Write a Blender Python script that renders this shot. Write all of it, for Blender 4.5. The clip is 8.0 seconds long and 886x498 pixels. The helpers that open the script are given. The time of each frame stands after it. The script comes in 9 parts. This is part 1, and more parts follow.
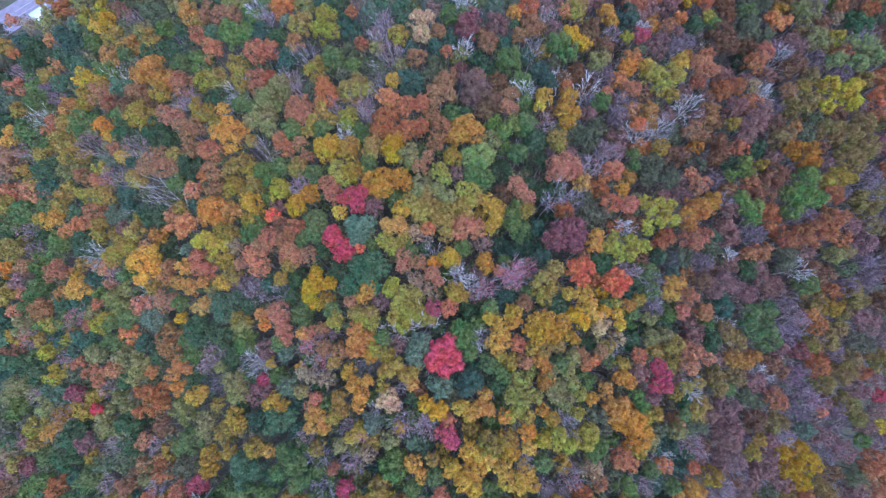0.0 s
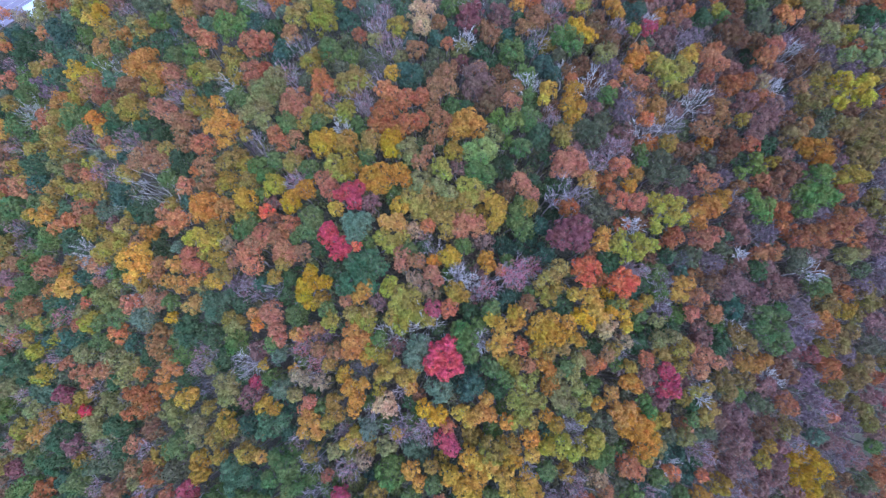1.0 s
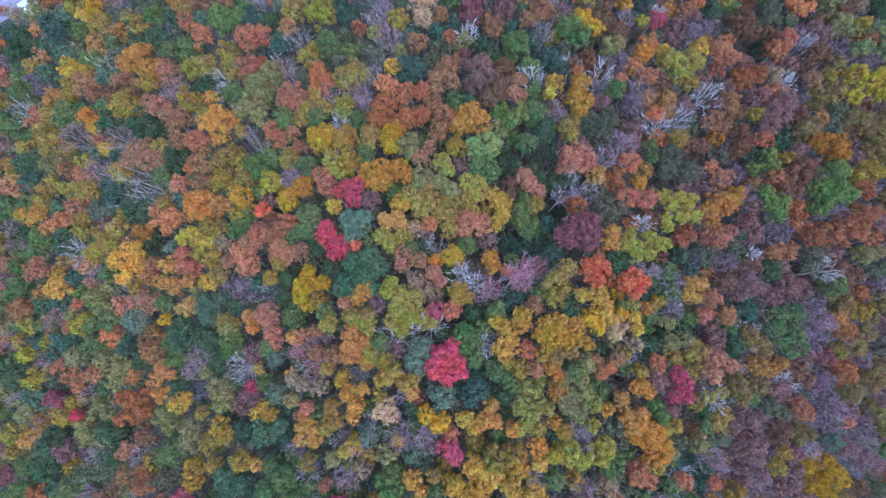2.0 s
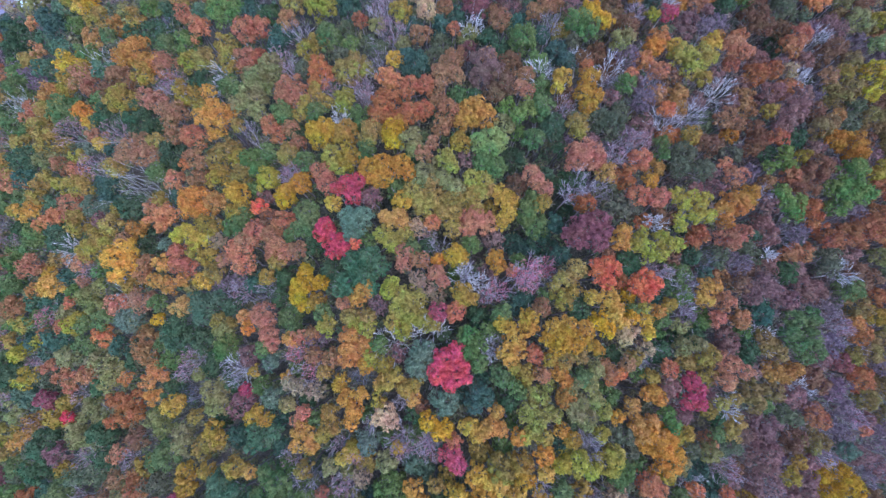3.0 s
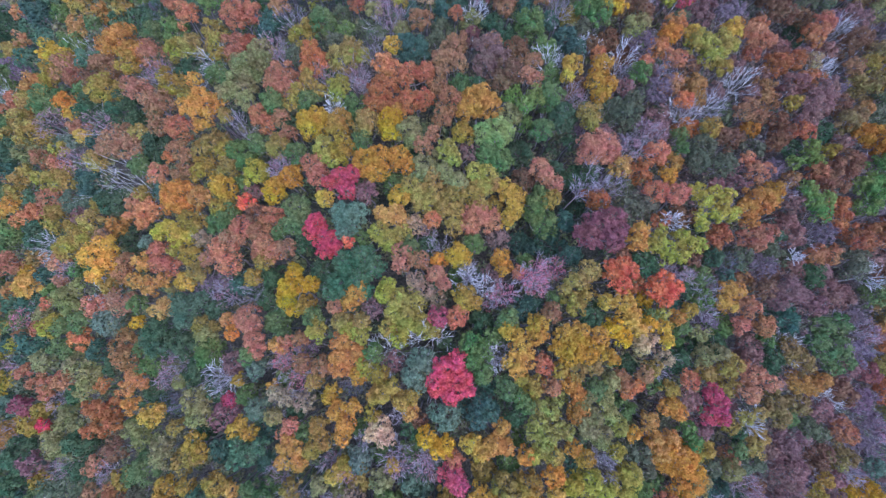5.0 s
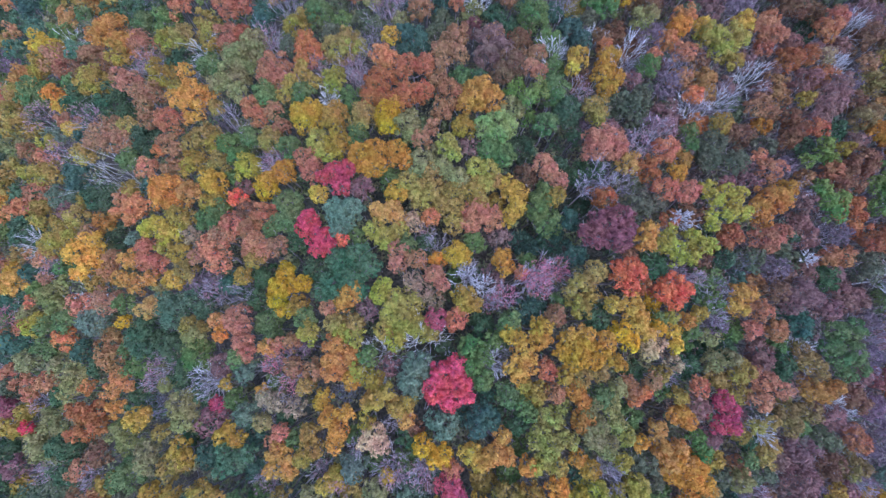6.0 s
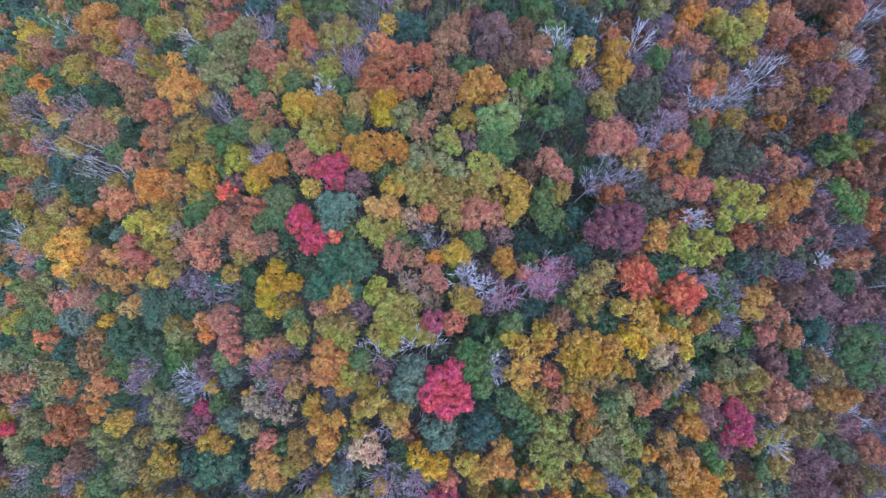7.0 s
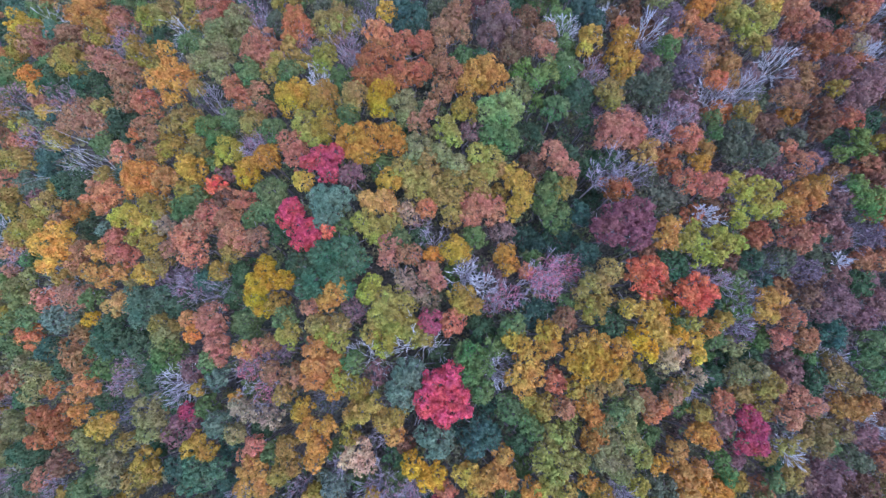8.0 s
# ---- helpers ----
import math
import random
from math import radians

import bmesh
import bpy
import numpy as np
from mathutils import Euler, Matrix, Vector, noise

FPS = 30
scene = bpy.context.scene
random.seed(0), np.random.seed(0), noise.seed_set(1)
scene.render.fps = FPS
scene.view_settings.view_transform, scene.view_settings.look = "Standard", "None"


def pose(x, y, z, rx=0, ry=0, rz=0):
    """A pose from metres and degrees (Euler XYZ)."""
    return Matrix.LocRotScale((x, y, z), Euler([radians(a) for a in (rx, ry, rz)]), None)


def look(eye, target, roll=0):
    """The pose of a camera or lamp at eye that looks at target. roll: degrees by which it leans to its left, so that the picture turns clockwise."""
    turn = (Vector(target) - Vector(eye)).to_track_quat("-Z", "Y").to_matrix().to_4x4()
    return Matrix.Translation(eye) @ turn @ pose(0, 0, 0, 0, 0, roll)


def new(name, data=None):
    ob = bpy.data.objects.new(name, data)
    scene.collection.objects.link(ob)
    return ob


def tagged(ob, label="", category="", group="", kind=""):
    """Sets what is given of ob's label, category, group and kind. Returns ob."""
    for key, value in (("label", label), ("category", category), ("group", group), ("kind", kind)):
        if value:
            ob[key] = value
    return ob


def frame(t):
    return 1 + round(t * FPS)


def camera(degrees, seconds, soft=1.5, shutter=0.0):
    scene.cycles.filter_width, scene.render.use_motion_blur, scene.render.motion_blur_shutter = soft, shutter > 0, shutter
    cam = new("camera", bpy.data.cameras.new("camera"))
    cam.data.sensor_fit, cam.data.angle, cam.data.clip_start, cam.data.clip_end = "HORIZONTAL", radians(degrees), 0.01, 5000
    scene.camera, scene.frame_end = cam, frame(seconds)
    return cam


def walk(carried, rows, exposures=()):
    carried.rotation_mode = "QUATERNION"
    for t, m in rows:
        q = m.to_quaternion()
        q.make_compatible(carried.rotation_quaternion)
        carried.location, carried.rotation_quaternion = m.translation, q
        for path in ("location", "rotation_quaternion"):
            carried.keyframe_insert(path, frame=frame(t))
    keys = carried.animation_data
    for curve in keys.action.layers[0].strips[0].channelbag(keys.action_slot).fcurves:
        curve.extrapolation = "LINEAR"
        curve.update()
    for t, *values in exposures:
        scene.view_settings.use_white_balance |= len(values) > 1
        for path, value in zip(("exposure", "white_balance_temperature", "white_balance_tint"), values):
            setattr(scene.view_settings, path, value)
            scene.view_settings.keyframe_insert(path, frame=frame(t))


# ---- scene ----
# ---------------------------------------------------------------- camera
cam = camera(97.2, 8.0, soft=1.38)
METRES, EYE, TILT, LEAN, TURN = 21.0, 82.0, -77.5, 0.0, 0.0
ROWS = [
    (0.0, 0.0, 0.0, 0.0, -0.0, 0.0, -0.0),
    (0.5, -0.0037, 0.0639, -0.0079, -0.08, 0.03, -0.21),
    (1.0, -0.0074, 0.1265, -0.0157, -0.14, 0.01, -0.29),
    (1.5, -0.0162, 0.1896, -0.0208, -0.18, 0.04, -0.1),
    (3.0, -0.0505, 0.3731, -0.0327, -0.14, 0.1, -0.6),
    (3.5, -0.0556, 0.4339, -0.0346, -0.23, 0.07, -0.62),
    (4.0, -0.0615, 0.4942, -0.0342, -0.27, 0.13, -0.56),
    (4.5, -0.0665, 0.5502, -0.0372, -0.31, 0.17, -0.72),
    (6.0, -0.0665, 0.7315, -0.0484, -0.6, 0.18, -1.33),
    (6.5, -0.0633, 0.7958, -0.0532, -0.68, 0.18, -1.6),
    (7.0, -0.0599, 0.8604, -0.0589, -0.77, 0.19, -1.84),
    (7.5, -0.0546, 0.9255, -0.0707, -0.82, 0.25, -2.04),
    (8.0, -0.0514, 0.99, -0.0828, -0.84, 0.29, -2.23),
]
walk(cam, [(t, pose(0, 0, EYE, TILT, LEAN, TURN) @ pose(METRES * x, METRES * y, METRES * z, 90 + pitch, roll, yaw)) for t, x, y, z, yaw, pitch, roll in ROWS],
     exposures=[(0.0, 1.25, 4860, 12.5), (8.0, 1.30, 4785, 17.2)])

# ---------------------------------------------------------------- light: dull sky, wide weak sun
SUN_UP, SUN_ROUND = radians(68), radians(140)
world = bpy.data.worlds.new("overcast_sky")
scene.world = world
world.use_nodes = True
wn = world.node_tree.nodes
sky = wn.new("ShaderNodeTexSky")
sky.sky_type, sky.sun_disc = "NISHITA", False
sky.sun_elevation, sky.sun_rotation = SUN_UP, SUN_ROUND
sky.air_density, sky.dust_density, sky.ozone_density = 1.0, 4.0, 1.0
wn["Background"].inputs["Strength"].default_value = 0.12
world.node_tree.links.new(sky.outputs[0], wn["Background"].inputs["Color"])
sun_data = bpy.data.lights.new("sun", "SUN")
sun_data.energy, sun_data.angle, sun_data.color = 0.65, radians(40), (1.0, 0.96, 0.9)
sun = new("sun", sun_data)
sun_way = Vector((math.sin(SUN_ROUND) * math.cos(SUN_UP), math.cos(SUN_ROUND) * math.cos(SUN_UP), math.sin(SUN_UP)))
sun.matrix_world = look(sun_way * 300, (0, 0, 0))


# ---------------------------------------------------------------- materials
def material(name, rough=0.7, gloss=0.3):
    m = bpy.data.materials.new(name)
    m.use_nodes = True
    b = m.node_tree.nodes["Principled BSDF"]
    b.inputs["Roughness"].default_value, b.inputs["Specular IOR Level"].default_value = rough, gloss
    return m, m.node_tree.nodes, m.node_tree.links, b


def noise_ramp(nodes, links, scale, detail, stops, coord="Object", vector=None):
    """A noise of that scale through a colour ramp; gives the colour socket."""
    n = nodes.new("ShaderNodeTexNoise")
    n.inputs["Scale"].default_value, n.inputs["Detail"].default_value = scale, detail
    if vector is None:
        vector = nodes.new("ShaderNodeTexCoord").outputs[coord]
    links.new(vector, n.inputs["Vector"])
    r = nodes.new("ShaderNodeValToRGB")
    links.new(n.outputs["Fac"], r.inputs["Fac"])
    ramp = r.color_ramp.elements
    ramp[0].color, ramp[1].color = (*stops[0][1], 1), (*stops[-1][1], 1)
    ramp[1].position, ramp[0].position = stops[-1][0], stops[0][0]
    for at, c in stops[1:-1]:
        ramp.new(at).color = (*c, 1)
    return r.outputs["Color"]


def mixed(nodes, links, a, b, fac, kind="MIX"):
    x = nodes.new("ShaderNodeMix")
    x.data_type, x.blend_type = "RGBA", kind
    for value, socket in ((a, x.inputs["A"]), (b, x.inputs["B"]), (fac, x.inputs["Factor"])):
        if isinstance(value, bpy.types.NodeSocket):
            links.new(value, socket)
        else:
            socket.default_value = value
    return x.outputs["Result"]


def leaf_material():
    """Leaves in the colour of their own tree, differing from leaf to leaf, from bough to bough and from tree to tree."""
    m, n, l, b = material("leaf", 0.8, 0.1)
    tree_colour = n.new("ShaderNodeObjectInfo")
    per_leaf = n.new("ShaderNodeNewGeometry")
    where = n.new("ShaderNodeTexCoord")
    bough = n.new("ShaderNodeTexNoise")
    bough.inputs["Scale"].default_value, bough.inputs["Detail"].default_value = 0.42, 2.0
    l.new(where.outputs["Object"], bough.inputs["Vector"])
    hue = n.new("ShaderNodeHueSaturation")
    l.new(tree_colour.outputs["Color"], hue.inputs["Color"])
    shift = n.new("ShaderNodeMapRange")
    shift.inputs["From Min"].default_value, shift.inputs["From Max"].default_value = 0.3, 0.7
    shift.inputs["To Min"].default_value, shift.inputs["To Max"].default_value = 0.48, 0.516
    l.new(bough.outputs["Fac"], shift.inputs["Value"])
    # yellow and olive crowns keep patches of leaves that are still green
    split = n.new("ShaderNodeSeparateColor")
    l.new(tree_colour.outputs["Color"], split.inputs["Color"])
    ratio = n.new("ShaderNodeMath")
    ratio.operation = "DIVIDE"
    l.new(split.outputs["Green"], ratio.inputs[0])
    l.new(split.outputs["Red"], ratio.inputs[1])
    turning = n.new("ShaderNodeMapRange")
    turning.inputs["From Min"].default_value, turning.inputs["From Max"].default_value = 0.56, 0.85
    l.new(ratio.outputs[0], turning.inputs["Value"])
    patch = n.new("ShaderNodeTexNoise")
    patch.inputs["Scale"].default_value, patch.inputs["Detail"].default_value = 0.3, 1.0
    l.new(where.outputs["Object"], patch.inputs["Vector"])
    still = n.new("ShaderNodeMapRange")
    still.inputs["From Min"].default_value, still.inputs["From Max"].default_value = 0.44, 0.66
    still.inputs["To Min"].default_value, still.inputs["To Max"].default_value = -0.02, 0.03
    l.new(patch.outputs["Fac"], still.inputs["Value"])
    green_by = n.new("ShaderNodeMath")
    green_by.operation = "MULTIPLY_ADD"
    l.new(turning.outputs["Result"], green_by.inputs[0])
    l.new(still.outputs["Result"], green_by.inputs[1])
    l.new(shift.outputs["Result"], green_by.inputs[2])
    l.new(green_by.outputs[0], hue.inputs["Hue"])
    sat = n.new("ShaderNodeMapRange")
    sat.inputs["To Min"].default_value, sat.inputs["To Max"].default_value = 0.97, 1.09
    l.new(tree_colour.outputs["Random"], sat.inputs["Value"])
    l.new(sat.outputs["Result"], hue.inputs["Saturation"])
    val = n.new("ShaderNodeMapRange")
    val.inputs["To Min"].default_value, val.inputs["To Max"].default_value = 0.8, 1.2
    l.new(per_leaf.outputs["Random Per Island"], val.inputs["Value"])
    spray = n.new("ShaderNodeTexNoise")
    spray.inputs["Scale"].default_value, spray.inputs["Detail"].default_value = 1.5, 1.0
    l.new(where.outputs["Object"], spray.inputs["Vector"])
    lift = n.new("ShaderNodeMapRange")
    lift.inputs["From Min"].default_value, lift.inputs["From Max"].default_value = 0.3, 0.7
    lift.inputs["To Min"].default_value, lift.inputs["To Max"].default_value = 0.74, 1.28
    l.new(spray.outputs["Fac"], lift.inputs["Value"])
    value = n.new("ShaderNodeMath")
    value.operation = "MULTIPLY"
    l.new(val.outputs["Result"], value.inputs[0])
    l.new(lift.outputs["Result"], value.inputs[1])
    l.new(value.outputs[0], hue.inputs["Value"])
    l.new(hue.outputs["Color"], b.inputs["Base Color"])
    see = n.new("ShaderNodeBsdfTranslucent")
    l.new(hue.outputs["Color"], see.inputs["Color"])
    both = n.new("ShaderNodeMixShader")
    both.inputs["Fac"].default_value = 0.42
    l.new(b.outputs["BSDF"], both.inputs[1])
    l.new(see.outputs["BSDF"], both.inputs[2])
    l.new(both.outputs["Shader"], n["Material Output"].inputs["Surface"])
    return m


def bark_material(name, dark, pale):
    m, n, l, b = material(name, 0.85, 0.15)
    c = noise_ramp(n, l, 1.7, 5.0, [(0.35, dark), (0.68, pale)])
    l.new(c, b.inputs["Base Color"])
    return m


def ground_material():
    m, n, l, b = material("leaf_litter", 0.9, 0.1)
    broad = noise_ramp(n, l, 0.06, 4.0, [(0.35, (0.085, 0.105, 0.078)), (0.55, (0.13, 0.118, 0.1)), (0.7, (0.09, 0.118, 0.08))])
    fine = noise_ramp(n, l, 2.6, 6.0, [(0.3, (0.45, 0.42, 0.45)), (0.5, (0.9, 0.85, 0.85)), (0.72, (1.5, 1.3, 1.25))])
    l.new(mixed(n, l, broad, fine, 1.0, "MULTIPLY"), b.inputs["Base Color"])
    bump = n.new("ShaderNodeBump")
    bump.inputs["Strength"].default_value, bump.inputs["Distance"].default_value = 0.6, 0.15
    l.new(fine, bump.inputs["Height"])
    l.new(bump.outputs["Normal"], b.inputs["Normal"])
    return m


def mottled(name, dark, pale, scale, rough=0.7, gloss=0.3):
    m, n, l, b = material(name, rough, gloss)
    l.new(noise_ramp(n, l, scale, 6.0, [(0.3, dark), (0.7, pale)]), b.inputs["Base Color"])
    return m


def undergrowth_material(name, stops):
    m, n, l, b = material(name, 0.7, 0.2)
    broad = noise_ramp(n, l, 0.14, 3.0, stops)
    rnd = n.new("ShaderNodeNewGeometry")
    hue = n.new("ShaderNodeHueSaturation")
    val = n.new("ShaderNodeMapRange")
    val.inputs["To Min"].default_value, val.inputs["To Max"].default_value = 0.65, 1.2
    l.new(rnd.outputs["Random Per Island"], val.inputs["Value"])
    l.new(broad, hue.inputs["Color"])
    l.new(val.outputs["Result"], hue.inputs["Value"])
    l.new(hue.outputs["Color"], b.inputs["Base Color"])
    return m


LEAF = leaf_material()
BARK = bark_material("grey_brown_bark", (0.20, 0.18, 0.19), (0.36, 0.33, 0.34))
MAUVE_BARK = bark_material("smooth_grey_bark", (0.20, 0.17, 0.185), (0.42, 0.38, 0.40))
PALE_BARK = bark_material("pale_grey_bark", (0.30, 0.265, 0.295), (0.57, 0.52, 0.56))
DEAD_WOOD = bark_material("bleached_dead_wood", (0.48, 0.47, 0.49), (0.76, 0.74, 0.74))
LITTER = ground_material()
UNDER = undergrowth_material("undergrowth_leaf", [(0.32, (0.145, 0.205, 0.095)), (0.44, (0.22, 0.235, 0.1)), (0.53, (0.24, 0.205, 0.115)), (0.62, (0.14, 0.195, 0.1))])
BRUSH = undergrowth_material("brush_leaf", [(0.32, (0.14, 0.20, 0.13)), (0.40, (0.20, 0.21, 0.14)), (0.46, (0.22, 0.175, 0.18)), (0.53, (0.24, 0.17, 0.125)), (0.58, (0.24, 0.15, 0.15)), (0.64, (0.20, 0.18, 0.17)), (0.7, (0.15, 0.20, 0.14))])
FAR = undergrowth_material("far_leaf", [(0.3, (0.12, 0.15, 0.08)), (0.42, (0.34, 0.22, 0.08)), (0.52, (0.30, 0.16, 0.09)), (0.62, (0.24, 0.22, 0.09))])
TWIG = mottled("pale_twig", (0.13, 0.11, 0.115), (0.26, 0.23, 0.24), 0.6, 0.8, 0.1)
PAVING = mottled("worn_paving", (0.19, 0.175, 0.25), (0.28, 0.26, 0.34), 0.35, 0.8)
PAINT = mottled("white_line_paint", (0.45, 0.45, 0.48), (0.6, 0.6, 0.62), 2.0, 0.6)
ROOF = mottled("pale_metal_roofing", (0.55, 0.66, 0.70), (0.72, 0.80, 0.82), 0.5, 0.4, 0.5)
SIDING = mottled("painted_siding", (0.55, 0.55, 0.55), (0.68, 0.68, 0.66), 0.8)
GLASS = mottled("dark_window_glass", (0.02, 0.025, 0.03), (0.03, 0.035, 0.04), 0.5, 0.08, 0.6)


# ---------------------------------------------------------------- lie of the land
def soft_over(v, width):
    return width * float(np.logaddexp(0.0, v / width))


def canopy(x, y):
    """Height of the top of the wood over a ridge that falls away on all sides, most to the west."""
    x, y = max(-215.0, min(115.0, x)), max(-60.0, min(150.0, y))
    west, east, south, north = soft_over(-15 - x, 25), soft_over(x - 20, 8), soft_over(-y, 8), soft_over(y - 30, 10)
    z = 22.07 - 0.503 * west - 0.2244 * east - 0.0798 * south - 0.1555 * north
    z += 0.00243 * east * north + 0.00131 * west * north - 0.01096 * east * south - 0.00208 * west * south
    return soft_over(z + 85, 10) - 85


TREE_HIGH = 17.0
YARD_X, YARD_Y, YARD_Z = -207.0, 152.5, -78.8


def land(x, y):
    """Height of the forest floor, levelled where the paved yard lies in the valley."""
    z = canopy(x, y) - TREE_HIGH + 0.7 * noise.noise((x * 0.06, y * 0.06, 0.0)) + 0.25 * noise.noise((x * 0.25, y * 0.25, 3.0))
    level = max(0.0, min(1.0, (48.0 - math.hypot(x - YARD_X, y - YARD_Y)) / 16.0))
    return z * (1 - level) + (YARD_Z - 0.3) * level


def link_mesh(name, verts, faces, mat, parent=None, smooth=False):
    """One mesh object out of an array of vertices and equal-sided faces."""
    verts, faces = np.asarray(verts, np.float32), np.asarray(faces, np.int32)
    me = bpy.data.meshes.new(name)
    me.vertices.add(len(verts))
    me.vertices.foreach_set("co", verts.ravel())
    sides = faces.shape[1]
    me.loops.add(faces.size)
    me.loops.foreach_set("vertex_index", faces.ravel())
    me.polygons.add(len(faces))
    me.polygons.foreach_set("loop_start", np.arange(len(faces), dtype=np.int32) * sides)
    me.polygons.foreach_set("use_smooth", np.full(len(faces), smooth))
    me.materials.append(mat)
    me.update(calc_edges=True)
    ob = new(name, me)
    if parent:
        ob.parent = parent
    return ob


def ground():
    near = list(np.arange(-200, 200.1, 3.0))
    far = [210, 230, 260, 310, 400, 550, 800, 1200, 1800, 2600]
    line = [-v for v in reversed(far)] + near + far
    k = len(line)
    verts = [(x, y, land(x, y)) for y in line for x in line]
    i = np.arange(k * k).reshape(k, k)
    faces = np.stack([i[:-1, :-1], i[:-1, 1:], i[1:, 1:], i[1:, :-1]], -1).reshape(-1, 4)
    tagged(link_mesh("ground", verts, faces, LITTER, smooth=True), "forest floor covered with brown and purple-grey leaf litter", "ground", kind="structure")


ground()


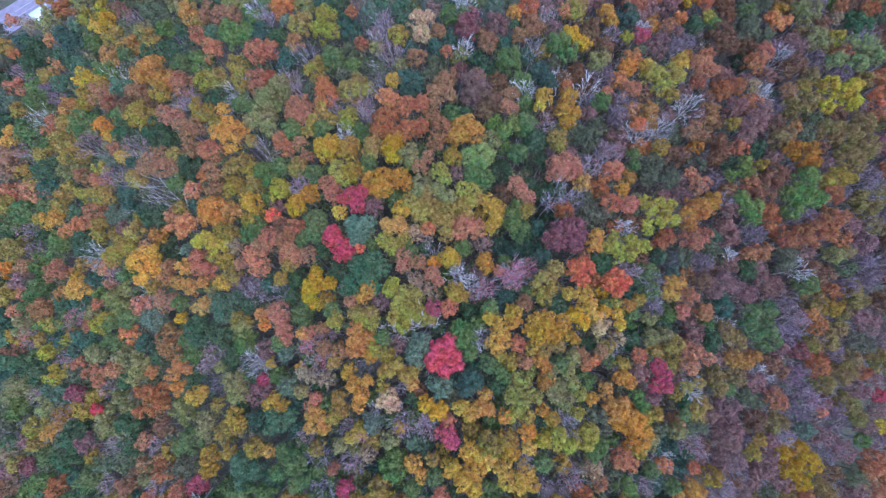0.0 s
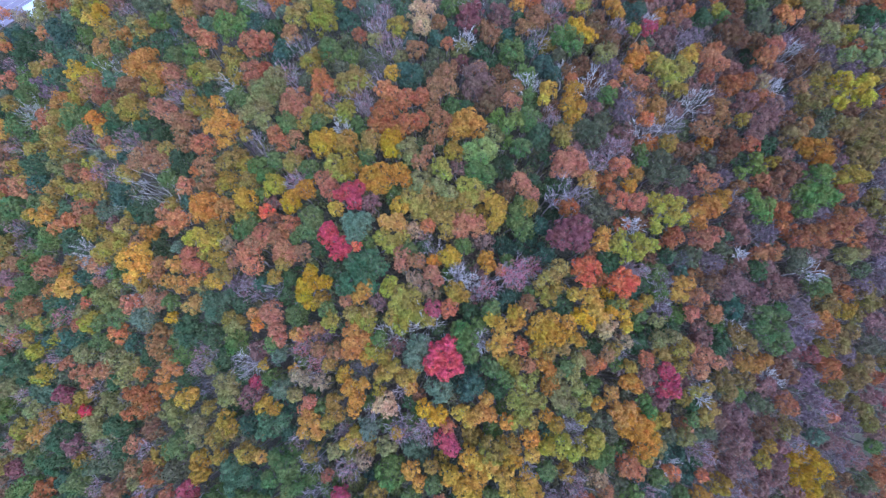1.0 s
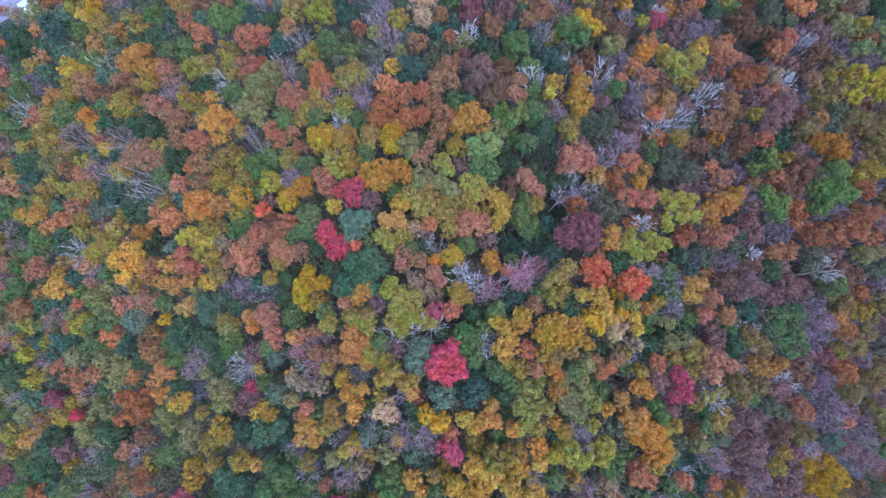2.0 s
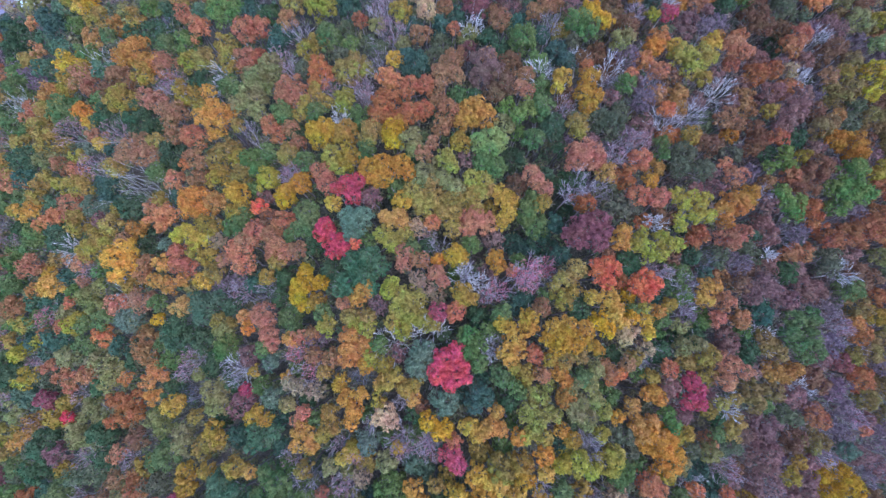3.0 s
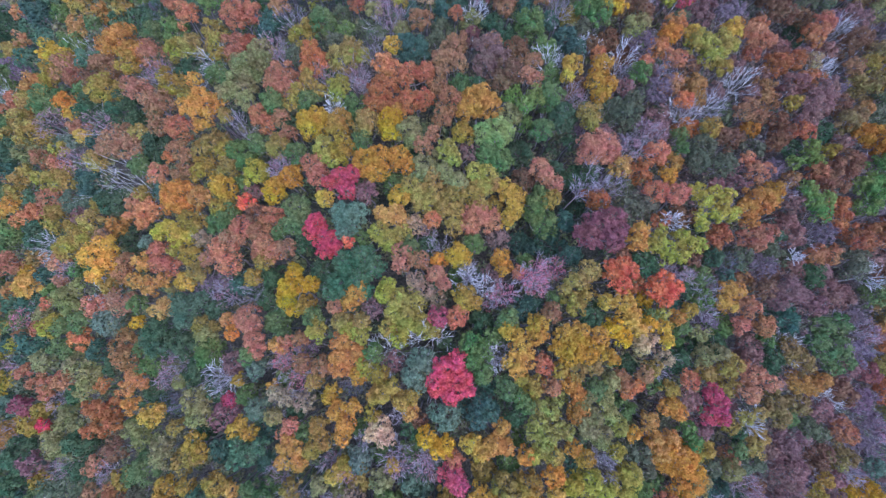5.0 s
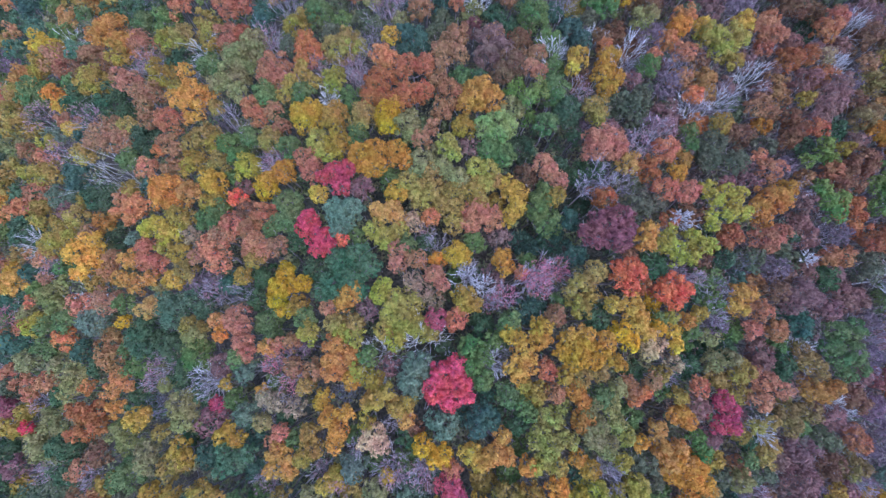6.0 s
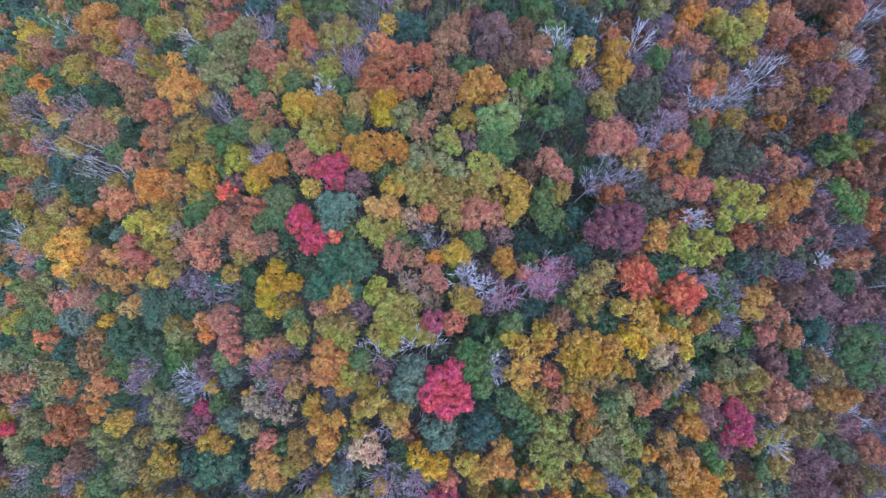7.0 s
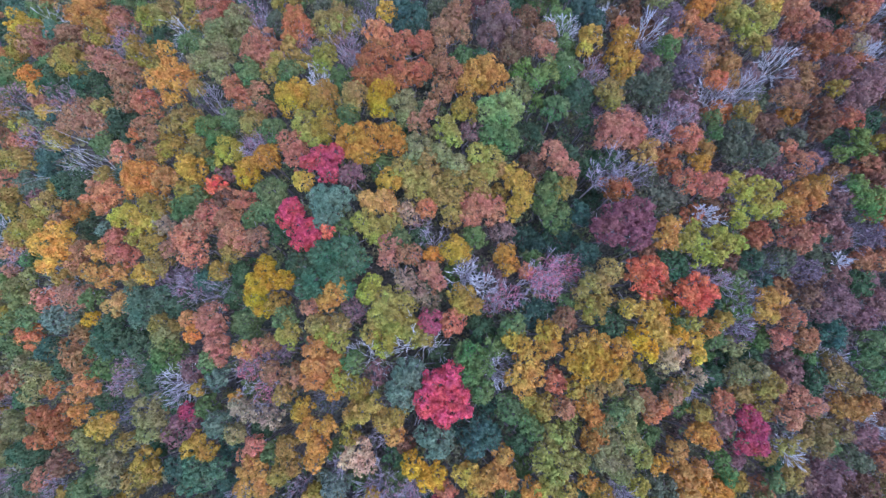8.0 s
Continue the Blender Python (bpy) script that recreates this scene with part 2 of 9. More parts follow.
# ---------------------------------------------------------------- trees
rng = np.random.default_rng(7)
LEAF_SIZE = 0.16
KINDS = {
    # colour key: tree name, words, leaf colour, leaf cover, bark, twigs shown
    "green": ("oak_tree", "%s broadleaf tree still in full green leaf", (0.158, 0.222, 0.085), 1.0, BARK, (3, 1, 1, 0.03)),
    "dark_green": ("shaded_oak_tree", "%s dark green broadleaf tree in the wood", (0.097, 0.15, 0.08), 1.0, BARK, (3, 1, 1, 0.03)),
    "bright_green": ("poplar_tree", "%s bright green leafy tree among autumn trees", (0.185, 0.255, 0.08), 1.0, BARK, (3, 1, 1, 0.03)),
    "lime": ("linden_tree", "%s yellow-green broadleaf tree turning for autumn", (0.375, 0.345, 0.075), 1.0, BARK, (3, 1, 1, 0.03)),
    "olive": ("beech_tree", "%s olive-brown broadleaf tree in early autumn colour", (0.36, 0.28, 0.078), 1.0, BARK, (3, 1, 1, 0.03)),
    "yellow": ("birch_tree", "%s yellow autumn broadleaf tree with clumped leaves", (0.56, 0.395, 0.072), 1.0, BARK, (3, 1, 1, 0.03)),
    "gold": ("hickory_tree", "%s golden-orange autumn tree with dense leaves", (0.53, 0.31, 0.085), 1.0, BARK, (3, 1, 1, 0.03)),
    "orange": ("sugar_maple_tree", "%s orange autumn maple in dense leaf", (0.53, 0.275, 0.088), 1.0, BARK, (3, 1, 1, 0.03)),
    "scarlet": ("scarlet_oak_tree", "%s orange-red autumn tree standing out from the wood", (0.67, 0.235, 0.13), 1.0, BARK, (3, 1, 1, 0.03)),
    "crimson": ("red_maple_tree", "%s vivid crimson maple in full autumn leaf", (0.62, 0.105, 0.132), 1.0, BARK, (3, 1, 1, 0.03)),
    "magenta": ("sumac_tree", "%s magenta-pink leaved autumn tree", (0.45, 0.118, 0.145), 0.9, BARK, (3, 1, 1, 0.03)),
    "salmon": ("dogwood_tree", "%s salmon-pink leaved autumn tree", (0.50, 0.235, 0.125), 0.9, BARK, (3, 1, 1, 0.03)),
    "rose_tan": ("ash_tree", "%s rose-tan autumn tree with thinning leaves", (0.48, 0.25, 0.138), 0.8, MAUVE_BARK, (4, 2, 2, 0.022)),
    "russet": ("chestnut_tree", "%s russet-brown autumn broadleaf tree", (0.228, 0.14, 0.086), 0.9, BARK, (3, 1, 1, 0.03)),
    "caramel": ("walnut_tree", "%s tan-brown autumn broadleaf tree", (0.375, 0.222, 0.118), 0.95, BARK, (3, 1, 1, 0.03)),
    "brick": ("black_gum_tree", "%s brick-red autumn broadleaf tree", (0.37, 0.175, 0.102), 0.95, BARK, (3, 1, 1, 0.03)),
    "maroon": ("dark_maple_tree", "%s dark maroon leaved tree", (0.2, 0.1, 0.092), 0.95, BARK, (3, 1, 1, 0.03)),
    "straw": ("elm_tree", "%s straw-coloured tree with thin dry leaves", (0.4, 0.3, 0.18), 0.6, MAUVE_BARK, (4, 3, 2, 0.02)),
    "blue_green": ("pine_tree", "%s blue-green evergreen tree with fine soft needles", (0.175, 0.225, 0.155), 1.0, BARK, (3, 1, 1, 0.03)),
    "mauve": ("cherry_tree", "%s half-bare tree with mauve-pink leaves on pale twigs", (0.42, 0.255, 0.28), 0.27, PALE_BARK, (7, 3, 3, 0.022)),
    "grey_twig": ("bare_tree", "%s leafless tree with fine purple-grey twigs", (0.23, 0.185, 0.215), 0.14, PALE_BARK, (6, 3, 3, 0.02)),
    "dusky": ("bare_sapling_tree", "%s thin bare sapling with dusky twigs and few leaves", (0.18, 0.185, 0.215), 0.25, MAUVE_BARK, (4, 3, 2, 0.022)),
    "dead": ("dead_tree", "%s dead tree with bleached white limbs", (0.4, 0.4, 0.4), 0, DEAD_WOOD, (9, 3, 3, 0.024)),
    "dusky_rose": ("hornbeam_tree", "%s low rose-brown tree with thinning leaves under the canopy", (0.29, 0.18, 0.165), 0.6, MAUVE_BARK, (4, 2, 2, 0.022)),
    "dusky_green": ("holly_tree", "%s low grey-green tree in the shade of taller trees", (0.15, 0.165, 0.1), 0.8, MAUVE_BARK, (3, 1, 1, 0.03)),
    "dusky_mauve": ("hawthorn_tree", "%s low mauve-grey tree with thin leaves and pale twigs", (0.22, 0.165, 0.185), 0.5, PALE_BARK, (4, 2, 3, 0.022)),
    "coral": ("serviceberry_tree", "%s coral-orange autumn tree with dense leaves", (0.515, 0.25, 0.115), 1.0, BARK, (3, 1, 1, 0.03)),
    "sage": ("hackberry_tree", "%s grey-green broadleaf tree just turning", (0.285, 0.278, 0.115), 1.0, BARK, (3, 1, 1, 0.03)),
    "teal": ("white_oak_tree", "%s deep blue-green oak in full leaf", (0.13, 0.205, 0.12), 1.0, BARK, (3, 1, 1, 0.03)),
    "dark_teal": ("hemlock_tree", "%s dark blue-green tree with soft fine foliage", (0.1, 0.157, 0.115), 1.0, BARK, (3, 1, 1, 0.03)),
    "pale_green": ("locust_tree", "%s pale green feathery-leaved tree", (0.26, 0.32, 0.12), 1.0, BARK, (3, 1, 1, 0.03)),
    "lime_bright": ("tulip_tree", "%s bright lemon-green tree turning yellow", (0.47, 0.395, 0.085), 1.0, BARK, (3, 1, 1, 0.03)),
    "pistachio": ("basswood_tree", "%s soft yellow-green broadleaf tree", (0.35, 0.345, 0.105), 1.0, BARK, (3, 1, 1, 0.03)),
    "yolk": ("yellow_oak_tree", "%s deep yellow autumn tree with clumped leaves", (0.46, 0.32, 0.06), 1.0, BARK, (3, 1, 1, 0.03)),
    "honey": ("cottonwood_tree", "%s pale honey-gold autumn tree", (0.56, 0.36, 0.105), 1.0, BARK, (3, 1, 1, 0.03)),
    "honey_pale": ("aspen_tree", "%s pale buff tree with dry leaves", (0.56, 0.41, 0.225), 0.8, MAUVE_BARK, (4, 2, 2, 0.022)),
    "amber": ("red_oak_tree", "%s amber-brown autumn oak in dense leaf", (0.42, 0.24, 0.078), 1.0, BARK, (3, 1, 1, 0.03)),
    "bronze": ("pin_oak_tree", "%s bronze-olive autumn oak", (0.27, 0.21, 0.085), 1.0, BARK, (3, 1, 1, 0.03)),
    "terracotta": ("sweetgum_tree", "%s dull terracotta-pink autumn tree", (0.47, 0.228, 0.135), 0.95, BARK, (3, 1, 1, 0.03)),
    "rust": ("rusty_oak_tree", "%s rust-red autumn broadleaf tree", (0.40, 0.19, 0.092), 1.0, BARK, (3, 1, 1, 0.03)),
    "umber": ("ironwood_tree", "%s dull umber-brown tree with thinning leaves", (0.27, 0.165, 0.145), 0.85, MAUVE_BARK, (4, 2, 2, 0.022)),
    "mulberry": ("mulberry_tree", "%s dull purple-red leaved tree", (0.27, 0.118, 0.115), 0.95, BARK, (3, 1, 1, 0.03)),
    "mauve_pink": ("redbud_tree", "%s half-bare tree with pink leaves on pale twigs", (0.54, 0.225, 0.245), 0.38, PALE_BARK, (7, 3, 3, 0.022)),
}


def leaf_blades(at, out, size, thin=1.0):
    """Three-cornered leaf sprays at the places at, facing roughly out."""
    k = len(at)
    out = out + rng.normal(0, 0.45, (k, 3))
    out /= np.linalg.norm(out, axis=1)[:, None]
    side = np.cross(out, rng.normal(0, 1, (k, 3)))
    side /= np.linalg.norm(side, axis=1)[:, None] + 1e-9
    up = np.cross(out, side)
    s = (size * rng.uniform(0.7, 1.3, k))[:, None]
    v = np.stack([at + side * s * 1.15 - out * s * 0.3, at - side * s * 0.65 + up * s * 0.72 * thin, at - side * s * 0.65 - up * s * 0.72 * thin], 1)
    return v.reshape(-1, 3), np.arange(3 * k).reshape(k, 3)


def crown_leaves(lobes, cover, leaf, thin):
    """Leaves on many small clumps over the outside of the rounded lobes of one crown."""
    ats, outs = [], []
    c = np.array([b[:3] for b in lobes])
    rr = np.array([b[3] for b in lobes])
    for x, y, z, r in lobes:
        clump = min(0.8, max(0.44, 0.33 * r)) * max(1.0, leaf / LEAF_SIZE)
        clump = min(clump, 0.5 * r)
        k = max(8, int(2.15 * r * r / (clump * clump)))
        up = 1 - 1.04 * (np.arange(k) + 0.5) / k
        turn = np.arange(k) * 2.399963 + rng.uniform(0, 6.3)
        d = np.stack([np.sqrt(1 - up * up) * np.cos(turn), np.sqrt(1 - up * up) * np.sin(turn), up], 1) + rng.normal(0, 0.14, (k, 3))
        d /= np.linalg.norm(d, axis=1)[:, None]
        wave = rng.normal(0, 2.2, (3, 3))
        bulge = 1 + 0.09 * np.sin(d @ wave + rng.uniform(0, 6.3, 3)).sum(1)
        p = np.array((x, y, z)) + d * (r * bulge * rng.uniform(0.76, 0.96, k))[:, None] * (1, 1, 1.3)
        per = max(4, int(cover * 0.83 * 2 * math.pi * clump * clump / (1.32 * leaf * leaf)))
        q = rng.normal(0, 1, (k, per, 3))
        q /= np.linalg.norm(q, axis=2)[..., None]
        face = d * 0.8 + (0, 0, 0.45)
        face /= np.linalg.norm(face, axis=1)[:, None]
        dot = (q * face[:, None]).sum(2, keepdims=True)
        q = np.where(dot < -0.1, q - 2 * dot * face[:, None], q)
        w = (clump * rng.uniform(0.7, 1.25, (k, 1, 1))) * rng.uniform(0.6, 1.05, (k, per, 1))
        a = (p[:, None] + q * w).reshape(-1, 3)
        ats.append(a)
        inner = rng.normal(0, 1, (int(0.27 * len(a)), 3))
        inner /= np.linalg.norm(inner, axis=1)[:, None]
        inner[:, 2] = np.abs(inner[:, 2])
        ats.append(np.array((x, y, z)) + inner * r * rng.uniform(0.5, 0.93, (len(inner), 1)) * (1, 1, 1.3))
        outs.append((q + d[:, None] * 0.25 + (0, 0, 0.15)).reshape(-1, 3))
        outs.append(inner)
    ats, outs = np.concatenate(ats), np.concatenate(outs)
    if len(lobes) > 1:
        gap = (ats[:, None] - c[None]) / (1, 1, 1.3)
        keep = ((np.linalg.norm(gap, axis=2) < 0.44 * rr[None]).sum(1) == 0)
        ats, outs = ats[keep], outs[keep]
    return leaf_blades(ats, outs, leaf, thin)


def tubes(lines, sides=4):
    """Tapered tubes: rows of start, end, start radius, end radius, bent a little midway."""
    verts, faces = [], []
    for a, b, ra, rb in lines:
        a, b = np.asarray(a, float), np.asarray(b, float)
        way = b - a
        far = np.linalg.norm(way) + 1e-9
        mid = (a + b) / 2 + rng.normal(0, 0.06 * far, 3)
        way /= far
        s = np.cross(way, (0.31, 0.83, 0.46))
        s /= np.linalg.norm(s) + 1e-9
        u = np.cross(way, s)
        base = len(verts)
        rings = ((a, ra), (b, rb)) if ra < 0.035 else ((a, ra), (mid, (ra + rb) / 2), (b, rb))
        for p, r in rings:
            for i in range(sides):
                g = 2 * math.pi * i / sides
                verts.append(p + r * (math.cos(g) * s + math.sin(g) * u))
        for ring in range(0, sides * (len(rings) - 1), sides):
            for i in range(sides):
                j = (i + 1) % sides
                faces.append((base + ring + i, base + ring + j, base + ring + sides + j, base + ring + sides + i))
    return verts, faces


def grown(lines, start, way, length, radius, depth, kids, least):
    """One branch, and from along it its side branches, each thinner and shorter, bending upwards."""
    end = start + way * length
    lines.append((start, end, radius, max(radius * 0.62, least)))
    if depth == 0:
        return
    for i in range(kids):
        at = start + way * length * (1.0 if i == 0 else rng.uniform(0.45, 0.98))
        turn = way + rng.normal(0, 0.38, 3) + (0, 0, 0.14)
        turn /= np.linalg.norm(turn)
        grown(lines, at, turn, length * rng.uniform(0.55, 0.85), max(radius * 0.6, least), depth - 1, kids, least)


def forked(lobe, root, thick, limbs, depth, kids, least, bare, rise):
    """A limb from the fork of the trunk into one lobe of the crown, with its branches and twigs."""
    x, y, z, r = lobe
    heart = np.array((x, y, z - (1.3 if bare else 0.7) * r))
    lines = [(root, heart, thick, thick * 0.8)]
    reach = (2.35 if bare else 1.75) * r / sum(0.7 ** i for i in range(depth + 1))
    for i in range(limbs):
        g = 2 * math.pi * (i + rng.uniform(-0.3, 0.3)) / limbs
        way = np.array((math.cos(g), math.sin(g), rng.uniform(*rise)))
        grown(lines, heart, way / np.linalg.norm(way), reach * rng.uniform(0.85, 1.2), thick * (0.45 if bare else 0.6), depth, kids, least)
    return lines


def tree(key, *rows, coarse=1.0):
    """A tree of that kind whose crown is made of rounded lobes: rows of x, y, height of the heart and radius."""
    name, words, colour, cover, bark, twigs = KINDS[key]
    rows = np.array(rows, float)
    mx, my = np.average(rows[:, 0], weights=rows[:, 3]), np.average(rows[:, 1], weights=rows[:, 3])
    base = land(mx, my) - 0.15
    lobes = [(x - mx, y - my, max(z - base, 0.9 * r + 0.6), r) for x, y, z, r in rows]
    wide = float(rows[:, 3].max())
    size = "broad" if len(rows) > 3 or wide > 3.2 else ("small" if wide < 1.6 and len(rows) == 1 else "rounded")
    thing = new(name)
    thing.location = (mx, my, base)
    tagged(thing, words % size, "tree", group=name.replace("_tree", " trees of the wood"))
    tint = rng.normal(1, 0.03, 3) * rng.uniform(0.9, 1.11)
    shade = tuple(float(v) for v in np.clip(np.array(colour) * tint, 0.005, 0.85)) + (1.0,)
    bottom = min(z - 0.8 * r for _, _, z, r in lobes)
    fork_z = max(0.5, bottom - 0.6)
    thick = 0.05 + 0.03 * wide + 0.01 * len(rows)
    root = np.array((0.0, 0.0, fork_z))
    v, f = tubes([((0, 0, -0.1), root * 0.5 + rng.normal(0, 0.06, 3), thick * 1.5, thick * 1.15), (root * 0.5, root, thick * 1.15, thick)], 6)
    link_mesh("trunk", v, f, bark, thing, True)
    limbs, depth, kids, least = twigs
    bare = depth > 2
    rise = (0.6, 2.2) if cover == 0 else ((0.9, 2.8) if bare else (0.35, 1.3))
    if coarse > 1.5 or (mx < -65 and cover > 0):
        depth = min(depth, 2)
    for lobe in lobes:
        v, f = tubes(forked(lobe, root, thick * 0.8, limbs, depth, kids, least, bare, rise), 3)
        link_mesh("limb", v, f, bark, thing, True)
    if cover > 0:
        leaf = LEAF_SIZE * (1.0 if mx > -35 else (1.3 if mx > -60 else (1.65 if mx > -90 else (2.1 if mx > -130 else 2.6)))) * coarse
        v, f = crown_leaves(lobes, cover, leaf, 0.35 if cover < 0.4 else 1.0)
        crown = link_mesh("crown", v, f, LEAF, thing)
        crown.color = shade
    return thing


# the wood that the flight looks down on
# far western gap fillers lean blue-green, their leaf colour standing in for bluish haze
tree("amber", (-165.2, 136.2, -55.6, 3.24), coarse=1.25)
tree("amber", (-112.8, 92.4, -34.7, 3.09), coarse=1.25)
tree("amber", (-99.3, 91.7, -28.3, 2.73), coarse=1.25)
tree("amber", (68.0, 83.2, 4.0, 2.59), (70.8, 85.6, 4.0, 2.20), coarse=1.25)
tree("amber", (35.0, 78.7, 7.3, 1.47), coarse=1.25)
tree("amber", (-129.4, 77.5, -41.8, 3.78), coarse=1.25)
tree("amber", (81.0, 76.1, 1.6, 2.16), coarse=1.25)
tree("amber", (46.1, 66.6, 7.9, 1.84), coarse=1.25)
tree("amber", (52.8, 59.1, 7.6, 1.47), coarse=1.25)
tree("amber", (41.8, 44.5, 10.0, 2.06), (41.8, 42.1, 9.5, 1.75), coarse=1.25)
tree("amber", (72.1, 41.5, 8.7, 1.25))
tree("amber", (-8.8, 38.1, 10.7, 1.43))
tree("amber", (51.0, 37.3, 8.5, 1.50), coarse=1.25)
tree("amber", (71.9, 35.3, 9.1, 2.42), (69.6, 36.4, 9.6, 1.80), (73.1, 33.5, 9.7, 1.64))
tree("amber", (35.1, 29.4, 11.4, 1.77), coarse=1.25)
tree("amber", (51.0, 25.0, 10.9, 1.75), coarse=1.25)
tree("amber", (-69.8, 23.6, -11.9, 2.13), coarse=1.25)
tree("amber", (46.0, 22.9, 13.6, 1.81), (44.0, 21.2, 14.0, 1.41), (47.5, 21.8, 13.6, 1.41), (44.5, 19.4, 13.9, 1.09))
tree("amber", (75.2, 19.7, 8.1, 1.56))
tree("amber", (-151.8, -1.9, -50.4, 3.11), (-150.9, 1.5, -49.8, 2.64), coarse=1.25)
tree("amber", (53.7, -4.3, 6.2, 1.57), (56.6, -4.7, 5.6, 1.49), (58.4, -3.7, 5.7, 1.24))
tree("amber", (16.5, -6.6, 16.2, 1.33), (16.2, -7.7, 16.3, 0.96))
tree("amber", (26.8, -8.5, 13.5, 1.19))
tree("amber", (-105.6, -22.3, -35.3, 2.84), coarse=1.25)
tree("blue_green", (-173.0, 92.1, -59.3, 4.34))
tree("blue_green", (-16.1, 81.6, 3.4, 2.29), coarse=1.25)
tree("blue_green", (11.1, 77.7, 7.1, 2.15), coarse=1.25)
tree("blue_green", (-38.7, 75.7, -0.3, 1.59))
tree("blue_green", (-16.7, 72.7, 5.1, 2.23), (-15.3, 70.9, 5.8, 1.44))
tree("blue_green", (11.2, 70.4, 9.1, 1.92))
tree("blue_green", (-98.7, 50.1, -26.1, 2.11))
tree("blue_green", (-87.5, 31.4, -18.9, 2.23), (-83.4, 30.9, -17.1, 1.69))
tree("blue_green", (-58.9, 19.2, -5.9, 1.18))
tree("blue_green", (-15.3, 19.0, 12.5, 2.20), (-16.4, 20.1, 13.0, 1.50), (-13.9, 20.1, 13.2, 1.59), (-15.4, 17.1, 12.9, 1.49))
tree("blue_green", (-66.9, 3.7, -11.1, 2.35))
tree("blue_green", (-4.4, -3.1, 14.7, 2.08), (-3.8, -1.1, 15.3, 1.62))
tree("blue_green", (-29.0, -3.4, 6.6, 1.42))
tree("blue_green", (-0.2, -8.2, 15.3, 1.52), (-1.3, -7.7, 15.5, 1.23))
tree("blue_green", (-28.2, -8.9, 6.3, 1.64))
tree("blue_green", (-11.9, -14.2, 10.4, 1.75))
tree("blue_green", (72.4, -18.3, -3.0, 1.73))
tree("brick", (-103.3, 70.6, -27.4, 2.29))
tree("brick", (-18.4, 64.6, 5.2, 1.51))
tree("brick", (-43.7, 59.4, -1.3, 2.80))
tree("brick", (-40.6, 59.3, 0.4, 1.77))
tree("brick", (52.6, 51.1, 10.1, 1.54))
tree("brick", (58.6, 36.1, 10.4, 1.44))
tree("brick", (-96.5, 29.9, -23.4, 1.87))
tree("brick", (44.8, 17.3, 13.0, 1.83), (47.4, 17.8, 12.9, 1.50), (45.7, 16.4, 12.9, 1.50))
tree("brick", (-91.5, 2.7, -21.4, 1.41))
tree("brick", (90.1, -7.8, -6.0, 1.53))
tree("brick", (-18.6, -22.1, 8.7, 1.00))
tree("bright_green", (-52.7, 73.8, -4.3, 2.90), (-55.0, 76.5, -4.2, 2.22), (-49.4, 74.5, -2.8, 2.04))
tree("bright_green", (10.2, 40.9, 11.0, 1.60), coarse=1.25)
tree("bright_green", (13.1, 38.9, 14.2, 1.55), (11.5, 37.5, 14.3, 1.27))
tree("bright_green", (12.1, 35.7, 11.9, 1.14), coarse=1.25)
tree("bright_green", (58.5, 32.9, 11.5, 1.24), (57.8, 31.1, 11.4, 1.32), (55.0, 29.9, 11.6, 1.07), (58.8, 30.3, 11.5, 1.06))
tree("bright_green", (70.2, 29.9, 10.5, 2.09), (69.3, 26.3, 10.0, 2.43), (66.5, 26.5, 10.7, 1.75), (71.7, 25.8, 10.2, 1.73), (66.7, 23.3, 10.1, 1.74))
tree("bright_green", (56.6, 25.5, 11.5, 1.37), (57.3, 23.6, 11.0, 1.52), (58.5, 22.0, 10.7, 1.44), (59.5, 24.1, 11.3, 1.27))
tree("bronze", (96.5, 81.3, 2.0, 2.60), (94.5, 78.4, 1.7, 2.21), coarse=1.25)
tree("bronze", (109.7, 80.6, 3.5, 2.42), (107.7, 82.6, 4.7, 2.06), coarse=1.25)
tree("bronze", (102.8, 78.6, 4.0, 2.23), (101.7, 80.0, 2.8, 1.90), coarse=1.25)
tree("bronze", (83.7, 69.8, 2.9, 1.35), coarse=1.25)
tree("bronze", (88.8, 64.2, 3.1, 1.60), coarse=1.25)
tree("bronze", (81.2, 55.9, 5.1, 2.00), coarse=1.25)
tree("bronze", (92.3, 54.8, 5.7, 1.81), coarse=1.25)
tree("bronze", (80.2, 50.0, 5.7, 1.75), coarse=1.25)
tree("bronze", (77.3, 47.7, 4.8, 2.22), (75.3, 49.5, 5.2, 1.88), coarse=1.25)
tree("bronze", (93.0, 43.8, 6.9, 2.09), coarse=1.25)
tree("bronze", (82.6, 39.9, 7.5, 3.10), (79.1, 41.0, 8.2, 2.29), (85.6, 37.2, 7.5, 2.71), (86.6, 42.3, 8.2, 2.25), (81.5, 35.4, 8.0, 2.25), (83.4, 33.7, 8.2, 1.65))
tree("bronze", (68.5, 38.8, 8.5, 2.24), (70.3, 40.1, 8.8, 1.71))
tree("bronze", (89.1, 28.3, 6.5, 1.94), (92.0, 30.1, 5.9, 1.65), coarse=1.25)
tree("bronze", (93.7, 27.8, 6.5, 1.70), coarse=1.25)
tree("bronze", (85.2, 25.4, 6.2, 2.13), (83.3, 27.0, 6.6, 1.81), coarse=1.25)
tree("bronze", (87.2, 21.7, 4.7, 1.92), coarse=1.25)
tree("bronze", (86.5, 7.4, -1.2, 2.20), (84.2, 9.7, 0.6, 1.87), coarse=1.25)
tree("bronze", (75.1, 7.2, 1.4, 2.20), coarse=1.25)
tree("bronze", (83.0, 4.5, -1.0, 1.54), coarse=1.25)
tree("bronze", (82.2, 1.1, -3.1, 2.22), (81.2, -1.5, -3.1, 1.89), coarse=1.25)
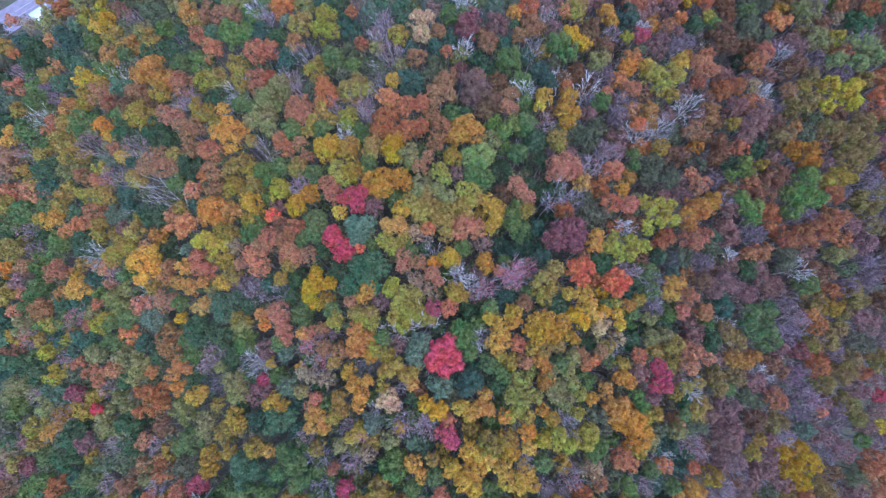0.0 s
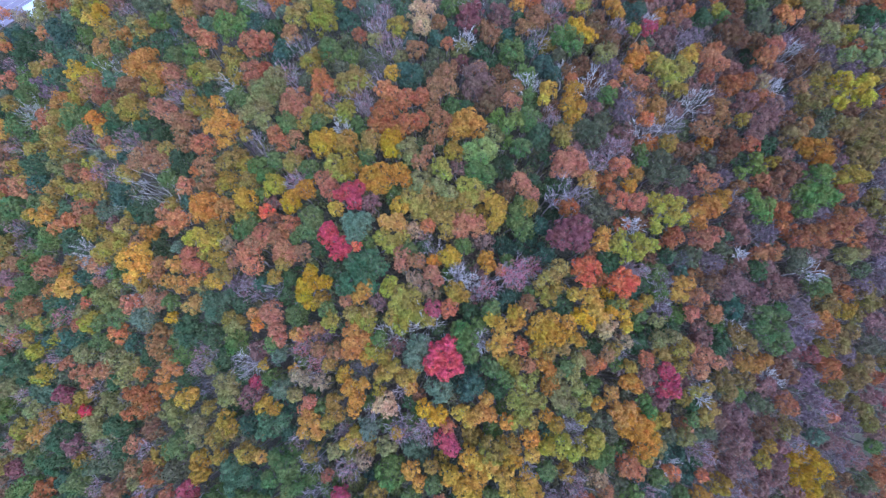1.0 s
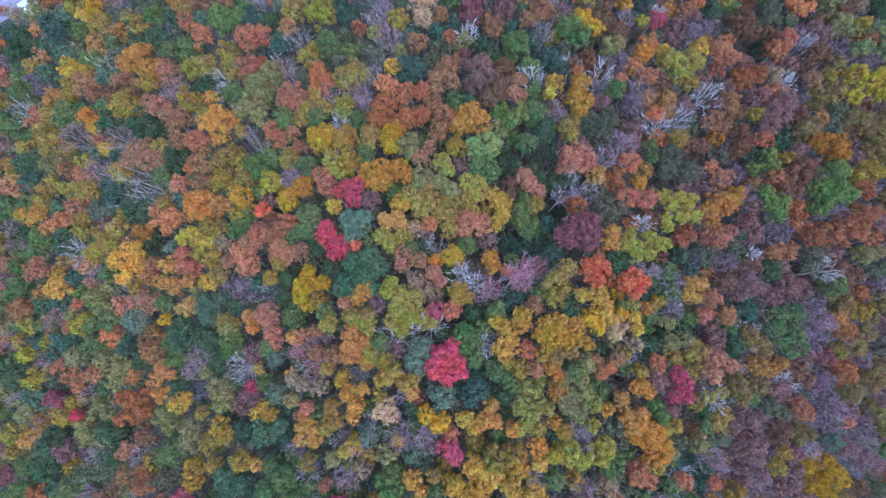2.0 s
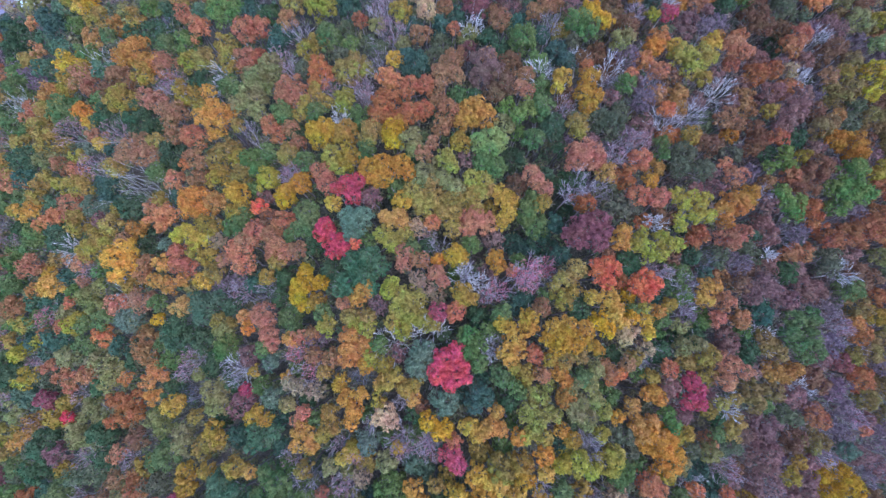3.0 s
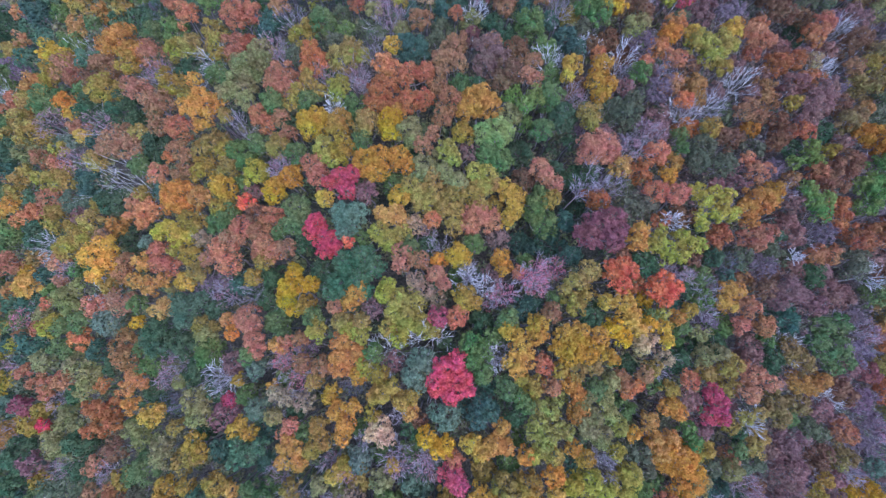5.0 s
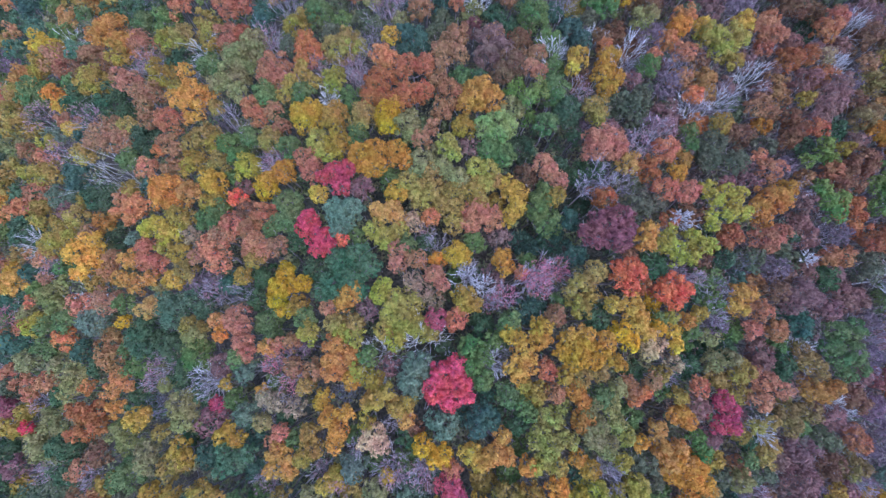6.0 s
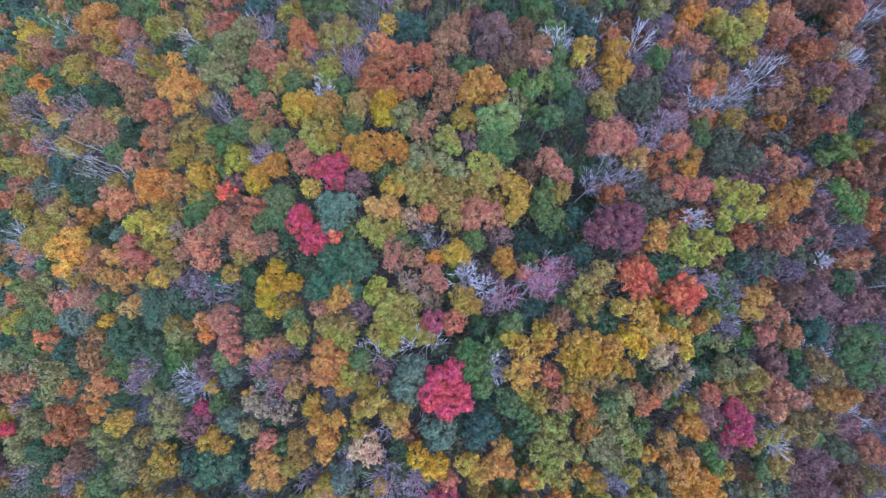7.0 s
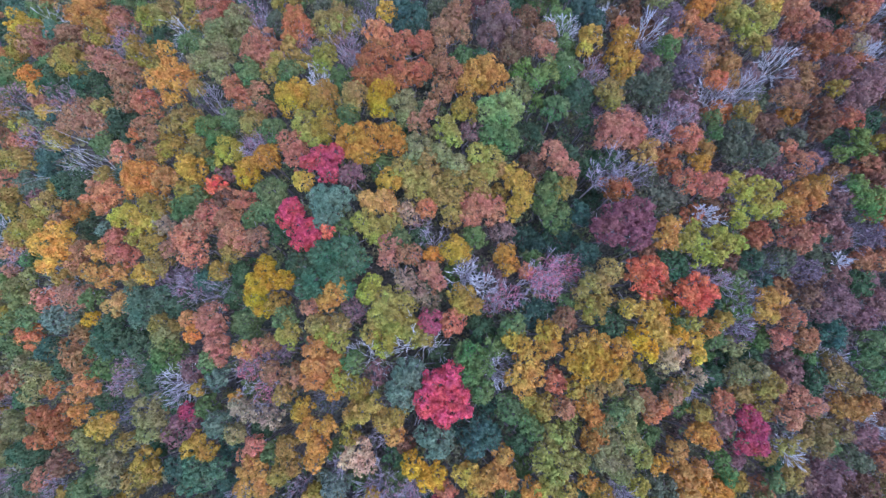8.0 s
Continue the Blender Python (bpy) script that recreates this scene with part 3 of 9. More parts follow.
tree("bronze", (54.2, -0.6, 6.5, 2.00), (52.5, 1.1, 6.9, 1.70), coarse=1.25)
tree("bronze", (75.9, -1.8, -1.9, 1.90), coarse=1.25)
tree("bronze", (86.4, -4.8, -5.0, 2.10), coarse=1.25)
tree("bronze", (95.7, -6.1, -7.8, 2.19), (94.1, -3.9, -7.0, 1.87), coarse=1.25)
tree("bronze", (50.9, -7.3, 4.6, 1.83), (51.2, -9.3, 4.7, 1.56), coarse=1.25)
tree("bronze", (55.7, -7.5, 3.0, 1.72), coarse=1.25)
tree("bronze", (83.3, -7.6, -4.6, 2.48), (79.0, -10.0, -4.0, 1.83))
tree("bronze", (86.3, -13.9, -7.7, 2.38), (89.8, -17.1, -9.2, 1.99))
tree("bronze", (65.9, -16.6, -2.4, 2.12), coarse=1.25)
tree("bronze", (106.9, -19.8, -18.4, 1.88), coarse=1.25)
tree("bronze", (85.0, -33.9, -15.6, 2.00), (81.3, -31.4, -12.8, 1.70), coarse=1.25)
tree("bronze", (72.9, -33.9, -11.0, 2.06), coarse=1.25)
tree("bronze", (104.2, -43.3, -27.9, 1.53), coarse=1.25)
tree("caramel", (-63.8, 86.1, -9.5, 2.66))
tree("caramel", (80.1, 82.6, 1.6, 2.26), (81.8, 83.4, 2.5, 1.92), coarse=1.25)
tree("caramel", (87.0, 82.0, 1.3, 2.55), (83.2, 80.4, 2.0, 2.17), coarse=1.25)
tree("caramel", (-54.4, 80.9, -4.4, 2.36))
tree("caramel", (45.6, 76.6, 6.3, 1.41), coarse=1.25)
tree("caramel", (-109.8, 76.2, -31.4, 3.39))
tree("caramel", (-35.9, 68.9, -0.2, 2.28))
tree("caramel", (-88.0, 68.9, -21.2, 3.51), (-90.9, 70.1, -21.1, 2.07))
tree("caramel", (-172.7, 68.4, -57.7, 3.56), (-178.6, 70.5, -58.8, 3.03), coarse=1.25)
tree("caramel", (-72.4, 68.1, -14.5, 2.93))
tree("caramel", (8.9, 65.7, 6.7, 1.46), coarse=1.25)
tree("caramel", (48.4, 65.2, 9.6, 1.51))
tree("caramel", (-1.1, 65.1, 8.5, 1.62))
tree("caramel", (19.2, 64.1, 10.2, 2.51), (16.3, 62.3, 10.2, 1.79))
tree("caramel", (-156.7, 61.5, -51.2, 4.67))
tree("caramel", (9.8, 61.4, 8.7, 2.08))
tree("caramel", (-5.7, 58.2, 8.4, 1.93))
tree("caramel", (0.8, 53.0, 8.5, 2.08))
tree("caramel", (-94.7, 52.7, -22.8, 1.98))
tree("caramel", (73.9, 51.3, 6.9, 1.59))
tree("caramel", (-62.3, 50.9, -7.9, 2.77), (-63.9, 49.0, -7.8, 1.76))
tree("caramel", (-1.7, 49.5, 8.9, 1.94), (-2.0, 46.9, 9.2, 1.43), (-0.2, 51.3, 8.9, 2.04), (1.2, 49.0, 9.2, 1.64))
tree("caramel", (-108.8, 47.3, -29.3, 2.26))
tree("caramel", (13.4, 47.0, 12.2, 1.61))
tree("caramel", (-63.1, 45.7, -9.6, 2.10), coarse=1.25)
tree("caramel", (37.7, 44.4, 10.2, 1.81), coarse=1.25)
tree("caramel", (56.3, 43.8, 7.0, 1.98), (56.7, 46.5, 6.9, 1.69), coarse=1.25)
tree("caramel", (-2.2, 43.4, 8.8, 1.79), coarse=1.25)
tree("caramel", (-77.3, 42.8, -13.5, 2.18), (-73.0, 44.4, -12.3, 2.65), (-69.0, 42.2, -11.2, 2.16), (-72.3, 41.3, -12.0, 1.92))
tree("caramel", (49.9, 40.1, 9.9, 1.72), (52.2, 38.9, 10.1, 1.23))
tree("caramel", (-30.4, 40.0, 5.3, 1.62))
tree("caramel", (0.1, 39.5, 10.9, 2.18))
tree("caramel", (-55.6, 38.8, -5.8, 1.95), (-53.1, 37.1, -4.8, 1.45))
tree("caramel", (-28.3, 36.4, 6.3, 1.37))
tree("caramel", (-1.5, 36.0, 12.3, 1.50))
tree("caramel", (-55.0, 34.4, -7.7, 2.15), coarse=1.25)
tree("caramel", (-4.3, 31.0, 13.2, 1.38), (-2.9, 32.6, 13.5, 1.19))
tree("caramel", (55.4, 27.7, 9.9, 1.54), coarse=1.25)
tree("caramel", (-131.6, 21.5, -40.0, 2.68))
tree("caramel", (-71.3, 20.9, -10.2, 1.61))
tree("caramel", (-32.4, 19.0, 4.4, 1.76))
tree("caramel", (-37.7, 17.5, 2.6, 1.98))
tree("caramel", (-62.9, 15.6, -6.7, 1.53))
tree("caramel", (-25.9, 15.4, 8.0, 1.46))
tree("caramel", (-41.9, 14.6, 1.6, 1.32))
tree("caramel", (25.1, 14.1, 13.9, 0.97), coarse=1.25)
tree("caramel", (-63.0, 13.2, -7.0, 1.75))
tree("caramel", (-4.5, 12.7, 13.4, 1.37))
tree("caramel", (-83.0, 12.4, -15.8, 1.51))
tree("caramel", (45.3, 11.2, 9.4, 1.50), coarse=1.25)
tree("caramel", (-63.3, 8.0, -8.6, 2.33))
tree("caramel", (-116.0, 7.9, -33.8, 3.08))
tree("caramel", (-16.1, 6.0, 12.7, 1.22))
tree("caramel", (13.3, 5.3, 17.3, 1.28))
tree("caramel", (-21.8, 1.2, 8.9, 1.25))
tree("caramel", (-98.2, 0.6, -24.9, 1.44))
tree("caramel", (-64.0, -0.1, -12.8, 2.51), (-63.0, -3.0, -11.8, 2.14), coarse=1.25)
tree("caramel", (-21.3, -2.2, 8.7, 1.41))
tree("caramel", (-18.2, -2.6, 8.8, 1.63), coarse=1.25)
tree("caramel", (26.3, -2.7, 14.2, 1.23))
tree("caramel", (23.2, -3.9, 15.0, 1.15), (22.5, -2.7, 15.5, 0.85))
tree("caramel", (13.1, -4.2, 16.8, 1.20))
tree("caramel", (65.2, -11.9, 0.0, 2.13))
tree("caramel", (26.1, -23.9, 9.6, 1.31))
tree("caramel", (-68.5, -28.5, -16.9, 1.72))
tree("caramel", (-74.1, -34.4, -20.8, 2.51))
tree("caramel", (-75.9, -42.8, -23.9, 2.29), (-77.0, -40.4, -23.7, 1.95), coarse=1.25)
tree("coral", (-182.2, 117.0, -63.4, 2.44))
tree("coral", (-155.9, 114.6, -52.3, 2.06))
tree("coral", (-145.9, 99.3, -48.2, 2.23))
tree("coral", (-39.9, 80.1, -1.3, 2.84))
tree("coral", (-61.2, 74.4, -8.8, 2.44))
tree("coral", (76.6, 69.9, 4.7, 1.74), (75.6, 71.8, 5.2, 1.31), (79.2, 70.8, 5.0, 1.30))
tree("coral", (52.2, 68.4, 8.5, 1.38))
tree("coral", (26.1, 67.9, 10.8, 1.40))
tree("coral", (-26.2, 53.7, 5.5, 1.80), (-24.9, 51.2, 5.4, 2.24), (-26.6, 50.0, 5.9, 1.34))
tree("coral", (35.6, 50.9, 11.3, 1.78))
tree("coral", (-11.9, 48.7, 8.6, 1.85), (-10.5, 47.6, 8.7, 1.85))
tree("coral", (32.7, 47.9, 12.2, 0.94))
tree("coral", (38.4, 40.4, 11.8, 1.51))
tree("coral", (-57.5, 37.2, -6.2, 1.16))
tree("coral", (-106.2, 30.8, -29.0, 2.64), (-110.1, 30.1, -29.9, 2.08), (-102.9, 31.5, -27.3, 1.88))
tree("coral", (46.9, 30.2, 12.3, 1.04))
tree("coral", (-61.5, 25.1, -7.5, 2.23), (-59.4, 26.0, -6.4, 1.76), (-60.8, 23.3, -6.6, 1.28))
tree("coral", (-2.7, 19.4, 11.9, 1.35))
tree("coral", (-74.9, 0.5, -14.8, 1.93))
tree("coral", (25.1, -4.0, 14.6, 0.89))
tree("coral", (23.5, -4.8, 15.0, 0.89))
tree("coral", (-57.5, -5.7, -7.3, 1.46), (-58.9, -8.0, -8.0, 1.55), (-55.3, -7.3, -6.6, 1.03))
tree("coral", (-66.3, -8.2, -11.4, 1.24))
tree("coral", (-62.3, -26.9, -13.1, 1.22))
tree("coral", (-65.8, -35.2, -15.9, 1.50))
tree("crimson", (-20.4, 18.5, 11.4, 1.60), (-19.4, 16.6, 11.6, 1.59), (-17.7, 15.8, 12.0, 1.58), (-18.3, 14.3, 11.9, 1.32), (-21.3, 17.6, 11.6, 0.89), (-16.8, 14.5, 12.6, 0.96))
tree("crimson", (-0.4, -2.2, 16.1, 1.85), (-1.3, -4.0, 15.9, 1.61), (0.7, -3.9, 15.9, 1.90), (1.8, -3.1, 16.5, 1.32), (1.0, -1.2, 16.9, 1.19), (2.5, -4.7, 16.6, 0.94), (0.1, -5.4, 16.3, 1.01), (-2.0, -5.0, 16.4, 0.73))
tree("crimson", (-87.9, -18.3, -24.3, 1.54))
tree("dark_green", (-165.4, 113.7, -58.5, 5.22), (-167.2, 108.4, -58.5, 3.98))
tree("dark_green", (-109.7, 112.8, -30.7, 2.56), coarse=1.25)
tree("dark_green", (-182.3, 102.1, -64.1, 4.13), coarse=1.25)
tree("dark_green", (-65.9, 98.5, -10.3, 3.07), (-60.5, 96.1, -7.7, 2.61), coarse=1.25)
tree("dark_green", (-76.0, 87.3, -18.6, 2.86), coarse=1.25)
tree("dark_green", (-90.7, 85.2, -24.0, 2.44), coarse=1.25)
tree("dark_green", (-82.4, 83.8, -21.5, 2.97), (-76.6, 80.5, -18.5, 2.52), coarse=1.25)
tree("dark_green", (-25.8, 79.9, -0.5, 2.13), coarse=1.25)
tree("dark_green", (15.5, 79.5, 7.5, 2.30), (17.6, 80.1, 8.8, 1.96), coarse=1.25)
tree("dark_green", (-173.1, 76.9, -58.3, 4.01), (-176.6, 83.2, -60.1, 3.41), coarse=1.25)
tree("dark_green", (-40.6, 72.6, -2.6, 2.40), coarse=1.25)
tree("dark_green", (97.4, 72.2, 2.7, 2.92))
tree("dark_green", (56.1, 68.2, 5.9, 2.29), coarse=1.25)
tree("dark_green", (16.1, 65.9, 9.0, 1.30), coarse=1.25)
tree("dark_green", (70.0, 62.4, 1.5, 2.34))
tree("dark_green", (7.5, 59.0, 6.7, 1.91), coarse=1.25)
tree("dark_green", (-57.4, 58.9, -8.1, 2.54), coarse=1.25)
tree("dark_green", (-91.9, 58.6, -23.0, 3.61))
tree("dark_green", (9.8, 55.5, 7.6, 1.90), coarse=1.25)
tree("dark_green", (-78.8, 54.6, -19.2, 4.11))
tree("dark_green", (-128.6, 52.5, -38.9, 4.11))
tree("dark_green", (4.7, 44.2, 9.8, 1.29), coarse=1.25)
tree("dark_green", (-64.0, 41.8, -11.9, 3.28))
tree("dark_green", (-30.0, 39.4, 2.8, 2.29))
tree("dark_green", (63.6, 36.8, 8.2, 1.88), coarse=1.25)
tree("dark_green", (17.5, 36.4, 12.4, 2.61))
tree("dark_green", (-6.3, 34.0, 6.4, 2.09))
tree("dark_green", (56.7, 33.3, 9.2, 1.56), coarse=1.25)
tree("dark_green", (-152.1, 33.0, -49.6, 3.25), (-143.8, 31.3, -45.8, 2.77), coarse=1.25)
tree("dark_green", (19.1, 32.8, 11.8, 1.17), coarse=1.25)
tree("dark_green", (11.8, 32.4, 7.3, 2.53))
tree("dark_green", (-124.7, 30.4, -39.1, 2.93), coarse=1.25)
tree("dark_green", (-72.1, 28.9, -12.9, 2.49), (-74.9, 30.2, -13.1, 1.88))
tree("dark_green", (16.5, 27.9, 12.5, 1.16), coarse=1.25)
tree("dark_green", (19.3, 26.5, 11.5, 1.88), (21.0, 26.3, 13.3, 1.60), coarse=1.25)
tree("dark_green", (-152.4, 26.1, -49.9, 3.51), (-157.4, 28.7, -50.7, 2.99), coarse=1.25)
tree("dark_green", (-99.2, 23.7, -25.8, 2.88), (-104.3, 27.6, -28.9, 2.45), coarse=1.25)
tree("dark_green", (20.2, 22.6, 9.0, 1.52))
tree("dark_green", (-67.9, 21.4, -13.8, 2.40))
tree("dark_green", (51.1, 18.1, 10.2, 1.16), coarse=1.25)
tree("dark_green", (-23.8, 16.7, 6.2, 1.69), coarse=1.25)
tree("dark_green", (-156.6, 15.6, -50.9, 3.54), (-154.3, 19.2, -49.8, 3.01), coarse=1.25)
tree("dark_green", (-3.5, 15.1, 11.3, 1.44), coarse=1.25)
tree("dark_green", (38.0, 13.9, 13.8, 1.53))
tree("dark_green", (27.8, 12.5, 13.9, 1.86), coarse=1.25)
tree("dark_green", (57.8, 12.3, 7.7, 1.78))
tree("dark_green", (-19.6, 11.9, 8.2, 1.93), coarse=1.25)
tree("dark_green", (-29.3, 11.0, 3.3, 1.95), coarse=1.25)
tree("dark_green", (34.4, 8.8, 11.9, 1.29), coarse=1.25)
tree("dark_green", (-30.0, 7.5, 3.7, 1.87), coarse=1.25)
tree("dark_green", (-39.2, 6.1, 0.6, 1.89), coarse=1.25)
tree("dark_green", (-145.2, 5.2, -47.7, 2.78), coarse=1.25)
tree("dark_green", (19.2, 5.1, 14.6, 1.73), coarse=1.25)
tree("dark_green", (4.5, 4.2, 13.6, 1.59), coarse=1.25)
tree("dark_green", (-52.2, 2.6, -4.5, 2.20))
tree("dark_green", (39.4, 1.2, 9.8, 1.55))
tree("dark_green", (36.3, 1.1, 9.1, 1.54))
tree("dark_green", (-0.4, 0.9, 13.0, 1.61), coarse=1.25)
tree("dark_green", (-53.9, 0.7, -5.3, 2.09), (-51.6, -0.8, -4.6, 1.56))
tree("dark_green", (-46.4, -0.1, -3.6, 2.14), (-49.5, 1.2, -4.9, 1.82), coarse=1.25)
tree("dark_green", (50.1, -0.6, 6.5, 1.67), (48.7, -2.4, 7.0, 1.42), coarse=1.25)
tree("dark_green", (33.0, -1.0, 10.4, 1.65), coarse=1.25)
tree("dark_green", (25.0, -1.5, 11.9, 1.38), coarse=1.25)
tree("dark_green", (-65.6, -4.5, -12.3, 1.83))
tree("dark_green", (-42.9, -4.6, -2.4, 2.20), coarse=1.25)
tree("dark_green", (-37.3, -7.2, 0.5, 1.58), coarse=1.25)
tree("dark_green", (8.8, -7.9, 14.2, 1.43))
tree("dark_green", (-22.6, -9.2, 6.1, 1.35), coarse=1.25)
tree("dark_green", (-53.9, -9.2, -9.2, 2.32), coarse=1.25)
tree("dark_green", (-4.9, -10.1, 12.5, 1.30))
tree("dark_green", (-115.6, -10.4, -37.0, 3.76))
tree("dark_green", (-76.7, -10.8, -18.4, 1.80), coarse=1.25)
tree("dark_green", (44.6, -11.8, 4.7, 1.28), coarse=1.25)
tree("dark_green", (-42.3, -15.0, -5.9, 1.88))
tree("dark_green", (-77.3, -20.9, -22.4, 2.89))
tree("dark_green", (45.8, -21.9, 1.4, 1.15), coarse=1.25)
tree("dark_green", (-75.3, -25.6, -22.1, 2.51), coarse=1.25)
tree("dark_green", (-97.6, -25.6, -31.5, 3.83))
tree("dark_green", (2.4, -25.7, 10.3, 1.69), coarse=1.25)
tree("dark_green", (-19.3, -27.2, 5.0, 1.38), coarse=1.25)
tree("dark_green", (-4.1, -29.4, 9.3, 1.44), (-2.4, -29.6, 9.9, 1.22), coarse=1.25)
tree("dark_green", (-31.7, -29.6, 1.9, 1.70), (-33.9, -29.2, 1.6, 1.45), coarse=1.25)
tree("dark_green", (40.8, -30.1, 0.6, 1.65), coarse=1.25)
tree("dark_green", (-18.9, -30.5, 5.6, 1.66), (-19.5, -32.1, 5.7, 1.41), coarse=1.25)
tree("dark_green", (-130.9, -31.3, -48.2, 2.28), coarse=1.25)
tree("dark_green", (-100.9, -32.7, -34.7, 3.46))
tree("dark_green", (-36.8, -34.1, -2.3, 1.90), (-39.5, -33.6, -3.5, 1.61), coarse=1.25)
tree("dark_green", (-131.2, -48.2, -52.3, 2.29), coarse=1.25)
tree("dark_green", (-152.8, -54.5, -63.2, 3.56), (-155.3, -57.0, -63.2, 3.03), coarse=1.25)
tree("dark_teal", (-133.0, 129.9, -39.6, 3.69), (-126.2, 129.1, -35.8, 3.14), coarse=1.25)
tree("dark_teal", (-178.8, 122.6, -64.0, 3.94), coarse=1.25)
tree("dark_teal", (-210.7, 122.1, -73.9, 3.95), coarse=1.25)
tree("dark_teal", (-143.5, 110.9, -47.7, 4.23), (-137.8, 105.4, -45.7, 3.49))
tree("dark_teal", (-190.5, 95.8, -66.5, 4.04), (-181.6, 88.7, -62.4, 3.43), coarse=1.25)
tree("dark_teal", (-65.2, 93.3, -11.5, 2.66), coarse=1.25)
tree("dark_teal", (-30.2, 82.5, -0.7, 2.33), (-31.7, 84.5, -0.0, 1.98), coarse=1.25)
tree("dark_teal", (7.2, 79.5, 7.7, 2.06), (5.3, 77.6, 7.7, 1.75), coarse=1.25)
tree("dark_teal", (2.7, 74.8, 7.2, 1.82), coarse=1.25)
tree("dark_teal", (-45.3, 74.8, -3.2, 2.52), coarse=1.25)
tree("dark_teal", (-21.4, 70.8, 1.4, 2.20), (-23.2, 73.2, 1.4, 1.87), coarse=1.25)
tree("dark_teal", (39.8, 67.3, 9.0, 2.61))
tree("dark_teal", (1.4, 64.3, 6.5, 1.70), coarse=1.25)
tree("dark_teal", (-38.0, 63.7, -1.4, 2.32), (-37.1, 66.6, -1.4, 1.97), coarse=1.25)
tree("dark_teal", (-7.4, 62.7, 5.7, 1.68), coarse=1.25)
tree("dark_teal", (13.7, 61.8, 7.7, 1.74), coarse=1.25)
tree("dark_teal", (-1.7, 61.6, 7.1, 1.75), coarse=1.25)
tree("dark_teal", (-168.7, 59.6, -56.3, 4.01), (-173.5, 58.9, -56.5, 3.41), coarse=1.25)
tree("dark_teal", (17.6, 58.3, 8.5, 1.78), coarse=1.25)
tree("dark_teal", (20.2, 54.2, 9.1, 2.16), (21.6, 51.3, 10.2, 1.83), coarse=1.25)
tree("dark_teal", (-171.7, 53.7, -55.3, 3.35), (-173.3, 51.2, -54.3, 2.85), coarse=1.25)
tree("dark_teal", (-6.7, 52.6, 6.8, 2.84), (-8.5, 53.7, 7.3, 2.18))
tree("dark_teal", (-84.7, 46.3, -19.1, 2.16), coarse=1.25)
tree("dark_teal", (-126.8, 46.3, -37.1, 2.56))
tree("dark_teal", (-85.7, 36.9, -20.7, 2.78), (-83.0, 32.7, -18.5, 2.36), coarse=1.25)
tree("dark_teal", (-59.5, 30.7, -9.2, 1.90), coarse=1.25)
tree("dark_teal", (17.0, 18.9, 13.0, 1.59), coarse=1.25)
tree("dark_teal", (11.3, 17.0, 7.2, 1.86), (12.8, 16.2, 7.7, 1.47))
tree("dark_teal", (15.9, 17.0, 7.7, 2.28))
tree("dark_teal", (-91.1, 14.5, -21.8, 2.26), coarse=1.25)
tree("dark_teal", (17.7, 13.7, 13.1, 1.57), coarse=1.25)
tree("dark_teal", (42.4, 11.6, 10.0, 1.25), coarse=1.25)
tree("dark_teal", (-35.8, 10.1, 1.2, 1.71), coarse=1.25)
tree("dark_teal", (-98.1, 8.1, -25.2, 2.23), coarse=1.25)
tree("dark_teal", (33.1, 7.3, 11.3, 1.07), coarse=1.25)
tree("dark_teal", (-137.3, 5.9, -43.5, 2.84))
tree("dark_teal", (10.0, 5.6, 15.1, 1.57), (11.3, 6.4, 15.3, 1.41))
tree("dark_teal", (51.5, 5.0, 8.7, 1.93), (51.1, 7.2, 8.6, 1.64), coarse=1.25)
tree("dark_teal", (-93.8, -0.8, -24.0, 2.66))
tree("dark_teal", (-107.5, -0.9, -31.4, 2.19), coarse=1.25)
tree("dark_teal", (-70.3, -1.9, -14.5, 2.35))
tree("dark_teal", (-100.0, -3.9, -29.1, 2.31), coarse=1.25)
tree("dark_teal", (5.3, -4.7, 13.0, 1.10), coarse=1.25)
tree("dark_teal", (4.2, -6.5, 15.9, 1.52), (5.4, -7.1, 16.1, 1.21), (3.7, -8.3, 15.9, 1.21))
tree("dark_teal", (2.0, -7.4, 13.2, 1.18), coarse=1.25)
tree("dark_teal", (-27.6, -12.5, 3.1, 1.61), coarse=1.25)
tree("dark_teal", (-138.0, -13.2, -48.6, 2.96), coarse=1.25)
tree("dark_teal", (15.9, -14.1, 12.5, 1.26), coarse=1.25)
tree("dark_teal", (-1.3, -14.5, 10.8, 1.02), coarse=1.25)
tree("dark_teal", (-36.3, -16.3, -0.7, 1.91), coarse=1.25)
tree("dark_teal", (-26.7, -16.7, 4.5, 1.51), coarse=1.25)
tree("dark_teal", (42.3, -20.4, 0.9, 1.99), (38.3, -19.4, 4.1, 1.70), coarse=1.25)
tree("dark_teal", (-11.8, -22.8, 6.3, 1.18), coarse=1.25)
tree("dark_teal", (44.8, -24.2, -0.4, 1.72), coarse=1.25)
tree("dark_teal", (34.9, -24.5, 3.5, 1.38), coarse=1.25)
tree("dark_teal", (38.4, -26.0, 3.0, 1.69), coarse=1.25)
tree("dark_teal", (-3.1, -26.4, 10.5, 1.56), coarse=1.25)
tree("dark_teal", (5.6, -26.6, 10.2, 1.47), coarse=1.25)
tree("dark_teal", (-13.7, -27.0, 7.9, 1.74), (-11.6, -26.8, 8.0, 1.48), coarse=1.25)
tree("dark_teal", (3.2, -27.8, 11.2, 1.44), (1.9, -29.0, 10.6, 1.23), coarse=1.25)
tree("dark_teal", (6.1, -29.2, 9.9, 1.34), coarse=1.25)
tree("dark_teal", (27.8, -30.4, 6.7, 1.71), (29.7, -32.2, 5.4, 1.45), coarse=1.25)
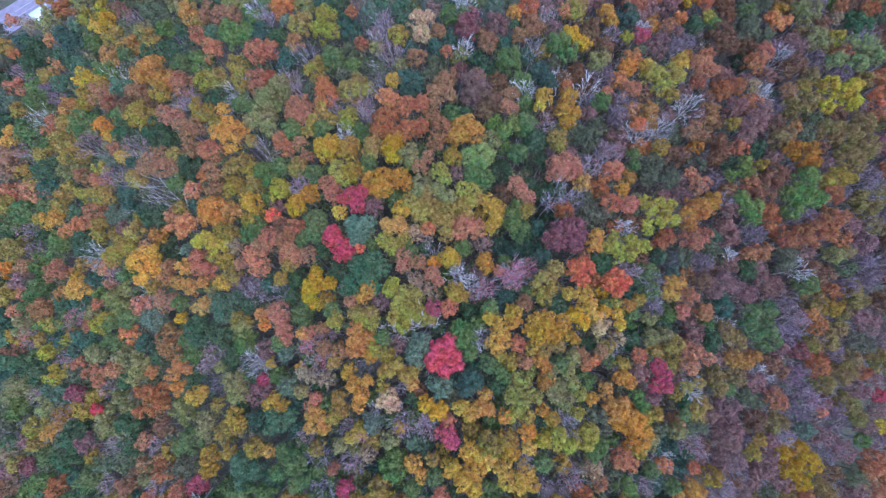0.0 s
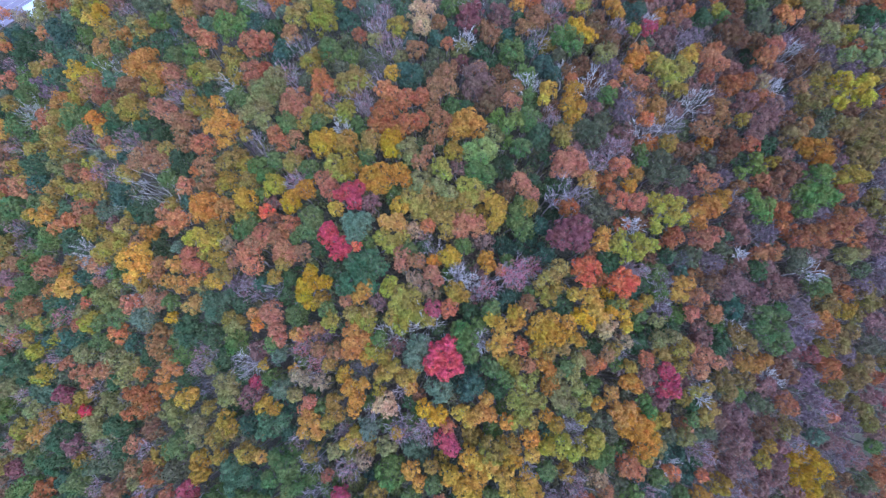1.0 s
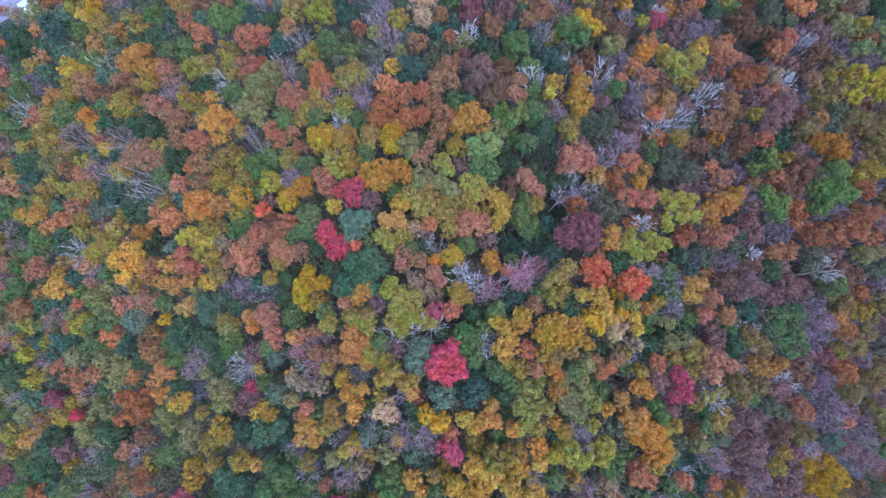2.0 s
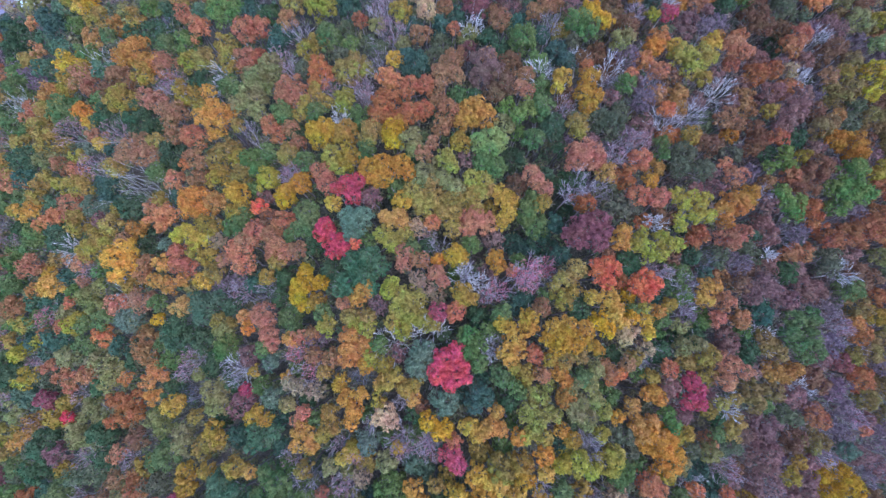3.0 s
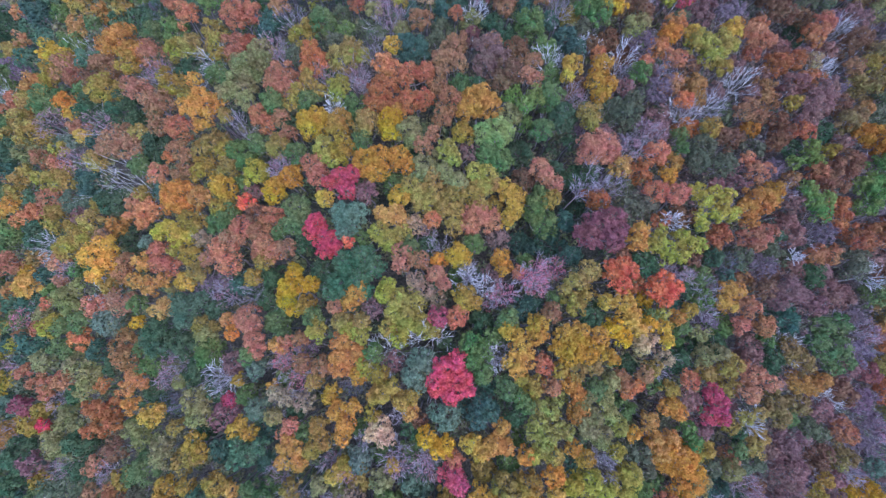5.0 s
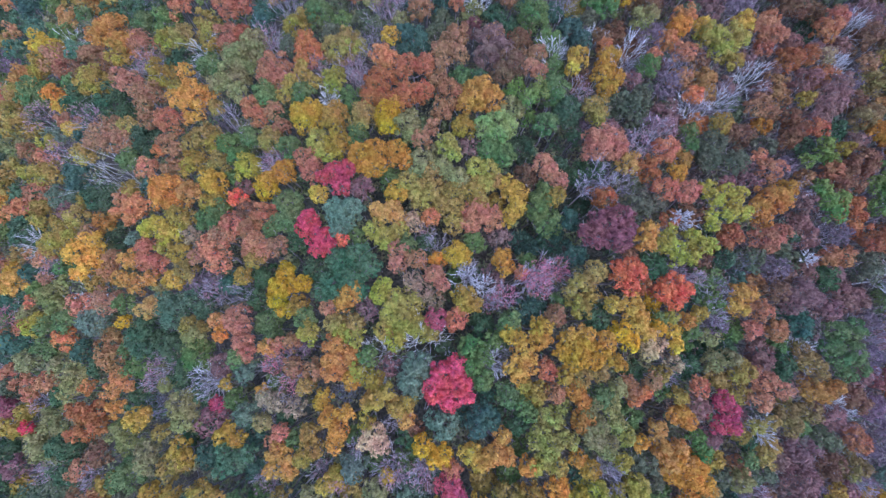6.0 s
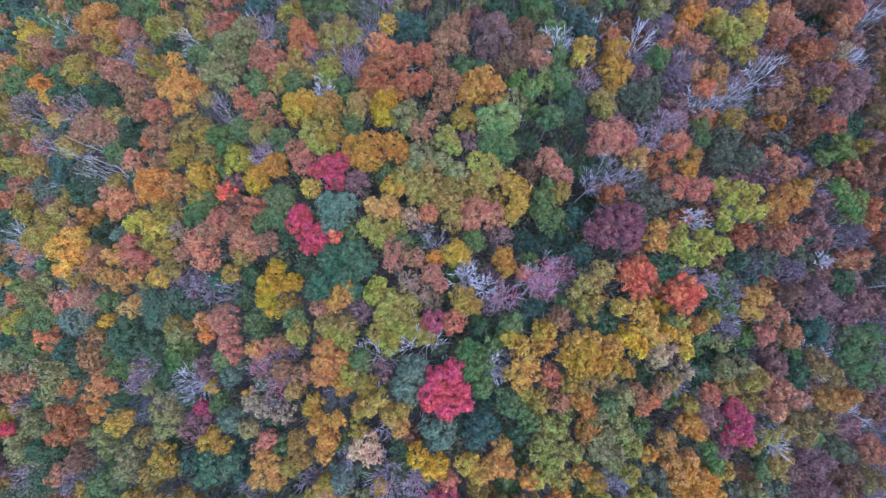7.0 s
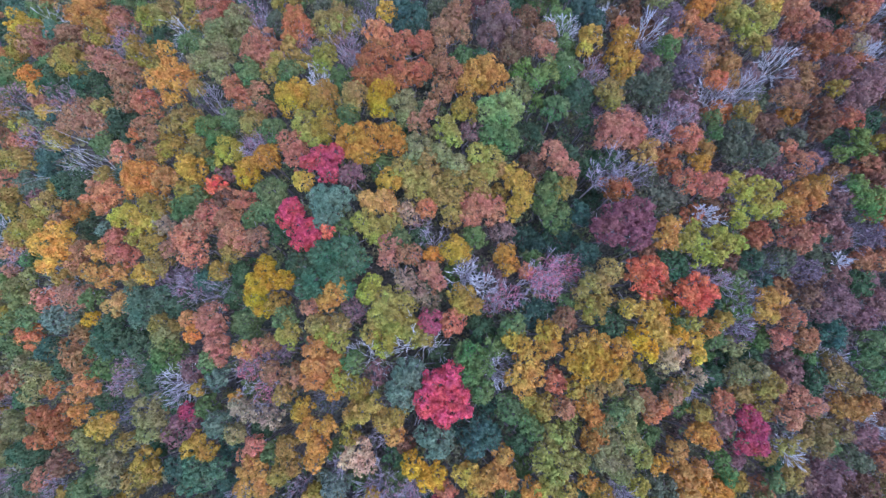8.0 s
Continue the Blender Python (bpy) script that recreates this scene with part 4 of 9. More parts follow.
tree("dark_teal", (-97.2, -36.7, -33.1, 2.00), coarse=1.25)
tree("dark_teal", (-70.4, -37.7, -19.9, 2.20), coarse=1.25)
tree("dead", (-47.5, 81.6, -1.7, 2.10))
tree("dead", (-100.5, 80.4, -27.4, 3.51))
tree("dead", (-144.8, 76.1, -46.9, 3.89))
tree("dead", (5.2, 71.4, 8.8, 1.90))
tree("dead", (43.3, 65.4, 10.2, 1.30))
tree("dead", (75.9, 61.5, 4.9, 2.56))
tree("dead", (4.4, 60.8, 8.8, 1.71))
tree("dead", (-50.9, 60.1, -5.0, 3.06))
tree("dead", (23.8, 51.6, 11.2, 1.41))
tree("dead", (68.8, 51.4, 6.8, 1.97))
tree("dead", (29.1, 48.1, 11.5, 2.39))
tree("dead", (16.5, 47.6, 12.0, 2.03))
tree("dead", (50.6, 46.0, 9.6, 2.23))
tree("dead", (-20.4, 40.8, 8.2, 1.34))
tree("dead", (42.8, 40.4, 11.1, 1.72))
tree("dead", (38.5, 38.3, 11.6, 1.90))
tree("dead", (-74.2, 36.9, -16.6, 6.96))
tree("dead", (-94.8, 21.5, -23.0, 3.07))
tree("dead", (31.3, 18.6, 16.7, 1.15))
tree("dead", (53.6, 14.7, 10.9, 0.85))
tree("dead", (70.5, 12.8, 6.0, 1.77))
tree("dead", (2.4, 9.9, 14.9, 1.55))
tree("dead", (-70.9, 9.3, -12.1, 2.24))
tree("dead", (4.7, 8.9, 15.4, 1.31))
tree("dead", (-2.2, 1.7, 14.8, 1.87))
tree("dead", (52.0, 1.5, 7.8, 1.62))
tree("dead", (-8.2, -0.1, 14.0, 1.87))
tree("dead", (5.9, -1.0, 16.9, 1.18))
tree("dead", (-35.7, -5.4, 2.7, 2.73))
tree("dead", (62.2, -7.2, 1.9, 1.52))
tree("dead", (44.9, -9.7, 8.3, 1.57))
tree("dead", (39.6, -21.5, 4.7, 1.57))
tree("dusky", (-76.1, 82.3, -17.3, 2.63))
tree("dusky", (41.2, 13.2, 12.3, 1.72))
tree("dusky", (-12.5, -4.8, 11.8, 1.62))
tree("dusky", (-14.3, -5.4, 9.6, 1.43), coarse=1.25)
tree("dusky", (-49.8, -9.5, -6.1, 1.64))
tree("dusky", (-46.1, -10.4, -4.3, 2.13), coarse=1.25)
tree("dusky_green", (-199.8, 132.9, -71.1, 4.43), (-201.5, 128.1, -72.2, 3.76), coarse=1.25)
tree("dusky_green", (-188.8, 114.1, -67.4, 4.04), coarse=1.25)
tree("dusky_green", (-86.0, 108.9, -19.8, 2.84), (-85.8, 105.4, -20.3, 2.41), coarse=1.25)
tree("dusky_green", (-100.0, 108.5, -27.1, 3.55), (-95.3, 103.3, -25.6, 3.02), coarse=1.25)
tree("dusky_green", (-88.8, 97.9, -23.1, 3.62), (-93.1, 100.4, -22.8, 2.42))
tree("dusky_green", (-102.0, 97.8, -29.0, 2.34), coarse=1.25)
tree("dusky_green", (-47.0, 91.3, -3.5, 2.72), (-46.5, 87.3, -3.4, 2.31), coarse=1.25)
tree("dusky_green", (92.6, 86.1, 1.5, 2.24), (91.9, 82.8, 1.6, 1.90), coarse=1.25)
tree("dusky_green", (-21.0, 83.7, 2.8, 2.59), (-23.6, 82.3, 2.1, 2.20), coarse=1.25)
tree("dusky_green", (-97.9, 81.7, -27.5, 2.58), coarse=1.25)
tree("dusky_green", (-3.1, 77.6, 7.2, 2.32), (-0.9, 76.0, 6.7, 1.97), coarse=1.25)
tree("dusky_green", (19.5, 77.3, 6.7, 2.19), coarse=1.25)
tree("dusky_green", (75.4, 76.6, 2.6, 2.45), (72.6, 77.8, 3.0, 2.09), coarse=1.25)
tree("dusky_green", (14.9, 75.3, 6.5, 2.13), coarse=1.25)
tree("dusky_green", (101.9, 72.3, 4.1, 1.90), coarse=1.25)
tree("dusky_green", (69.4, 68.8, 5.1, 2.45))
tree("dusky_green", (73.5, 67.1, 4.0, 1.98), coarse=1.25)
tree("dusky_green", (-21.7, 65.2, 1.7, 1.89), coarse=1.25)
tree("dusky_green", (42.1, 59.9, 8.3, 1.55), coarse=1.25)
tree("dusky_green", (-16.5, 59.8, 3.6, 2.12), (-13.9, 56.9, 5.6, 1.80), coarse=1.25)
tree("dusky_green", (-1.7, 58.4, 5.5, 2.15), (-2.8, 54.6, 7.0, 1.82), coarse=1.25)
tree("dusky_green", (-22.2, 57.2, 3.5, 1.88), coarse=1.25)
tree("dusky_green", (22.9, 55.2, 10.8, 1.51), coarse=1.25)
tree("dusky_green", (-29.4, 52.9, 4.8, 1.79))
tree("dusky_green", (78.8, 45.0, 6.2, 1.51), coarse=1.25)
tree("dusky_green", (47.4, 40.9, 7.4, 2.05), coarse=1.25)
tree("dusky_green", (75.3, 40.6, 6.8, 2.19), coarse=1.25)
tree("dusky_green", (27.3, 36.6, 13.0, 2.46), (25.6, 37.6, 13.7, 1.71), (29.1, 39.3, 13.6, 1.52))
tree("dusky_green", (-163.9, 34.8, -52.9, 3.69), (-166.4, 38.2, -52.1, 3.13), coarse=1.25)
tree("dusky_green", (50.3, 33.1, 9.4, 1.81), coarse=1.25)
tree("dusky_green", (39.7, 31.8, 12.6, 2.00), (38.3, 29.1, 12.9, 1.98), (42.3, 28.7, 12.7, 1.96))
tree("dusky_green", (26.9, 25.1, 12.4, 1.32), coarse=1.25)
tree("dusky_green", (26.2, 21.0, 14.6, 1.90), (28.7, 21.2, 14.1, 1.61), coarse=1.25)
tree("dusky_green", (51.5, 15.1, 8.7, 1.69), (49.0, 15.9, 10.2, 1.44), coarse=1.25)
tree("dusky_green", (43.4, 14.0, 11.2, 1.90), coarse=1.25)
tree("dusky_green", (67.2, 14.0, 5.7, 1.82), (68.3, 16.1, 5.7, 1.55), coarse=1.25)
tree("dusky_green", (81.0, 13.3, 3.4, 1.81), coarse=1.25)
tree("dusky_green", (88.0, -1.3, -4.5, 1.96), (91.0, -2.0, -5.3, 1.67), coarse=1.25)
tree("dusky_green", (30.7, -9.2, 9.6, 1.14), coarse=1.25)
tree("dusky_green", (1.9, -9.6, 13.8, 1.12), coarse=1.25)
tree("dusky_green", (-98.1, -10.5, -29.4, 2.36), coarse=1.25)
tree("dusky_green", (105.5, -10.8, -12.4, 1.97), coarse=1.25)
tree("dusky_green", (58.1, -11.5, 2.1, 1.74))
tree("dusky_green", (61.0, -12.4, 0.9, 1.26), coarse=1.25)
tree("dusky_green", (25.2, -12.6, 11.2, 1.81), coarse=1.25)
tree("dusky_green", (27.4, -15.5, 10.1, 1.29), coarse=1.25)
tree("dusky_green", (47.9, -16.2, 2.4, 1.79), (45.2, -16.5, 3.3, 1.52), coarse=1.25)
tree("dusky_green", (39.2, -16.4, 5.8, 1.25), coarse=1.25)
tree("dusky_green", (-142.0, -19.6, -52.2, 3.14), coarse=1.25)
tree("dusky_green", (27.4, -21.0, 7.7, 1.11), coarse=1.25)
tree("dusky_green", (29.5, -23.5, 6.7, 1.54), coarse=1.25)
tree("dusky_green", (-134.3, -26.7, -49.9, 3.08), (-140.4, -28.2, -52.5, 2.62), coarse=1.25)
tree("dusky_green", (-55.3, -26.8, -11.2, 2.21), (-58.9, -28.5, -13.4, 1.88), coarse=1.25)
tree("dusky_green", (26.5, -27.3, 7.1, 1.64), (25.3, -28.6, 7.6, 1.39), coarse=1.25)
tree("dusky_green", (36.7, -27.9, 3.2, 1.17), coarse=1.25)
tree("dusky_green", (-104.2, -28.0, -34.6, 1.98), coarse=1.25)
tree("dusky_green", (12.5, -29.3, 9.4, 1.58), coarse=1.25)
tree("dusky_green", (-83.4, -30.5, -26.4, 2.67), (-78.2, -29.9, -23.7, 2.27), coarse=1.25)
tree("dusky_green", (94.4, -31.5, -18.4, 2.35))
tree("dusky_green", (63.5, -31.6, -6.0, 1.85), (66.1, -31.0, -6.6, 1.57), coarse=1.25)
tree("dusky_green", (-27.3, -31.7, 3.7, 1.56), (-25.0, -30.6, 5.2, 1.33), coarse=1.25)
tree("dusky_green", (-111.7, -36.0, -40.1, 1.96), coarse=1.25)
tree("dusky_green", (-56.9, -37.2, -14.2, 2.11), coarse=1.25)
tree("dusky_mauve", (-142.1, 86.4, -46.8, 3.60))
tree("dusky_mauve", (103.7, 82.7, 4.7, 2.04), coarse=1.25)
tree("dusky_mauve", (71.7, 81.7, 3.6, 1.66), coarse=1.25)
tree("dusky_mauve", (89.2, 77.0, 2.3, 2.38), coarse=1.25)
tree("dusky_mauve", (77.0, 65.3, 2.6, 1.66), coarse=1.25)
tree("dusky_mauve", (104.8, 64.1, 4.7, 2.30), (101.4, 60.7, 5.6, 1.96), coarse=1.25)
tree("dusky_mauve", (54.1, 63.7, 6.2, 1.98), (50.3, 61.4, 8.2, 1.68), coarse=1.25)
tree("dusky_mauve", (84.6, 61.1, 3.9, 2.07), coarse=1.25)
tree("dusky_mauve", (87.4, 55.9, 5.1, 1.96), coarse=1.25)
tree("dusky_mauve", (32.7, 51.8, 11.0, 2.32))
tree("dusky_mauve", (96.5, 49.0, 7.0, 2.29), (94.9, 49.1, 6.0, 1.94), coarse=1.25)
tree("dusky_mauve", (72.1, 48.6, 4.6, 1.97), coarse=1.25)
tree("dusky_mauve", (35.0, 43.5, 10.0, 2.56))
tree("dusky_mauve", (30.9, 35.9, 11.4, 1.45), coarse=1.25)
tree("dusky_mauve", (20.3, 34.6, 11.8, 1.13), coarse=1.25)
tree("dusky_mauve", (26.8, 32.9, 11.5, 1.41), coarse=1.25)
tree("dusky_mauve", (86.9, 31.9, 6.7, 1.93), coarse=1.25)
tree("dusky_mauve", (53.3, 29.7, 9.3, 1.77), coarse=1.25)
tree("dusky_mauve", (80.3, 28.2, 7.0, 1.52), coarse=1.25)
tree("dusky_mauve", (91.8, 24.9, 6.0, 1.91), (90.8, 23.9, 5.0, 1.62), coarse=1.25)
tree("dusky_mauve", (70.7, 22.9, 8.7, 1.77), coarse=1.25)
tree("dusky_mauve", (60.4, 19.0, 8.5, 1.59), coarse=1.25)
tree("dusky_mauve", (85.4, 14.9, 4.1, 1.31), coarse=1.25)
tree("dusky_mauve", (47.3, 13.1, 10.2, 2.18))
tree("dusky_mauve", (86.8, 11.8, 1.7, 2.12), coarse=1.25)
tree("dusky_mauve", (-39.2, 10.8, 0.4, 1.52), coarse=1.25)
tree("dusky_mauve", (-43.2, 10.7, -2.0, 2.16))
tree("dusky_mauve", (82.6, 10.6, 1.3, 2.39))
tree("dusky_mauve", (67.1, 6.4, 4.0, 1.95), coarse=1.25)
tree("dusky_mauve", (38.0, 4.7, 10.3, 1.57))
tree("dusky_mauve", (-21.5, 0.5, 7.1, 1.91))
tree("dusky_mauve", (68.0, 0.5, 2.3, 2.07), (65.0, 1.0, 3.1, 1.76), coarse=1.25)
tree("dusky_mauve", (82.5, -3.0, -5.1, 2.46))
tree("dusky_mauve", (69.7, -7.9, -1.4, 1.92), (72.7, -7.1, -2.3, 1.63), coarse=1.25)
tree("dusky_mauve", (72.9, -10.8, -3.3, 2.17), coarse=1.25)
tree("dusky_mauve", (70.9, -14.7, -3.8, 1.90), (73.0, -15.9, -4.1, 1.61), coarse=1.25)
tree("dusky_mauve", (83.2, -17.7, -8.2, 2.09), (84.1, -15.4, -7.9, 1.78), coarse=1.25)
tree("dusky_mauve", (58.4, -19.9, -0.9, 1.36), coarse=1.25)
tree("dusky_mauve", (102.8, -24.4, -19.4, 1.83), coarse=1.25)
tree("dusky_mauve", (80.8, -24.8, -9.8, 1.96), coarse=1.25)
tree("dusky_mauve", (51.7, -30.3, -2.6, 1.96), coarse=1.25)
tree("dusky_mauve", (47.6, -30.5, -0.0, 1.10), coarse=1.25)
tree("dusky_mauve", (119.1, -32.0, -29.0, 2.46), (120.4, -35.2, -30.8, 2.09), coarse=1.25)
tree("dusky_mauve", (68.0, -35.8, -9.1, 2.10), coarse=1.25)
tree("dusky_mauve", (123.6, -41.3, -35.0, 2.49), coarse=1.25)
tree("dusky_rose", (-103.9, 116.1, -26.8, 3.45), (-105.4, 120.9, -26.6, 2.93), coarse=1.25)
tree("dusky_rose", (49.2, 80.8, 4.8, 2.50), (51.6, 79.6, 5.5, 2.12), coarse=1.25)
tree("dusky_rose", (-19.6, 78.9, 2.0, 2.50), coarse=1.25)
tree("dusky_rose", (27.4, 74.3, 7.5, 2.02), coarse=1.25)
tree("dusky_rose", (-2.5, 73.5, 5.4, 1.79), coarse=1.25)
tree("dusky_rose", (46.0, 72.0, 6.6, 2.36), (43.0, 68.9, 7.6, 2.00), coarse=1.25)
tree("dusky_rose", (22.8, 71.8, 7.8, 2.01), coarse=1.25)
tree("dusky_rose", (81.1, 67.3, 1.8, 2.19), (81.7, 64.8, 3.3, 1.87), coarse=1.25)
tree("dusky_rose", (24.2, 65.6, 8.3, 1.73), coarse=1.25)
tree("dusky_rose", (101.0, 55.2, 6.1, 2.07), (100.8, 57.8, 6.0, 1.76), coarse=1.25)
tree("dusky_rose", (56.5, 49.2, 6.7, 1.65))
tree("dusky_rose", (34.8, 47.3, 10.0, 1.47), coarse=1.25)
tree("dusky_rose", (89.0, 46.8, 6.5, 1.66), coarse=1.25)
tree("dusky_rose", (35.4, 38.8, 9.0, 2.09), (33.9, 35.0, 11.1, 1.78), coarse=1.25)
tree("dusky_rose", (77.5, 34.0, 7.6, 1.65), coarse=1.25)
tree("dusky_rose", (2.7, 29.8, 13.2, 1.49), coarse=1.25)
tree("dusky_rose", (46.1, 29.3, 10.4, 1.06), coarse=1.25)
tree("dusky_rose", (85.7, 18.3, 4.2, 1.98), (83.5, 17.3, 4.1, 1.68), coarse=1.25)
tree("dusky_rose", (-133.7, 17.3, -42.0, 2.93), coarse=1.25)
tree("dusky_rose", (7.4, 16.7, 10.9, 1.69), coarse=1.25)
tree("dusky_rose", (92.3, 11.9, 0.5, 2.12), (94.6, 10.7, 0.1, 1.80), coarse=1.25)
tree("dusky_rose", (6.2, 10.3, 11.5, 1.63), coarse=1.25)
tree("dusky_rose", (-10.8, 5.7, 12.7, 1.46), coarse=1.25)
tree("dusky_rose", (72.1, 3.2, 1.7, 1.52), coarse=1.25)
tree("dusky_rose", (97.3, -0.1, -5.8, 2.31), (100.2, -2.2, -7.2, 1.96), coarse=1.25)
tree("dusky_rose", (-7.6, -1.5, 13.2, 1.46), coarse=1.25)
tree("dusky_rose", (51.5, -4.2, 5.4, 1.21), coarse=1.25)
tree("dusky_rose", (42.5, -7.6, 6.5, 1.27), coarse=1.25)
tree("dusky_rose", (95.2, -9.3, -9.3, 1.45), coarse=1.25)
tree("dusky_rose", (100.3, -10.7, -11.8, 2.18), coarse=1.25)
tree("dusky_rose", (109.3, -16.4, -17.1, 2.46), (105.4, -15.0, -15.7, 2.09), coarse=1.25)
tree("dusky_rose", (99.2, -16.4, -13.8, 2.12), coarse=1.25)
tree("dusky_rose", (-1.8, -16.5, 9.9, 1.09), coarse=1.25)
tree("dusky_rose", (56.6, -23.4, -1.0, 1.81), coarse=1.25)
tree("dusky_rose", (88.8, -25.1, -13.1, 2.21), (85.4, -22.9, -11.0, 1.87), coarse=1.25)
tree("dusky_rose", (58.1, -30.3, -3.8, 1.76), coarse=1.25)
tree("dusky_rose", (-142.1, -41.7, -57.0, 2.99), (-132.6, -39.9, -51.2, 2.54), coarse=1.25)
tree("gold", (-73.7, 91.3, -15.4, 2.48), (-74.8, 94.0, -14.8, 1.72))
tree("gold", (-87.0, 77.7, -21.9, 4.18), (-89.4, 75.1, -21.7, 2.98), (-78.7, 70.0, -17.0, 2.58))
tree("gold", (15.6, 68.4, 9.9, 1.58))
tree("gold", (35.5, 68.4, 9.7, 1.91), (36.5, 66.1, 10.1, 1.32))
tree("gold", (-52.5, 52.7, -2.1, 1.35), (-50.5, 49.0, -2.0, 1.79), (-53.0, 46.9, -3.1, 2.02), (-48.7, 45.6, -2.3, 2.45), (-45.6, 46.8, -0.6, 1.33), (-49.7, 42.5, -2.3, 1.34))
tree("gold", (24.6, 45.6, 12.9, 1.83), (23.5, 42.5, 13.1, 1.65), (25.5, 42.1, 13.3, 1.28), (24.1, 39.8, 13.1, 1.64))
tree("gold", (4.0, 39.2, 11.8, 2.47), (6.3, 38.4, 12.5, 2.07), (2.4, 37.4, 12.4, 1.62), (4.8, 40.2, 12.4, 1.71))
tree("gold", (-13.4, 28.4, 11.4, 2.23), (-11.2, 29.2, 11.8, 1.87), (-11.8, 27.1, 11.7, 1.86), (-8.1, 29.2, 12.0, 1.87), (-6.8, 27.9, 12.5, 1.31))
tree("gold", (-27.1, 28.3, 6.1, 2.11), (-29.8, 27.0, 5.6, 1.49))
tree("gold", (25.3, 27.0, 15.0, 1.61))
tree("gold", (-46.5, 26.9, -1.2, 2.12))
tree("gold", (32.6, 25.9, 14.7, 1.21))
tree("gold", (-9.6, 19.3, 12.2, 1.54), (-10.4, 20.1, 12.7, 1.18), (-8.3, 20.3, 12.2, 1.37), (-7.3, 19.0, 12.2, 1.19))
tree("gold", (26.0, 16.5, 17.1, 1.40), (25.6, 14.8, 17.1, 1.23))
tree("gold", (7.2, 13.0, 14.4, 1.37), (7.7, 11.5, 14.8, 1.08))
tree("gold", (-1.7, 12.7, 14.0, 1.07))
tree("gold", (-58.9, 11.5, -4.7, 1.30), (-55.3, 10.6, -4.2, 1.72), (-51.9, 11.5, -3.0, 1.40))
tree("gold", (-106.2, 11.4, -28.1, 1.88))
tree("gold", (40.5, 9.2, 12.7, 1.24), (42.0, 9.0, 12.7, 1.00), (39.8, 7.5, 12.3, 1.17), (41.0, 6.9, 12.2, 1.01))
tree("gold", (-13.2, 7.4, 14.0, 1.49), (-14.0, 6.4, 13.9, 1.14), (-12.3, 8.1, 14.6, 0.96))
tree("gold", (32.0, 5.1, 13.7, 1.12))
tree("gold", (11.3, 2.4, 17.2, 1.42))
tree("gold", (-25.8, 0.3, 7.6, 1.26))
tree("gold", (-12.2, -3.4, 13.7, 1.20))
tree("gold", (15.6, -3.8, 16.7, 1.21), (16.5, -5.0, 16.7, 0.97))
tree("gold", (-26.1, -5.4, 7.7, 0.74))
tree("gold", (30.7, -6.7, 12.7, 1.30), (29.6, -7.0, 13.0, 1.07), (31.4, -7.8, 12.8, 0.92))
tree("gold", (-4.8, -7.6, 15.1, 0.98))
tree("gold", (-15.1, -8.0, 11.9, 1.36), (-14.0, -9.8, 11.7, 1.35), (-12.7, -7.4, 12.9, 0.98), (-14.3, -11.7, 11.4, 0.97))
tree("gold", (24.2, -10.0, 14.0, 1.02))
tree("gold", (-57.4, -10.9, -7.7, 1.60))
tree("gold", (6.1, -11.0, 15.4, 1.45), (6.7, -9.2, 16.0, 1.12), (5.0, -11.9, 15.5, 1.03), (7.4, -11.5, 15.6, 1.10))
tree("gold", (27.8, -11.0, 12.5, 1.27), (29.9, -11.1, 12.2, 1.26), (28.6, -12.8, 11.9, 1.33), (31.6, -13.3, 11.6, 0.98))
tree("gold", (15.6, -11.5, 15.8, 0.98))
tree("gold", (9.7, -12.5, 15.7, 1.14))
tree("gold", (-22.8, -13.4, 8.2, 1.38), (-21.3, -14.0, 8.5, 1.14), (-20.8, -15.8, 8.3, 1.21), (-23.3, -15.5, 8.3, 0.98))
tree("gold", (31.4, -13.8, 9.5, 2.93), (33.6, -16.4, 8.7, 2.34), (29.5, -11.8, 11.3, 1.65))
tree("gold", (13.4, -14.8, 15.2, 1.41))
tree("gold", (-108.5, -26.1, -35.5, 1.99))
tree("gold", (45.5, -27.3, 2.1, 1.56), (47.2, -28.0, 2.0, 1.19))
tree("green", (-118.4, 119.5, -34.3, 3.29), (-124.5, 121.7, -36.3, 2.80), coarse=1.25)
tree("green", (-76.8, 103.1, -16.3, 2.70), (-74.9, 98.9, -15.7, 2.29), coarse=1.25)
tree("green", (-122.4, 100.2, -37.3, 2.79))
tree("green", (-160.3, 96.7, -56.2, 3.66), coarse=1.25)
tree("green", (-83.7, 91.0, -20.4, 2.50))
tree("green", (-34.2, 88.6, -0.9, 2.46), (-31.8, 89.4, 0.9, 2.09), coarse=1.25)
tree("green", (-101.3, 87.8, -27.4, 2.38))
tree("green", (-151.8, 85.4, -51.1, 4.63))
tree("green", (-111.6, 85.4, -32.9, 3.10))
tree("green", (-44.1, 81.4, -1.9, 1.98), coarse=1.25)
tree("green", (-7.1, 81.1, 6.0, 2.37), coarse=1.25)
tree("green", (-49.3, 80.2, -4.5, 2.52), coarse=1.25)
tree("green", (-74.4, 75.8, -16.1, 2.39))
tree("green", (7.9, 74.7, 6.4, 2.01), coarse=1.25)
tree("green", (-66.9, 73.7, -13.5, 2.84), coarse=1.25)
tree("green", (69.5, 72.7, 5.2, 2.01))
tree("green", (2.0, 71.2, 5.9, 2.36), (4.8, 70.8, 6.8, 2.00), coarse=1.25)
tree("green", (-148.9, 71.1, -48.1, 4.22))
tree("green", (60.6, 68.2, 7.0, 1.53))
tree("green", (-116.0, 67.3, -34.3, 3.86), (-116.6, 63.9, -33.4, 2.24))
tree("green", (-97.7, 64.7, -25.4, 2.42), coarse=1.25)
